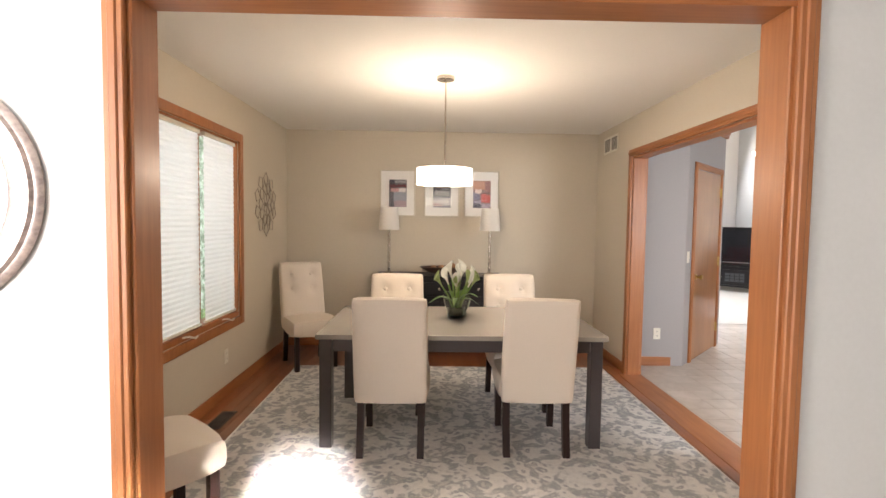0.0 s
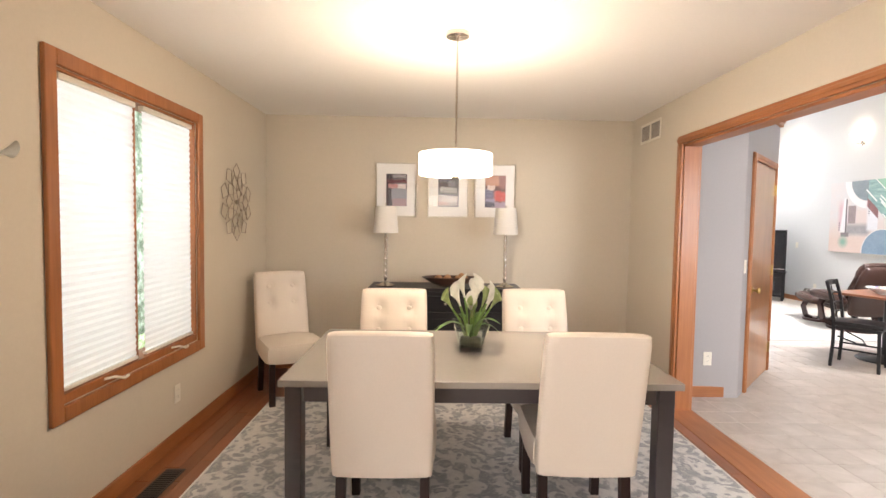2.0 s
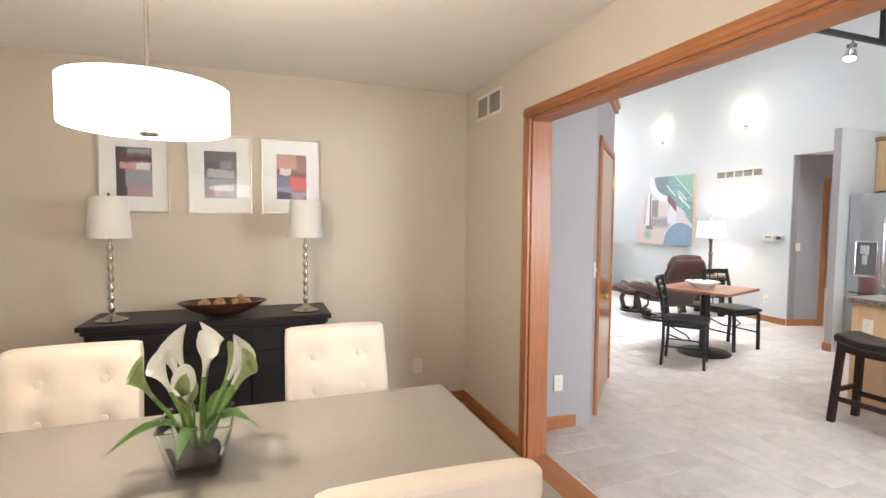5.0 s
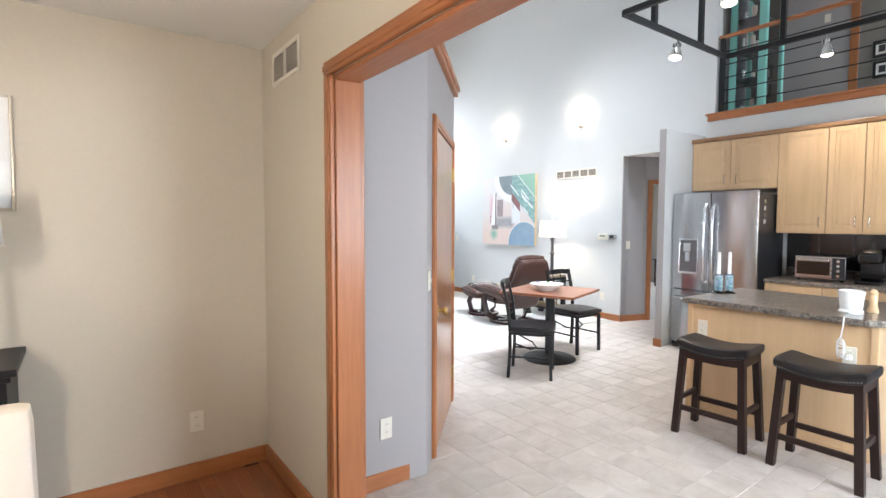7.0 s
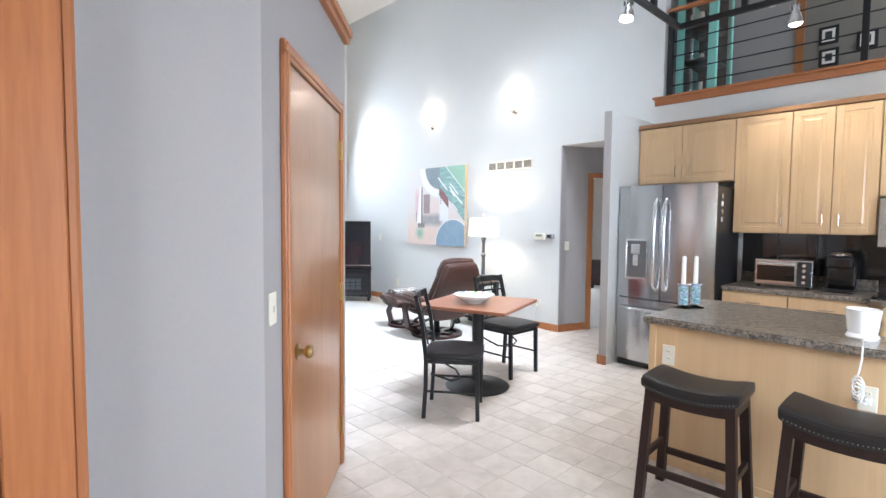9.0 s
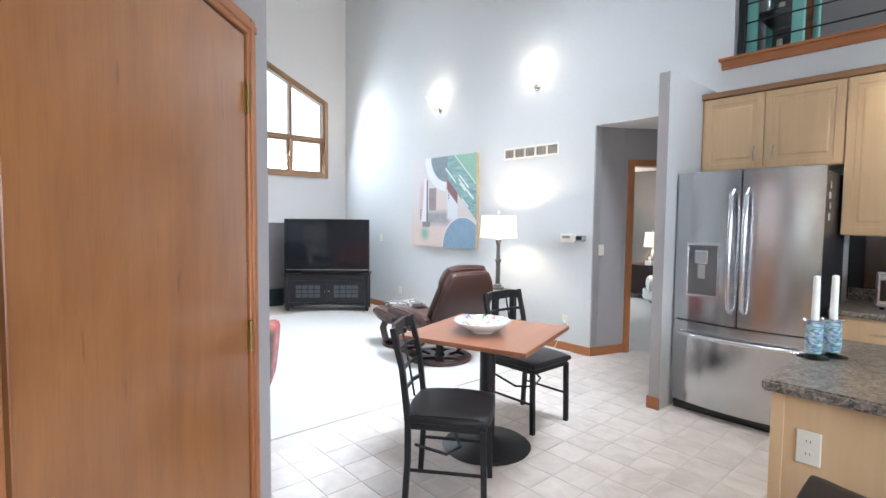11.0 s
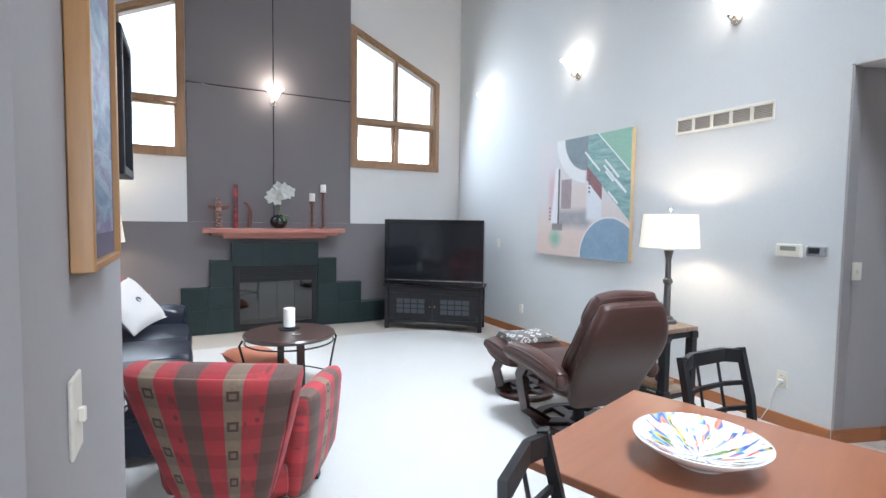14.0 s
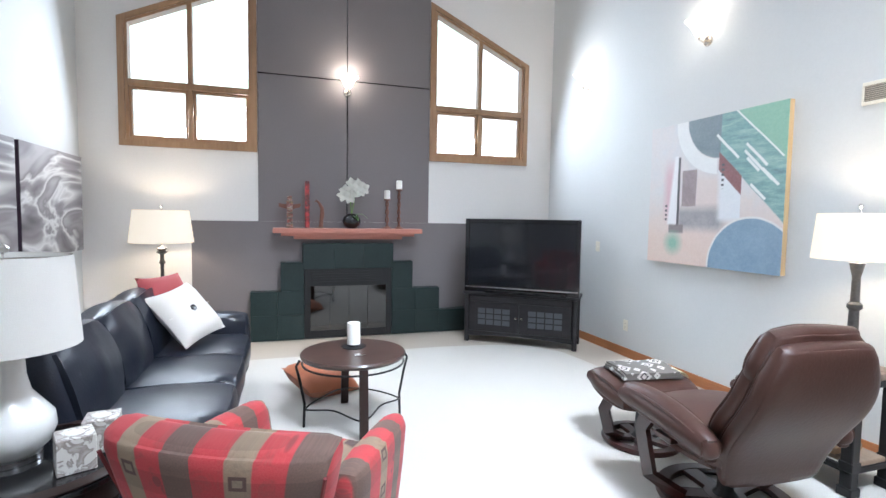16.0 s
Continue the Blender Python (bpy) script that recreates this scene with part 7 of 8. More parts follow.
part("cabinet", box(0.0, 0.06, 0.0, W, 0.32, 0.825, 0.02, 2), BLACK_GLOSS, tv)
bm = bmesh.new()
for b in ((-0.01, 0.0, 0.035, 0.835), (W - 0.035, 0.0, W + 0.01, 0.835), (0.035, 0.79, W - 0.035, 0.835), (0.035, 0.0, W - 0.035, 0.075)):
    box(b[0], 0.02, b[1], b[2], 0.0595, b[3], 0.004, 1, bm)
part("bezel", bm, BLACK_GLOSS, tv)
part("screen", box(0.0352, 0.035, 0.0755, W - 0.0352, 0.0593, 0.7895), speckled("dark_screen", (0.010, 0.011, 0.014), 0.12, vary=0.1, relief=0, coat=0.4), tv)
part("trim_strip", box(0.0, 0.012, 0.045, W, 0.0195, 0.06, 0.002), STEEL_H, tv, "silver strip")
part("badge", box(W / 2 - 0.03, 0.010, 0.024, W / 2 + 0.03, 0.0195, 0.034), STEEL_H, tv)
part("sound_bar", box(0.25, -0.05, 0.001, W - 0.12, 0.010, 0.035, 0.006), BLACK_GLOSS, tv)

# ---- leather recliner and ottoman ----
MAHOG = wood("mahogany_base", (0.020, 0.007, 0.006), (0.050, 0.015, 0.012), 0.28, "x", coat=0.35)


def ring_base(r, t):
    """A broad turned ring with wide flat spokes that leave round openings."""
    bm = lathe([(r * 0.80, 0.0), (r, 0.0), (r + 0.006, 0.012), (r, 0.032), (r * 0.80, 0.034), (r * 0.78, 0.017), (r * 0.80, 0.0)], 48)
    part("ring", bm, MAHOG, t, "glossy mahogany ring", True)
    part("hub_plate", lathe([(0, 0.004), (r * 0.30, 0.004), (r * 0.32, 0.018), (r * 0.30, 0.034), (0, 0.036)], 32), MAHOG, t, smooth=True)
    for k in range(5):
        a = 2 * math.pi * k / 5 + 0.3
        part("spoke", tube([(r * 0.26 * math.cos(a), r * 0.26 * math.sin(a), 0.019), (r * 0.55 * math.cos(a), r * 0.55 * math.sin(a), 0.019), (r * 0.82 * math.cos(a), r * 0.82 * math.sin(a), 0.018)], 0.012, flat=(r * 0.27, 0.026)), MAHOG, t)
    part("swivel", lathe([(0, 0.034), (0.06, 0.034), (0.04, 0.06), (0.035, 0.26), (0.07, 0.28), (0, 0.28)], 20), IRON, t, smooth=True)


rc = thing("recliner", pose(7.075, 8.845, 0.006, 0, 0, -5), "brown leather swivel recliner on a mahogany ring base", "recliner")
ring_base(0.325, rc)
part("seat", cushion(-0.285, -0.27, 0.29, 0.285, 0.31, 0.46, 0.035, 8, 0.06), BROWN, rc, smooth=True)
BACK = pose(0, -0.225, 0.24, 21, 0, 0)


def back_bow(v, top):
    """Rounded shoulders and a slow outward bow over the height of the back."""
    u = v.co.z / top
    v.co.x *= 0.84 + 0.19 * max(0.0, math.sin(math.pi * max(0.0, min(1, u * 0.95)))) ** 0.8 - 0.10 * max(0, u - 0.82) / 0.18
    v.co.y += 0.022 * math.sin(7 * u)


bm = cushion(-0.300, -0.055, 0.0, 0.300, 0.040, 0.735, 0.010, 16, 0.045)
for v in bm.verts:
    back_bow(v, 0.72)
bk = part("backrest", moved(bm, BACK), BROWN, rc, "smooth brown leather back shell", True)
bm = cushion(-0.290, 0.030, 0.12, 0.290, 0.115, 0.60, 0.02, 12, 0.04)
for v in bm.verts:
    back_bow(v, 0.72)
    v.co.y += 0.006 * noise.noise(v.co * 8)
part("back_cushion", moved(bm, BACK), BROWN, bk, smooth=True)
bm = cushion(-0.285, -0.01, 0.53, 0.285, 0.085, 0.760, 0.018, 12, 0.045)
for v in bm.verts:
    back_bow(v, 0.76)
    v.co.y += 0.006 * noise.noise(v.co * 8 + Vector((3, 0, 0)))
part("head_cushion", moved(bm, BACK @ pose(0, 0.03, 0)), BROWN, bk, smooth=True)
for sx in (-1, 1):
    bm = cushion(-0.07, -0.30, -0.055, 0.07, 0.31, 0.055, 0.02, 10, 0.05)
    for v in bm.verts:
        w = (v.co.y + 0.30) / 0.61
        v.co.z += 0.06 * w - 0.10 * (w - 0.45) ** 2
        v.co.x *= 0.82 + 0.25 * w
    part("armrest", moved(bm, pose(sx * 0.365, 0.0, 0.455)), BROWN, rc, smooth=True)
    part("arm_support", tube([(sx * 0.365, 0.12, 0.44), (sx * 0.37, 0.18, 0.34), (sx * 0.365, 0.11, 0.12), (sx * 0.25, 0.0, 0.045)], 0.02, flat=(0.03, 0.085)), MAHOG, rc)
    part("seat_bracket", box(min(sx * 0.28, sx * 0.355), -0.02, 0.33, max(sx * 0.28, sx * 0.355), 0.10, 0.36, 0.004), MAHOG, rc)
ot = thing("ottoman", pose(7.13, 9.54, 0.006, 0, 0, -5), "brown leather ottoman on a mahogany ring base", "ottoman")
ring_base(0.24, ot)
bm = cushion(-0.275, -0.21, 0.29, 0.275, 0.21, 0.41, 0.03, 10, 0.055)
for v in bm.verts:
    v.co.z += 0.04 * math.sin(3.0 * v.co.y + 0.3)
    v.co.z += 0.004 * noise.noise(v.co * 10)
part("cushion", bm, BROWN, ot, smooth=True)
for sx in (-1, 1):
    part("support", tube([(sx * 0.23, -0.02, 0.33), (sx * 0.26, 0.02, 0.22), (sx * 0.23, 0.0, 0.08), (sx * 0.15, 0.0, 0.035)], 0.02, flat=(0.028, 0.07)), MAHOG, ot)
th = thing("throw_blanket", pose(7.14, 9.56, 0.446, 0, 0, -8), "folded grey and white patterned throw with fringe on the ottoman", "blanket")
m, nt, b = nodes_of("patterned_throw")
v = coords(nt)
wv = nt.nodes.new("ShaderNodeTexVoronoi")
wv.distance, wv.inputs["Scale"].default_value, wv.inputs["Randomness"].default_value = "MANHATTAN", 11, 0.6
link(nt, v, wv.inputs["Vector"])
link(nt, ramp(nt, wv.outputs["Distance"], [(0.18, (0.50, 0.47, 0.44)), (0.23, (0.05, 0.045, 0.045)), (0.32, (0.07, 0.06, 0.06)), (0.37, (0.52, 0.49, 0.46)), (0.55, (0.46, 0.44, 0.41)), (0.60, (0.12, 0.11, 0.10))]), b.inputs["Base Color"])
b.inputs["Roughness"].default_value = 0.95
bump(nt, noise_of(nt, v, 150, 2), 0.5, 0.003, b)
for k in range(3):
    bm = subdivided(box(-0.21 + 0.01 * k, -0.13, 0.014 * k, 0.20 - 0.012 * k, 0.12, 0.014 * k + 0.013), 7)
    for v_ in bm.verts:
        v_.co.z += 0.010 * noise.noise(Vector((v_.co.x * 7, v_.co.y * 7, k))) + 0.012 - 0.5 * v_.co.y ** 2 + 0.035 * v_.co.y
    part("fold", bm, m, th, smooth=True)
bm = bmesh.new()
for k in range(16):
    y = -0.12 + 0.24 * k / 15
    tube([(0.195, y, 0.03), (0.225, y + 0.004, 0.022), (0.245, y - 0.003, -0.005)], 0.004, 5, bm)
part("fringe", bm, fabric("tan_fringe", (0.45, 0.35, 0.22), (0.55, 0.45, 0.30)), th)

# side table with lamp
stb = thing("side_table", pose(7.89, 8.92, 0.006), "rustic narrow side table with dark bolted legs and wooden top", "side table")
RUSTIC = wood("rustic_grey_brown_wood", (0.13, 0.09, 0.06), (0.30, 0.22, 0.155), 0.6, "y", coat=0)
for x0, x1 in ((-0.178, -0.0606), (-0.0594, 0.0584), (0.0596, 0.178)):
    part("top_board", box(x0, -0.26, 0.610, x1, 0.26, 0.645, 0.005, 2), RUSTIC, stb)
part("lower_shelf", box(-0.125, -0.24, 0.15, 0.125, 0.24, 0.175, 0.004), RUSTIC, stb)
for x in (-0.178, 0.118):
    for y in (-0.258, 0.198):
        lg = part("leg", box(x, y, 0.0, x + 0.06, y + 0.06, 0.6095, 0.006, 2), IRON, stb, "dark wooden leg with metal corner straps")
        part("foot", box(x - 0.008, y - 0.008, 0.0, x + 0.068, y + 0.068, 0.05, 0.006, 2), IRON, lg)
        for z in (0.555, 0.135):
            part("bracket", box(x - 0.005, y - 0.005, z, x + 0.065, y + 0.065, z + 0.05, 0.003), IRON, lg)
for z in (0.115, 0.565):
    for y in (-0.245, 0.215):
        part("rail", box(-0.118, y, z, 0.118, y + 0.03, z + 0.034, 0.003), IRON, stb)
    for x in (-0.165, 0.135):
        part("rail", box(x, -0.198, z, x + 0.03, 0.198, z + 0.034, 0.003), IRON, stb)


def lit_lamp(name, m, label, group, base_prof, shade_prof, mat_base, watts, z_bulb, finial_z):
    t = thing(name, m, label, "lamp", group)
    part("base", lathe(base_prof, 28), mat_base, t, smooth=True)
    s = part("shade", lathe(shade_prof, 40), SHADE_LIT, t, "glowing cream linen shade", True)
    part("finial", lathe([(0, finial_z - 0.03), (0.004, finial_z - 0.03), (0.004, finial_z - 0.008), (0.012, finial_z), (0.012, finial_z + 0.012), (0, finial_z + 0.018)], 14), STEEL_H, t, smooth=True)
    p = m @ Vector((0, 0, z_bulb))
    lamp("lamp_bulb", "POINT", Matrix.Translation(p), watts, WARM, 0.05)
    sp = bmesh.new()
    zz = shade_prof[2][1] - 0.01
    for k in range(3):
        a = 2 * math.pi * k / 3
        tube([(0, 0, zz), (shade_prof[2][0] * math.cos(a), shade_prof[2][0] * math.sin(a), zz)], 0.002, 6, sp)
    part("spider", sp, NICKEL, t)
    return t


PEWTER = speckled("dark_pewter", (0.15, 0.145, 0.14), 0.4, vary=0.2, metal=0.7)
lit_lamp("table_lamp", pose(7.95, 8.85, 0.651), "dark pewter column table lamp with cream shade, lit", "living room lamps",
         [(0, 0), (0.075, 0), (0.075, 0.022), (0.052, 0.03), (0.046, 0.05), (0.027, 0.06), (0.024, 0.30), (0.036, 0.315), (0.036, 0.335), (0.022, 0.35), (0.020, 0.49), (0.034, 0.552), (0.037, 0.565), (0.008, 0.572), (0.006, 0.84), (0, 0.84)],
         [(0.213, 0.585), (0.214, 0.586), (0.194, 0.838), (0.192, 0.838), (0.212, 0.586)], PEWTER, 24, 0.74, 0.875)
bk2 = thing("book_stack", pose(7.88, 8.86, 0.181), "small stack of books on the side table shelf", "book", "")
part("covers", box(-0.12, -0.08, 0, 0.10, 0.08, 0.035, 0.003), speckled("tan_book", (0.35, 0.22, 0.12), 0.6), bk2)
wh = thing("glass_paperweight", pose(7.86, 8.80, 0.216), "purple glass paperweight on the books", "paperweight")
part("body", lathe([(0, 0), (0.04, 0), (0.05, 0.02), (0.045, 0.05), (0.02, 0.068), (0, 0.07)], 20), speckled("purple_glass", (0.14, 0.05, 0.12), 0.1, coat=0.8), wh, smooth=True)

# ---- coffee table ----
co = thing("coffee_table", pose(5.385, 10.36, 0.006), "round dark coffee table with curved iron legs", "coffee table")
part("top", lathe([(0, 0.46), (0.345, 0.46), (0.355, 0.468), (0.36, 0.482), (0.352, 0.494), (0, 0.495)], 56), wood("dark_walnut_top", (0.035, 0.018, 0.014), (0.075, 0.040, 0.030), 0.3, "x", 4, 0.4), co, smooth=True)
part("hoop", tube([(0.345 * math.cos(a), 0.345 * math.sin(a), 0.425) for a in [2 * math.pi * k / 40 for k in range(40)]], 0.007, 8, closed=True), IRON, co)
for k in range(4):
    a = -math.pi / 2 + 0.05 + math.pi / 2 * k
    c, s = math.cos(a), math.sin(a)
    if k % 2 == 0:
        part("leg", tube([(0.335 * c, 0.335 * s, 0.46), (0.345 * c, 0.345 * s, 0.25), (0.36 * c, 0.36 * s, 0.0)], 0.02, flat=(0.055, 0.028)), ESPRESSO, co, "tapered dark wooden leg")
    else:
        part("leg", tube([(0.36 * c, 0.36 * s, 0.46), (0.385 * c, 0.385 * s, 0.42), (0.36 * c, 0.36 * s, 0.32), (0.33 * c, 0.33 * s, 0.16), (0.335 * c, 0.335 * s, 0.0)], 0.009, 8), IRON, co, "scrolled iron leg")
for k in range(4):
    a0 = -math.pi / 2 + 0.05 + math.pi / 2 * k
    pts = []
    for j in range(9):
        u = j / 8
        a = a0 + u * math.pi / 2
        r = 0.335 - 0.11 * math.sin(math.pi * u)
        pts.append((r * math.cos(a), r * math.sin(a), 0.12 + 0.03 * math.sin(math.pi * u)))
    part("stretcher", tube(pts, 0.006, 8), IRON, co)
cd = thing("pillar_candle", pose(5.40, 10.47, 0.501), "white pillar candle on a small dark dish", "candle")
part("dish", lathe([(0, 0), (0.085, 0.0), (0.09, 0.006), (0.04, 0.010), (0.045, 0.022), (0, 0.022)], 28), IRON, cd, smooth=True)
part("candle", lathe([(0, 0.022), (0.046, 0.022), (0.047, 0.17), (0.042, 0.176), (0.03, 0.165), (0, 0.164)], 28), WAX, cd, smooth=True)
cst = thing("coaster", pose(5.41, 10.24, 0.501, 0, 0, 10), "small glass coaster on the coffee table", "coaster")
part("tile", box(-0.035, -0.025, 0, 0.035, 0.025, 0.008, 0.003), STEEL_H, cst)


def pillow(name, m, w, h, d, material, label, button=None):
    t = thing(name, m, label, "pillow", "pillows")
    bm = bmesh.new()
    bmesh.ops.create_grid(bm, x_segments=14, y_segments=14, size=1)
    top = bm.verts[:]
    for v in top:
        x, y = v.co.x, v.co.y
        k = 1 - 0.07 * (1 - abs(x) ** 2) * abs(y) ** 4 - 0.0
        v.co = (x * w / 2 * (1 - 0.08 * (1 - y * y) * x * x), y * h / 2 * (1 - 0.08 * (1 - x * x) * y * y), d / 2 * ((1 - x ** 4) * (1 - y ** 4)) ** 0.6)
    own = bm.copy()
    for v in own.verts:
        v.co.z *= -1
    bm = join(bm, own)
    bmesh.ops.remove_doubles(bm, verts=bm.verts, dist=0.002)
    part("cover", bm, material, t, smooth=True)
    if button:
        part("button", moved(lathe([(0, 0.012), (0.022, 0.010), (0.026, 0)], 18), pose(0.0, 0.0, d / 2 - 0.002)), button, t, smooth=True)
        part("seam", box(-w * 0.47, -0.003, d * 0.28, w * 0.47, 0.003, d * 0.285 + 0.001), material, t)
    return t


pillow("throw_pillow", pose(5.22, 11.05, 0.10, 12, 10, 30), 0.50, 0.46, 0.20, fabric("orange_cotton", (0.34, 0.10, 0.045), (0.42, 0.15, 0.07)), "orange cotton throw pillow lying on the carpet")

# ---- sofa ----
so = thing("sofa", pose(4.22, 10.36, 0.006, 0, 0, -90), "blue-black leather three-seat sofa with one rolled arm", "sofa")
# local x along the sofa (towards -y of the room), +y towards the seat front
HL = 1.16


def sofa_part(name, bm, **k):
    return part(name, bm, NAVY, so, smooth=True, **k)


part("plinth", box(-HL + 0.05, -0.42, 0.06, 0.925, 0.40, 0.26, 0.02, 2), NAVY, so)
for k in range(3):
    x0 = -0.93 + k * 0.62
    bm = cushion(x0 + 0.004, -0.22, 0.26, x0 + 0.616, 0.44, 0.46, 0.022, 9, 0.06)
    for v in bm.verts:
        v.co.z += 0.006 * noise.noise(v.co * 9)
    sofa_part("seat_cushion", bm)
    bm = cushion(x0 + 0.006, -0.10, 0.0, x0 + 0.614, 0.12, 0.45, 0.045, 9, 0.07)
    for v in bm.verts:
        v.co.y += 0.010 * noise.noise(v.co * 7 + Vector((k, 0, 0)))
    sofa_part("back_cushion", moved(bm, pose(0, -0.22, 0.40, 16, 0, 0)))
bm = cushion(-HL + 0.10, -0.10, 0.0, 0.93, 0.06, 0.62, 0.01, 8, 0.06)
sofa_part("back_frame", moved(bm, pose(0, -0.34, 0.14, 10, 0, 0)))
for sx, fx in ((-1, HL - 0.12), (1, 0.86)):
    bm = cushion(-0.115, -0.44, 0.08, 0.115, 0.42, 0.60, 0.015, 8, 0.08)
    for v in bm.verts:
        v.co.x *= 1 + 0.25 * max(0, v.co.z - 0.42) / 0.18
        v.co.z -= 0.05 * (0.44 - v.co.y) * (v.co.z > 0.4) * 0
    if sx < 0:
        sofa_part("arm", moved(bm, pose(sx * (HL - 0.10), 0, 0)))
    for y in (-0.36, 0.34):
        part("foot", lathe([(0, 0), (0.022, 0), (0.03, 0.059), (0, 0.059)], 14, at=(sx * fx, y, 0)), ESPRESSO, so)
LINEN = fabric("natural_linen", (0.66, 0.62, 0.57), (0.76, 0.72, 0.67))
REDCLOTH = fabric("red_cotton", (0.36, 0.06, 0.07), (0.44, 0.10, 0.10))
pillow("throw_pillow", pose(4.245, 10.97, 0.695, 50, 0, 58) @ pose(0, 0, 0, 0, 0, 9), 0.48, 0.46, 0.16, LINEN, "cream linen throw pillow with a dark button on the sofa", BLACK_GLOSS)
pillow("throw_pillow", pose(4.07, 11.22, 0.76, 66, 0, 58), 0.42, 0.42, 0.14, REDCLOTH, "red cotton throw pillow behind the cream one")

# ---- striped armchair ----
def stripe_along(bm, axis, offset=0.0):
    """Lay the cloth: u across the stripes, v along them, before the piece is shaped."""
    uv = bm.loops.layers.uv.new("cloth")
    for f in bm.faces:
        for lp in f.loops:
            lp[uv].uv = (lp.vert.co[axis] + offset, lp.vert.co.z)
    return bm


m, nt, b = nodes_of("striped_upholstery")
uvn = nt.nodes.new("ShaderNodeUVMap")
uvn.uv_map = "cloth"
v = uvn.outputs[0]
sx = nt.nodes.new("ShaderNodeSeparateXYZ")
link(nt, v, sx.inputs[0])
bend = nt.nodes.new("ShaderNodeMath")
bend.operation = "MULTIPLY_ADD"
bend.inputs[1].default_value, bend.inputs[2].default_value = 2.75, 10.0
link(nt, sx.outputs[0], bend.inputs[0])
fr_ = nt.nodes.new("ShaderNodeMath")
fr_.operation = "FRACT"
link(nt, bend.outputs[0], fr_.inputs[0])
STR = [(0.0, (0.40, 0.030, 0.040)), (0.27, (0.40, 0.030, 0.040)), (0.28, (0.24, 0.185, 0.125)), (0.48, (0.24, 0.185, 0.125)), (0.49, (0.42, 0.036, 0.045)), (0.73, (0.42, 0.036, 0.045)), (0.74, (0.115, 0.075, 0.06)), (0.99, (0.115, 0.075, 0.06))]
stripes = ramp(nt, fr_.outputs[0], STR)
zz = nt.nodes.new("ShaderNodeMath")
zz.operation = "MULTIPLY"
zz.inputs[1].default_value = 7.6
link(nt, sx.outputs[1], zz.inputs[0])
zf = nt.nodes.new("ShaderNodeMath")
zf.operation = "FRACT"
link(nt, zz.outputs[0], zf.inputs[0])
blocks = ramp(nt, zf.outputs[0], [(0.0, (0.80, 0.80, 0.80)), (0.48, (0.86, 0.84, 0.82)), (0.5, (1.15, 1.1, 1.05)), (1.0, (1, 1, 1))])
col = mixc(nt, 1.0, stripes, blocks, "MULTIPLY")


def window_of(sock, lo, hi, s=0.01):
    return ramp(nt, sock, [(lo - s, (0, 0, 0)), (lo, (1, 1, 1)), (hi, (1, 1, 1)), (hi + s, (0, 0, 0))])


ring = mixc(nt, 1.0, window_of(fr_.outputs[0], 0.315, 0.445), window_of(zf.outputs[0], 0.30, 0.62), "MULTIPLY")
hole = mixc(nt, 1.0, window_of(fr_.outputs[0], 0.345, 0.415), window_of(zf.outputs[0], 0.38, 0.54), "MULTIPLY")
col = mixc(nt, ring, col, (0.07, 0.04, 0.035))
col = mixc(nt, hole, col, (0.20, 0.16, 0.11))
dots = nt.nodes.new("ShaderNodeTexVoronoi")
dots.inputs["Scale"].default_value = 17
link(nt, v, dots.inputs["Vector"])
redmask = mixc(nt, 1.0, ramp(nt, dots.outputs["Distance"], [(0.28, (1, 1, 1)), (0.34, (0, 0, 0))]), window_of(fr_.outputs[0], 0.52, 0.72), "MULTIPLY")
col = mixc(nt, redmask, col, (0.20, 0.03, 0.035))
wv = noise_of(nt, v, 190, 2)
col = mixc(nt, 0.12, col, ramp(nt, wv, [(0.3, (0.05, 0.03, 0.03)), (0.7, (0.30, 0.16, 0.12))]))
dirt = noise_of(nt, v, 14, 5, 0.7, 0.8)
col = mixc(nt, ramp(nt, dirt, [(0.5, (0, 0, 0)), (0.75, (0.55, 0.55, 0.55))]), col, (0.10, 0.06, 0.05))
link(nt, col, b.inputs["Base Color"])
b.inputs["Roughness"].default_value, b.inputs["Sheen Weight"].default_value = 0.9, 0.05
bump(nt, wv, 0.4, 0.002, b)
STRIPED = m
ac = thing("armchair", pose(4.94, 8.84, 0.006, 0, 0, -29), "red and tan striped upholstered armchair with dark feet", "armchair")
part("seat_frame", stripe_along(cushion(-0.265, -0.28, 0.15, 0.265, 0.27, 0.34, 0.01, 6, 0.05), 0), STRIPED, ac, smooth=True)
part("seat_cushion", stripe_along(cushion(-0.255, -0.22, 0.33, 0.255, 0.31, 0.47, 0.02, 7, 0.05), 0), STRIPED, ac, smooth=True)
bm = stripe_along(cushion(-0.37, -0.075, 0.0, 0.37, 0.075, 0.65, 0.014, 14, 0.05), 0)
for v_ in bm.verts:
    u = v_.co.z / 0.65
    v_.co.x *= 0.48 + 0.52 * max(0.0, u) ** 0.9
    v_.co.z += 0.025 * u * (1 - (v_.co.x / 0.37) ** 2)
    v_.co.y += 0.07 * (v_.co.x / 0.37) ** 2
moved(bm, pose(0, -0.30, 0.15, 15, 0, 0))
bk_ = part("backrest", bm, STRIPED, ac, smooth=True)
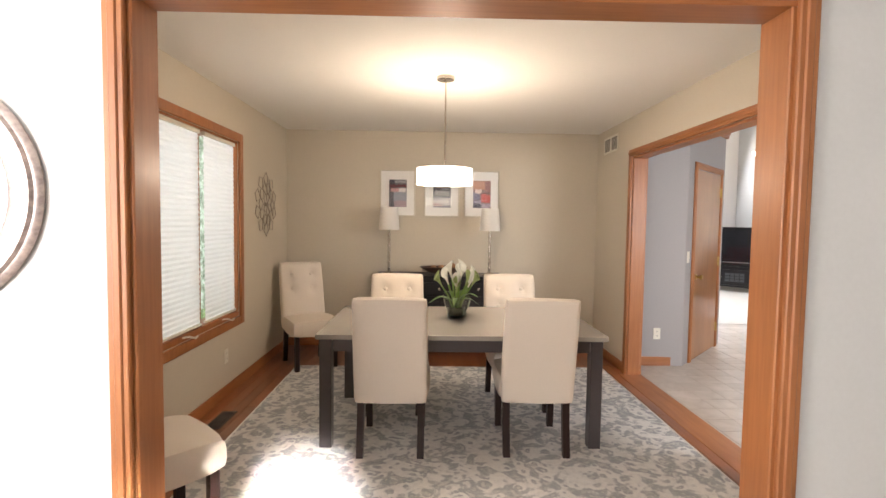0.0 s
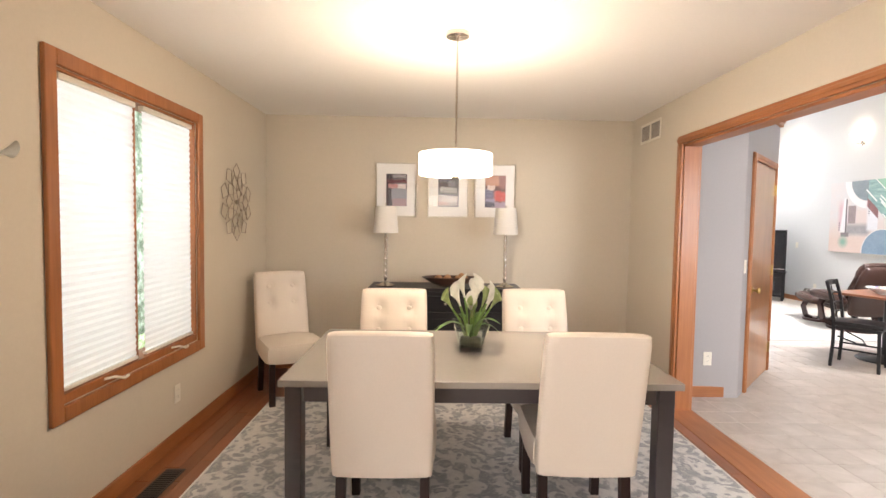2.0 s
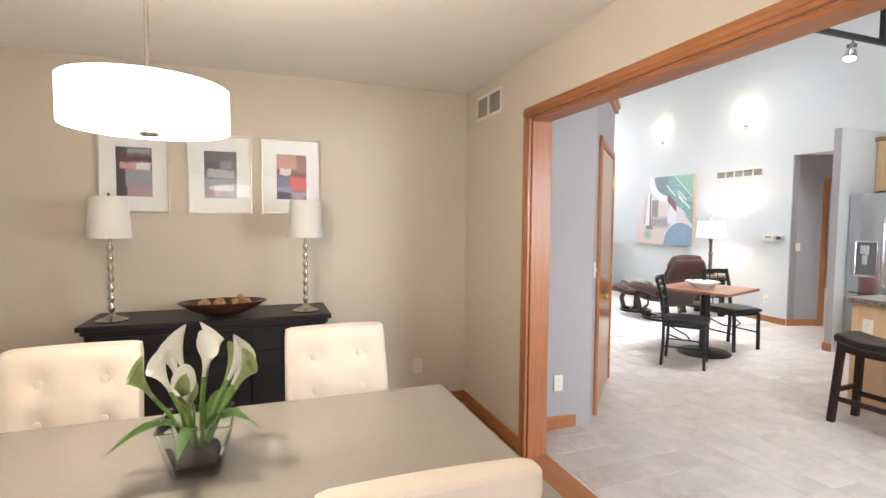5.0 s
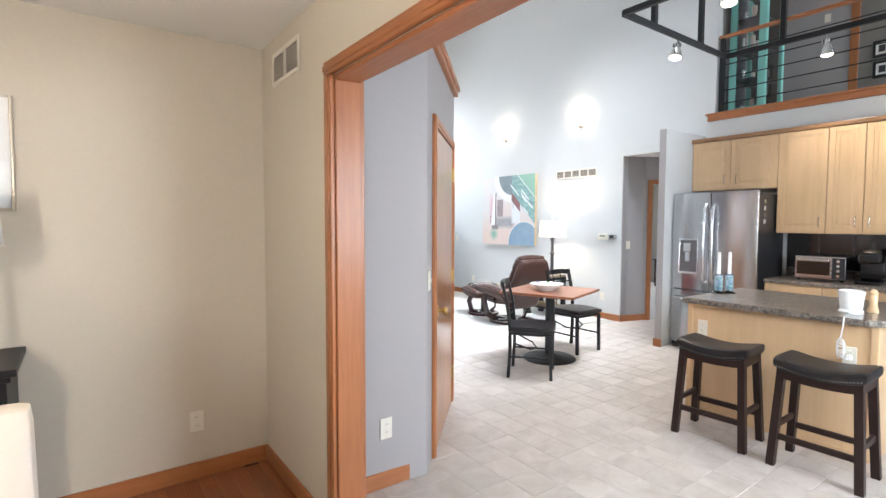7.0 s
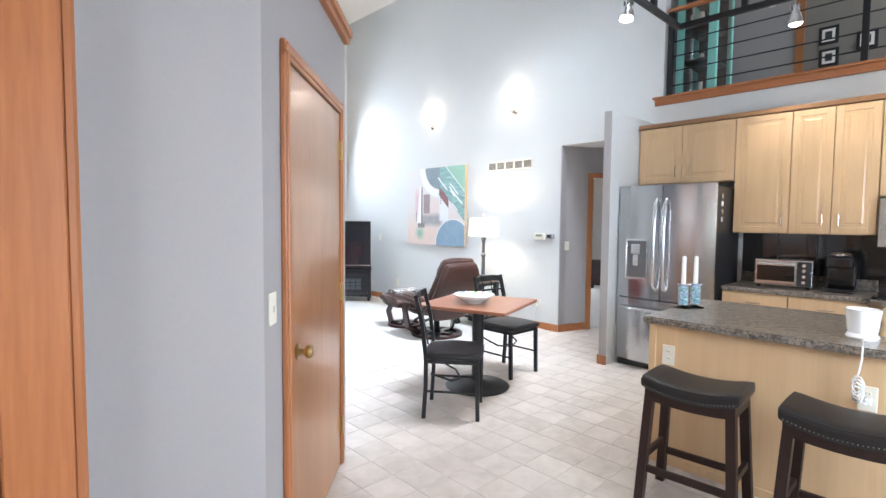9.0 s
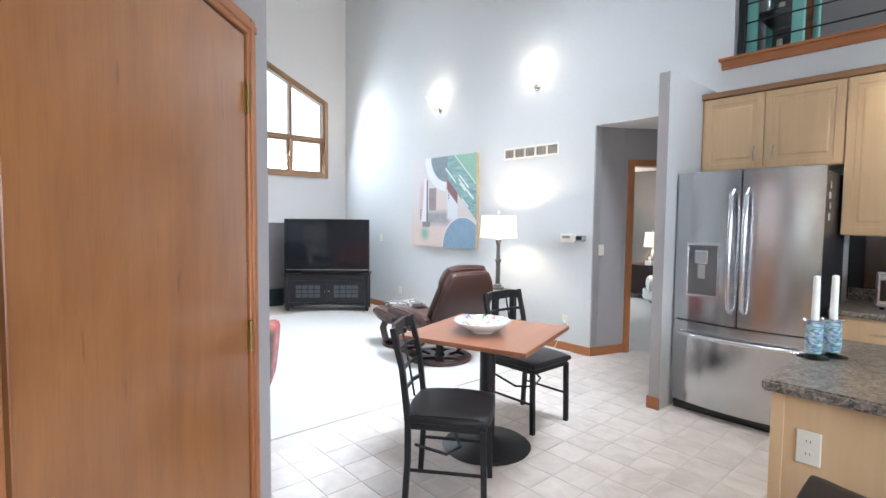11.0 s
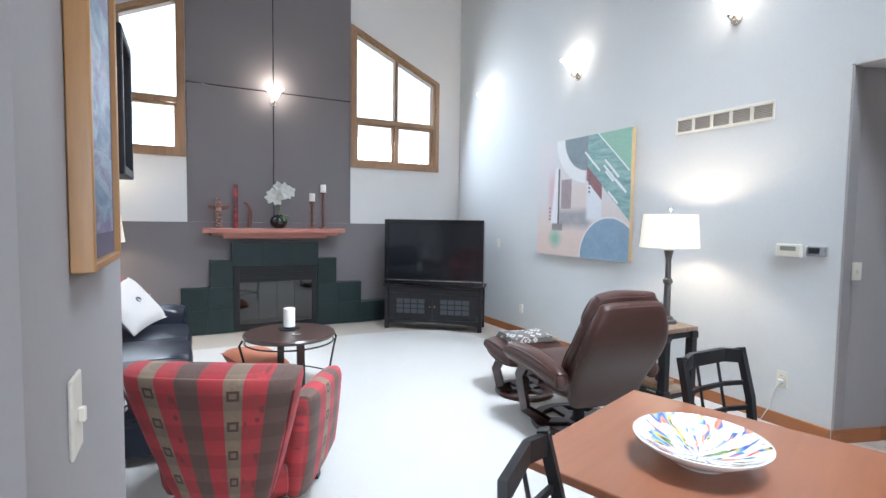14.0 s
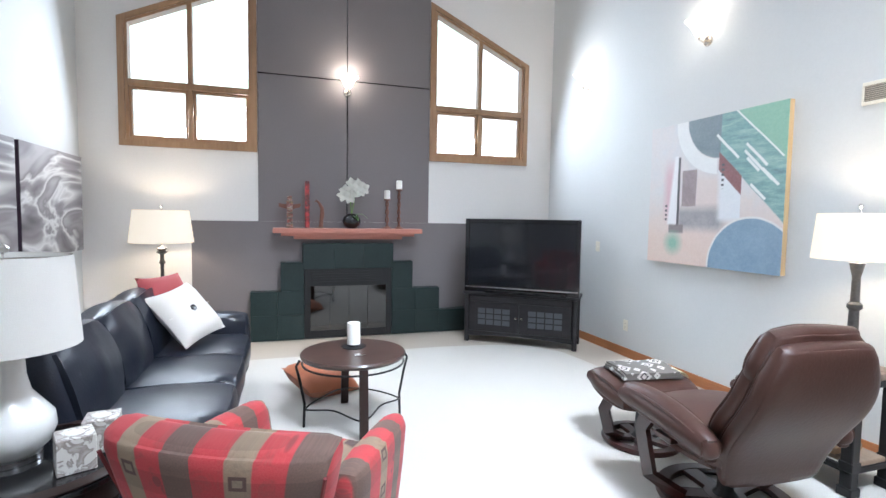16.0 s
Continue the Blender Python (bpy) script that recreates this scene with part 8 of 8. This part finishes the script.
for sx_ in (-1, 1):
    pts = [pose(0, -0.30, 0.15, 15, 0, 0) @ Vector((sx_ * 0.366 * (0.48 + 0.52 * u ** 0.9), -0.012, 0.65 * u)) for u in (0.06, 0.25, 0.45, 0.65, 0.82, 0.93)]
    part("piping", tube([tuple(p) for p in pts], 0.006, 6), speckled("dark_red_piping", (0.16, 0.03, 0.03), 0.9) if "dark_red_piping" not in bpy.data.materials else bpy.data.materials["dark_red_piping"], bk_)
    bm = stripe_along(cushion(-0.055, -0.26, 0.15, 0.055, 0.33, 0.62, 0.012, 10, 0.05), 1, 0.16)
    for v_ in bm.verts:
        if v_.co.z > 0.4:
            v_.co.z += -0.05 * max(0, v_.co.y + 0.05) + 0.05 * max(0, -v_.co.y)
        v_.co.x += sx_ * 0.10 * (v_.co.z - 0.15)
    part("arm", moved(bm, pose(sx_ * 0.275, 0, 0)), STRIPED, ac, smooth=True)
    for y_ in (-0.27, 0.22):
        part("foot", tube([(sx_ * 0.225, y_, 0.16), (sx_ * 0.235, y_ * 1.05, 0.0)], 0.02, flat=(0.05, 0.05)), ESPRESSO, ac)

# ---- end table with the big ceramic lamp ----
et = thing("end_table", pose(4.05, 9.09, -0.034), "round dark rattan end table with curved legs", "end table")
part("top", lathe([(0, 0.525), (0.33, 0.525), (0.352, 0.535), (0.355, 0.552), (0.335, 0.560), (0, 0.558)], 48), BLACK_GLOSS, et, "dark glossy top", True)
part("woven_rim", lathe([(0.30, 0.561), (0.350, 0.557), (0.352, 0.563), (0.302, 0.567), (0.30, 0.561)], 48), ESPRESSO, et, smooth=True)
for k in range(4):
    a = 0.6 + math.pi / 2 * k
    c, s = math.cos(a), math.sin(a)
    part("leg", tube([(0.27 * c, 0.27 * s, 0.525), (0.29 * c, 0.29 * s, 0.40), (0.22 * c, 0.22 * s, 0.22), (0.26 * c, 0.26 * s, 0.04)], 0.018, 10), ESPRESSO, et, smooth=True)
part("apron", lathe([(0.285, 0.43), (0.30, 0.43), (0.305, 0.524), (0.285, 0.524), (0.285, 0.43)], 40), ESPRESSO, et, smooth=True)
part("lower_shelf", lathe([(0, 0.18), (0.275, 0.18), (0.28, 0.19), (0.275, 0.20), (0, 0.20)], 32), ESPRESSO, et, smooth=True)
gl = thing("table_lamp", pose(3.97, 9.11, 0.527), "white glazed gourd table lamp with tall white shade", "lamp", "living room lamps")
part("base", lathe([(0, 0.0), (0.095, 0.0), (0.095, 0.022), (0.085, 0.025), (0, 0.025)], 32), STEEL_H, gl, "nickel foot", True)
part("body", lathe([(0, 0.025), (0.09, 0.026), (0.125, 0.06), (0.142, 0.11), (0.135, 0.16), (0.10, 0.205), (0.068, 0.25), (0.055, 0.31), (0.052, 0.38), (0.058, 0.42), (0.03, 0.43), (0, 0.43)], 40), WHITE_GLOSS, gl, "glossy white gourd body", True)
part("shade", lathe([(0.225, 0.415), (0.227, 0.416), (0.205, 0.745), (0.203, 0.745), (0.224, 0.417)], 48), SHADE_DIM, gl, "white linen shade", True)
part("finial", lathe([(0, 0.43), (0.004, 0.43), (0.004, 0.75), (0.018, 0.758), (0.020, 0.772), (0.008, 0.785), (0, 0.787)], 16), STEEL_H, gl, smooth=True)
sp = bmesh.new()
for k in range(3):
    a = 2 * math.pi * k / 3
    tube([(0, 0, 0.735), (0.204 * math.cos(a), 0.204 * math.sin(a), 0.74)], 0.003, 6, sp)
part("spider", sp, NICKEL, gl)
m, nt, b = nodes_of("floral_card")
link(nt, ramp(nt, noise_of(nt, coords(nt), 16, 3, 0.5, 1.5), [(0.47, (0.62, 0.60, 0.56)), (0.51, (0.26, 0.22, 0.20)), (0.62, (0.42, 0.38, 0.35))]), b.inputs["Base Color"])
b.inputs["Roughness"].default_value = 0.5
for x, y, r in ((4.22, 8.98, 24), (4.26, 9.13, 8)):
    t = thing("tissue_box", pose(x - 0.005, y + 0.0, 0.527, 0, 0, r), "grey and white floral tissue box on the end table", "tissue box", "tissue boxes")
    part("carton", box(-0.058, -0.058, 0, 0.058, 0.058, 0.125, 0.003), m, t)
    part("opening", lathe([(0, 0.1255), (0.03, 0.1255), (0.028, 0.128), (0, 0.127)], 20), MAT_BOARD, t)

lit_lamp("floor_lamp", pose(3.79, 12.45, 0.066), "dark bronze floor lamp with cream shade, lit", "living room lamps",
         [(0, -0.06), (0.14, -0.06), (0.14, -0.04), (0.05, -0.02), (0.03, 0.035), (0.016, 0.06), (0.016, 0.86), (0.03, 0.88), (0.018, 0.91), (0.018, 0.96), (0.055, 0.985), (0.028, 1.0), (0.05, 1.02), (0.02, 1.04), (0.006, 1.05), (0.006, 1.40), (0, 1.40)],
         [(0.285, 1.08), (0.286, 1.081), (0.245, 1.395), (0.243, 1.395), (0.284, 1.081)], PEWTER, 18, 1.24, 1.43)

# grey abstract canvas on the west wall
m, nt, b = nodes_of("grey_abstract_paint")
v = coords(nt, (1, 0.6, 1.3), (35, 0, 0))
link(nt, ramp(nt, noise_of(nt, v, 1.1, 3, 0.45, 2.6), [(0.32, (0.10, 0.09, 0.10)), (0.44, (0.27, 0.25, 0.26)), (0.50, (0.66, 0.65, 0.64)), (0.55, (0.22, 0.20, 0.21)), (0.66, (0.42, 0.40, 0.41))]), b.inputs["Base Color"])
b.inputs["Roughness"].default_value = 0.5
for y0, y1 in ((11.62, 12.86), (10.30, 11.55)):
    gp = thing("grey_painting", pose(GW, y0, 1.05), "black, grey and white abstract canvas on the wall", "painting", "grey canvases")
    part("canvas", box(0.036, 0, 0, 0.040, y1 - y0, 0.93), m, gp)
    part("stretcher", box(0.0, 0.001, 0.001, 0.0358, y1 - y0 - 0.001, 0.929), speckled("dark_canvas_edge", (0.05, 0.03, 0.05), 0.7) if "dark_canvas_edge" not in bpy.data.materials else bpy.data.materials["dark_canvas_edge"], gp)

# ---- on the mantel ----
MZ, MY = 1.2905, 12.80
CARVED = wood("carved_wood", (0.12, 0.045, 0.03), (0.24, 0.10, 0.06), 0.5, "z", coat=0)
tt = thing("carved_totem", pose(5.00, MY, MZ), "small carved and painted totem with outstretched wings", "figurine")
bm = bmesh.new()
for z0, z1, w in ((0, 0.05, 0.036), (0.05, 0.11, 0.03), (0.11, 0.18, 0.034), (0.18, 0.25, 0.03), (0.25, 0.31, 0.036), (0.31, 0.36, 0.026)):
    box(-w, -w * 0.9, z0, w, w * 0.9, z1 - 0.004, 0.008, 2, bm)
part("body", bm, art_material("totem_paint", [(0.10, 0.04, 0.03), (0.45, 0.40, 0.34), (0.30, 0.06, 0.05), (0.08, 0.10, 0.07), (0.36, 0.22, 0.12)], 26, 5.0), tt)
for sx_ in (-1, 1):
    part("wing", prism([(sx_ * 0.03, 0.21), (sx_ * 0.115, 0.235), (sx_ * 0.12, 0.275), (sx_ * 0.03, 0.262)], "y", -0.012, 0.012), CARVED, tt)
tp = thing("red_totem_pole", pose(5.19, MY, MZ), "slender red and black painted pole", "figurine")
part("pole", lathe([(0, 0), (0.026, 0), (0.026, 0.09), (0.030, 0.10), (0.026, 0.11), (0.026, 0.25), (0.029, 0.26), (0.026, 0.27), (0.026, 0.515), (0.02, 0.53), (0, 0.53)], 20), art_material("red_black_paint", [(0.02, 0.02, 0.02), (0.30, 0.03, 0.03), (0.05, 0.03, 0.03), (0.42, 0.05, 0.05), (0.35, 0.04, 0.04)], 9, 7.0), tp, smooth=True)
fg = thing("carved_bird", pose(5.34, MY, MZ), "carved wooden long-necked bird figure", "figurine")
part("body", tube([(0.0, 0, 0), (0.005, 0, 0.08), (0.015, 0, 0.16), (0.012, 0, 0.23), (-0.02, 0, 0.29), (-0.05, 0, 0.315), (-0.07, 0, 0.295)], [0.026, 0.022, 0.026, 0.02, 0.014, 0.012, 0.003], 12), CARVED, fg, smooth=True)
part("base", box(-0.04, -0.03, -0.0002, 0.04, 0.03, 0.012, 0.003), RUSTIC, fg)
oc = thing("orchid_vase", pose(5.69, MY, MZ), "round black vase with white orchid flowers", "vase")
part("vase", lathe([(0, 0), (0.05, 0), (0.095, 0.04), (0.108, 0.085), (0.09, 0.135), (0.05, 0.165), (0.04, 0.17), (0.035, 0.16), (0, 0.15)], 32), BLACK_GLOSS, oc, smooth=True)
for pts in ([(0, 0, 0.15), (-0.01, 0, 0.30), (-0.04, 0, 0.42)], [(0, 0, 0.15), (0.03, 0, 0.32), (0.05, 0, 0.50)]):
    part("stem", tube(pts, 0.005, 6), STEM, oc)
part("leaf", leaf_blade((0.02, -0.02, 0.15), (0.19, -0.06, 0.17), 0.03, 0.06), LEAF, oc, smooth=True)
part("leaf", leaf_blade((0.0, -0.03, 0.15), (0.06, -0.12, 0.12), 0.035, 0.03), LEAF, oc, smooth=True)
rnd = random.Random(5)
for px, pz in ((-0.10, 0.37), (-0.03, 0.36), (-0.07, 0.43), (0.01, 0.42), (0.06, 0.50), (0.0, 0.51), (0.13, 0.46), (0.08, 0.43)):
    bm = bmesh.new()
    for k in range(5):
        a = math.pi / 2 + 2 * math.pi * k / 5 + rnd.random() * 0.3
        join(bm, leaf_blade((0, 0, 0), (0.080 * math.cos(a), 0.080 * math.sin(a), 0.016), 0.034, 0, 4))
    part("flower", moved(bm, pose(px, -0.02 - 0.03 * rnd.random(), pz, 70 + 30 * rnd.random(), 0, 50 * rnd.random() - 25)), PETAL, oc, "white orchid flower", True)


def pillar_holder(x, h):
    t = thing("candle_holder", pose(x, MY, MZ), "slim carved candle holder with a white candle", "candle holder", "mantel candle holders")
    part("foot", lathe([(0, 0), (0.055, 0), (0.05, 0.014), (0.018, 0.025), (0, 0.025)], 24), CARVED, t, smooth=True)
    tw = bmesh.new()
    for ph in (0, math.pi):
        tube([(0.013 * math.cos(ph + z * 34), 0.013 * math.sin(ph + z * 34), 0.02 + z) for z in [h * j / 22 for j in range(23)]], 0.009, 7, tw)
    part("twisted_stem", tw, CARVED, t, smooth=True)
    part("cup", lathe([(0, h + 0.01), (0.035, h + 0.015), (0.042, h + 0.03), (0, h + 0.03)], 24), CARVED, t, smooth=True)
    part("candle", lathe([(0, h + 0.03), (0.036, h + 0.03), (0.036, h + 0.13), (0.03, h + 0.135), (0, h + 0.13)], 24), WAX, t, smooth=True)


pillar_holder(6.11, 0.32)
pillar_holder(6.255, 0.44)

# ---- pictures on the closet's end wall ----
fw = thing("framed_picture", pose(D1.x, 7.14, 1.335, 0, 0, 90), "blue print in a deep honey wooden box frame", "picture")
bm = bmesh.new()
for b_ in ((0, 0, 0.014, 0.70), (0.306, 0, 0.32, 0.70), (0.014, 0, 0.306, 0.014), (0.014, 0.686, 0.306, 0.70)):
    box(b_[0], -0.032, b_[1], b_[2], -0.001, b_[3], 0.002, 1, bm)
part("frame", bm, wood("honey_frame_wood", (0.34, 0.16, 0.05), (0.52, 0.28, 0.10), 0.4, "z"), fw)
part("mat", box(0.0141, -0.022, 0.0141, 0.3059, -0.004, 0.6859), speckled("plum_mat", (0.09, 0.075, 0.12), 0.7), fw, "dark plum mat board")
part("print", box(0.050, -0.0245, 0.055, 0.270, -0.0222, 0.645), art_material("blue_print", [(0.03, 0.05, 0.10), (0.08, 0.14, 0.22), (0.22, 0.28, 0.34), (0.10, 0.07, 0.16), (0.15, 0.20, 0.30)], 7, 9.0), fw)
sh = thing("shadow_box", pose(D1.x, 7.645, 1.51, 0, 0, 90), "deep black shadow box with two pale mounted rounds", "picture")
bm = bmesh.new()
for b_ in ((-0.105, 0, -0.083, 0.32), (0.083, 0, 0.105, 0.32), (-0.083, 0, 0.083, 0.022), (-0.083, 0.298, 0.083, 0.32)):
    box(b_[0], -0.034, b_[1], b_[2], -0.001, b_[3], 0.003, 1, bm)
part("frame", bm, BLACKWOOD, sh)
part("backing", box(-0.0829, -0.012, 0.0221, 0.0829, -0.002, 0.2979), speckled("grey_felt", (0.10, 0.11, 0.13), 0.9), sh)
for z in (0.095, 0.225):
    part("mounted_piece", moved(lathe([(0, 0), (0.040, 0), (0.040, 0.005), (0.034, 0.009), (0, 0.010)], 24), pose(0, -0.0125, z, 90, 0, 0)), MAT_BOARD, sh)
outlet(pose(D1.x, 7.14, 1.13, 0, 0, 90), "ivory switch plate on the closet end wall", True)

# ---- seen through the bedroom door ----
sw = thing("swivel_chair", pose(12.55, 8.93, 0.006, 0, 0, 30), "rounded pale grey leather swivel armchair in the bedroom", "armchair")
GREYL = speckled("pale_grey_leather", (0.56, 0.56, 0.54), 0.35, vary=0.05, relief=0.15, small=80)
part("seat", cushion(-0.30, -0.28, 0.20, 0.30, 0.36, 0.45, 0.03, 7, 0.08), GREYL, sw, smooth=True)
bm = bmesh.new()
rows = []
for k in range(21):
    a = math.radians(-20 + 220 * k / 20)
    c, s = math.cos(a), -math.sin(a)
    hgt = 0.56 + 0.46 * max(0, math.sin(a)) ** 1.5
    rows.append([bm.verts.new((r * c, r * s + 0.02, z)) for r, z in ((0.33, 0.12), (0.47, 0.12), (0.49, hgt * 0.8), (0.47, hgt), (0.40, hgt + 0.02), (0.34, hgt - 0.05))])
for a_, b_ in zip(rows, rows[1:]):
    for j in range(6):
        bm.faces.new((a_[j], a_[(j + 1) % 6], b_[(j + 1) % 6], b_[j]))
bm.faces.new(rows[0])
bm.faces.new(rows[-1])
part("shell", bm, GREYL, sw, smooth=True)
part("skirt", lathe([(0, 0.04), (0.40, 0.04), (0.44, 0.08), (0.44, 0.22), (0, 0.22)], 36), GREYL, sw, smooth=True)
part("base", lathe([(0, 0), (0.34, 0), (0.34, 0.04), (0, 0.04)], 32), BLACK_GLOSS, sw)
ns = thing("nightstand", pose(12.86, 9.60, 0.006), "dark wooden nightstand in the bedroom", "nightstand")
part("top", box(-0.30, -0.30, 0.60, 0.30, 0.30, 0.63, 0.004), ESPRESSO, ns)
part("body", box(-0.27, -0.27, 0.08, 0.27, 0.27, 0.5995, 0.003), ESPRESSO, ns)
for x in (-0.26, 0.21):
    for y in (-0.26, 0.21):
        part("leg", box(x, y, 0, x + 0.05, y + 0.05, 0.0795), ESPRESSO, ns)
lit_lamp("table_lamp", pose(12.85, 9.40, 0.636), "pale table lamp with cream shade, lit, on the nightstand", "bedroom lamps",
         [(0, 0), (0.07, 0), (0.07, 0.02), (0.10, 0.10), (0.09, 0.18), (0.03, 0.25), (0.012, 0.30), (0.006, 0.58), (0, 0.58)],
         [(0.16, 0.33), (0.161, 0.331), (0.14, 0.60), (0.138, 0.60), (0.159, 0.331)], PEWTER, 60, 0.46, 0.63)
tb = thing("tissue_box", pose(12.66, 9.36, 0.636), "white tissue box on the nightstand", "tissue box")
part("carton", box(-0.06, -0.06, 0, 0.06, 0.06, 0.09, 0.008, 2), WHITE_GLOSS, tb)
part("tissue", moved(leaf_blade((0, 0, 0.09), (0.02, 0.01, 0.17), 0.03, 0), pose(0, 0, 0)), MAT_BOARD, tb)

# ---- loft: low table with a lit lamp ----
lt = thing("side_table", pose(10.2, 4.86, 2.78), "low dark side table in the loft", "side table")
part("top", box(-0.2, -0.2, 0.27, 0.2, 0.2, 0.295, 0.003), ESPRESSO, lt)
for x in (-0.19, 0.15):
    for y in (-0.19, 0.15):
        part("leg", box(x, y, 0, x + 0.04, y + 0.04, 0.2695), ESPRESSO, lt)
lit_lamp("table_lamp", pose(10.2, 4.86, 3.0755), "small table lamp with white tapered shade, lit, in the loft", "loft lamps",
         [(0, 0), (0.06, 0), (0.06, 0.012), (0.02, 0.03), (0.03, 0.10), (0.012, 0.18), (0.006, 0.42), (0, 0.42)],
         [(0.11, 0.22), (0.111, 0.221), (0.05, 0.42), (0.048, 0.42), (0.109, 0.221)], PEWTER, 28, 0.33, 0.45)

# ---- floor pieces: oak planks and ceramic tiles ----
def tile_material():
    m, nt, b = nodes_of("beige_ceramic_tile")
    v = coords(nt, space="Object")
    oi = nt.nodes.new("ShaderNodeObjectInfo")
    ge = nt.nodes.new("ShaderNodeNewGeometry")
    sm = nt.nodes.new("ShaderNodeMath")
    sm.inputs[0].default_value = 0
    link(nt, oi.outputs["Random"], sm.inputs[0])
    link(nt, ge.outputs["Random Per Island"], sm.inputs[1])
    lot = nt.nodes.new("ShaderNodeMath")
    lot.operation = "FRACT"
    link(nt, sm.outputs[0], lot.inputs[0])
    ad = nt.nodes.new("ShaderNodeVectorMath")
    ad.operation = "MULTIPLY_ADD"
    link(nt, lot.outputs[0], ad.inputs[0])
    ad.inputs[1].default_value = (40, 23, 11)
    link(nt, v, ad.inputs[2])
    n1 = noise_of(nt, ad.outputs[0], 5, 5, 0.6, 0.6)
    n2 = noise_of(nt, ad.outputs[0], 70, 3)
    col = ramp(nt, n1, [(0.30, (0.44, 0.39, 0.345)), (0.52, (0.54, 0.485, 0.44)), (0.72, (0.62, 0.565, 0.52))])
    col = mixc(nt, 1.0, col, ramp(nt, lot.outputs[0], [(0.0, (0.90, 0.89, 0.88)), (1.0, (1.0, 0.99, 0.98))]), "MULTIPLY")
    link(nt, col, b.inputs["Base Color"])
    rr = nt.nodes.new("ShaderNodeMapRange")
    rr.inputs[3].default_value, rr.inputs[4].default_value = 0.26, 0.48
    link(nt, n1, rr.inputs[0])
    link(nt, rr.outputs[0], b.inputs["Roughness"])
    bump(nt, n2, 0.12, 0.002, b)
    return m


TILE = tile_material()
GROUT = speckled("grey_grout", (0.49, 0.45, 0.41), 0.9, big=6, vary=0.1, relief=0.3)
tf_ = structure("floor_tile", box(EX + 0.02, GS, -0.0115, 10.2, 8.10, -0.0025), GROUT, "beige ceramic tile floor of the kitchen and hall", "floor")
T, G = 0.213, 0.0045
bm = box(-T / 2 + G / 2, -T / 2 + G / 2, -0.006, T / 2 - G / 2, T / 2 - G / 2, 0.0, 0.0018)
tile_mesh = bpy.data.meshes.new("tile")
bm.to_mesh(tile_mesh)
bm.free()
tile_mesh.materials.append(TILE)
rest = []
nx, ny = 35, 27
x_start, y_start = 4.095 - 5 * T, 6.016 - 16 * T
for i in range(nx):
    for j in range(ny):
        x, y = x_start + (i + 0.5) * T, y_start + (j + 0.5) * T
        if y > 8.10 - T * 0.4 or y < GS + T / 2 or (y > 5.98 and x < 3.55) or (y > 6.4 and x < 3.9) or (y > 6.75 and x < 4.4) or (y > 7.0 and x < 4.5):
            continue
        if x > GE and not (6.9 < y < 8.0):
            continue
        if y > 4.25 and x < 6.0:
            ob = new("tile", tile_mesh)
            ob.parent = tf_
            ob.location = (x, y, 0)
        else:
            rest.append((x, y))
h_, b_ = T / 2 - G / 2, 0.0018
verts, faces = [], []
for x, y in rest:
    k = len(verts)
    for r, z in ((h_, -0.006), (h_, -b_), (h_ - b_, 0.0)):
        verts += [(x - r, y - r, z), (x + r, y - r, z), (x + r, y + r, z), (x - r, y + r, z)]
    for q in (0, 4):
        faces += [(k + q + e, k + q + (e + 1) % 4, k + q + 4 + (e + 1) % 4, k + q + 4 + e) for e in range(4)]
    faces.append((k + 8, k + 9, k + 10, k + 11))
me = bpy.data.meshes.new("far_tiles")
me.from_pydata(verts, [], faces)
me.materials.append(TILE)
ob = new("far_tiles", me)
ob.parent = tf_
tagged(ob, kind="stuff")

pl = structure("floor_planks", box(WX, 2.42, -0.0115, EX + 0.02, NY, -0.004), ESPRESSO, "red-stained oak plank floor of the dining room", "floor")
PWD = 0.083
rnd = random.Random(11)
meshes = []
for L in (0.7, 1.0, 1.3):
    bm = box(-PWD / 2 + 0.0006, -L / 2 + 0.0006, -0.006, PWD / 2 - 0.0006, L / 2 - 0.0006, 0.0, 0.0012)
    me = bpy.data.meshes.new("plank")
    bm.to_mesh(me)
    bm.free()
    me.materials.append(PLANK)
    meshes.append((L, me))
n = int((EX - WX - 0.02) / PWD)
for i in range(n):
    x = WX + 0.004 + PWD * (i + 0.5)
    y = 2.45 - rnd.random() * 0.6
    while y < NY - 0.02:
        L, me = rnd.choice(meshes)
        a, b = y, y + L
        y = b
        if b > NY + 0.1 or a < 2.35:
            L2 = min(b, NY) - max(a, 2.45)
            if L2 < 0.05:
                continue
            bm = box(-PWD / 2 + 0.0006, -L2 / 2, -0.006, PWD / 2 - 0.0006, L2 / 2, 0.0, 0.0012)
            me = bpy.data.meshes.new("plank")
            bm.to_mesh(me)
            bm.free()
            me.materials.append(PLANK)
            a, b = max(a, 2.45), min(b, NY)
        ob = new("plank", me)
        ob.parent = pl
        ob.location = (x, (a + b) / 2, 0)

y = 2.45
x0, x1 = WX + 0.004 + PWD * n, EX - 0.001
for L in (1.1, 0.9, 1.2, 0.99):
    part("plank", box(x0 + 0.0006, y, -0.006, x1, min(y + L, NY) - 0.001, 0.0, 0.0012), PLANK, pl)
    y += L
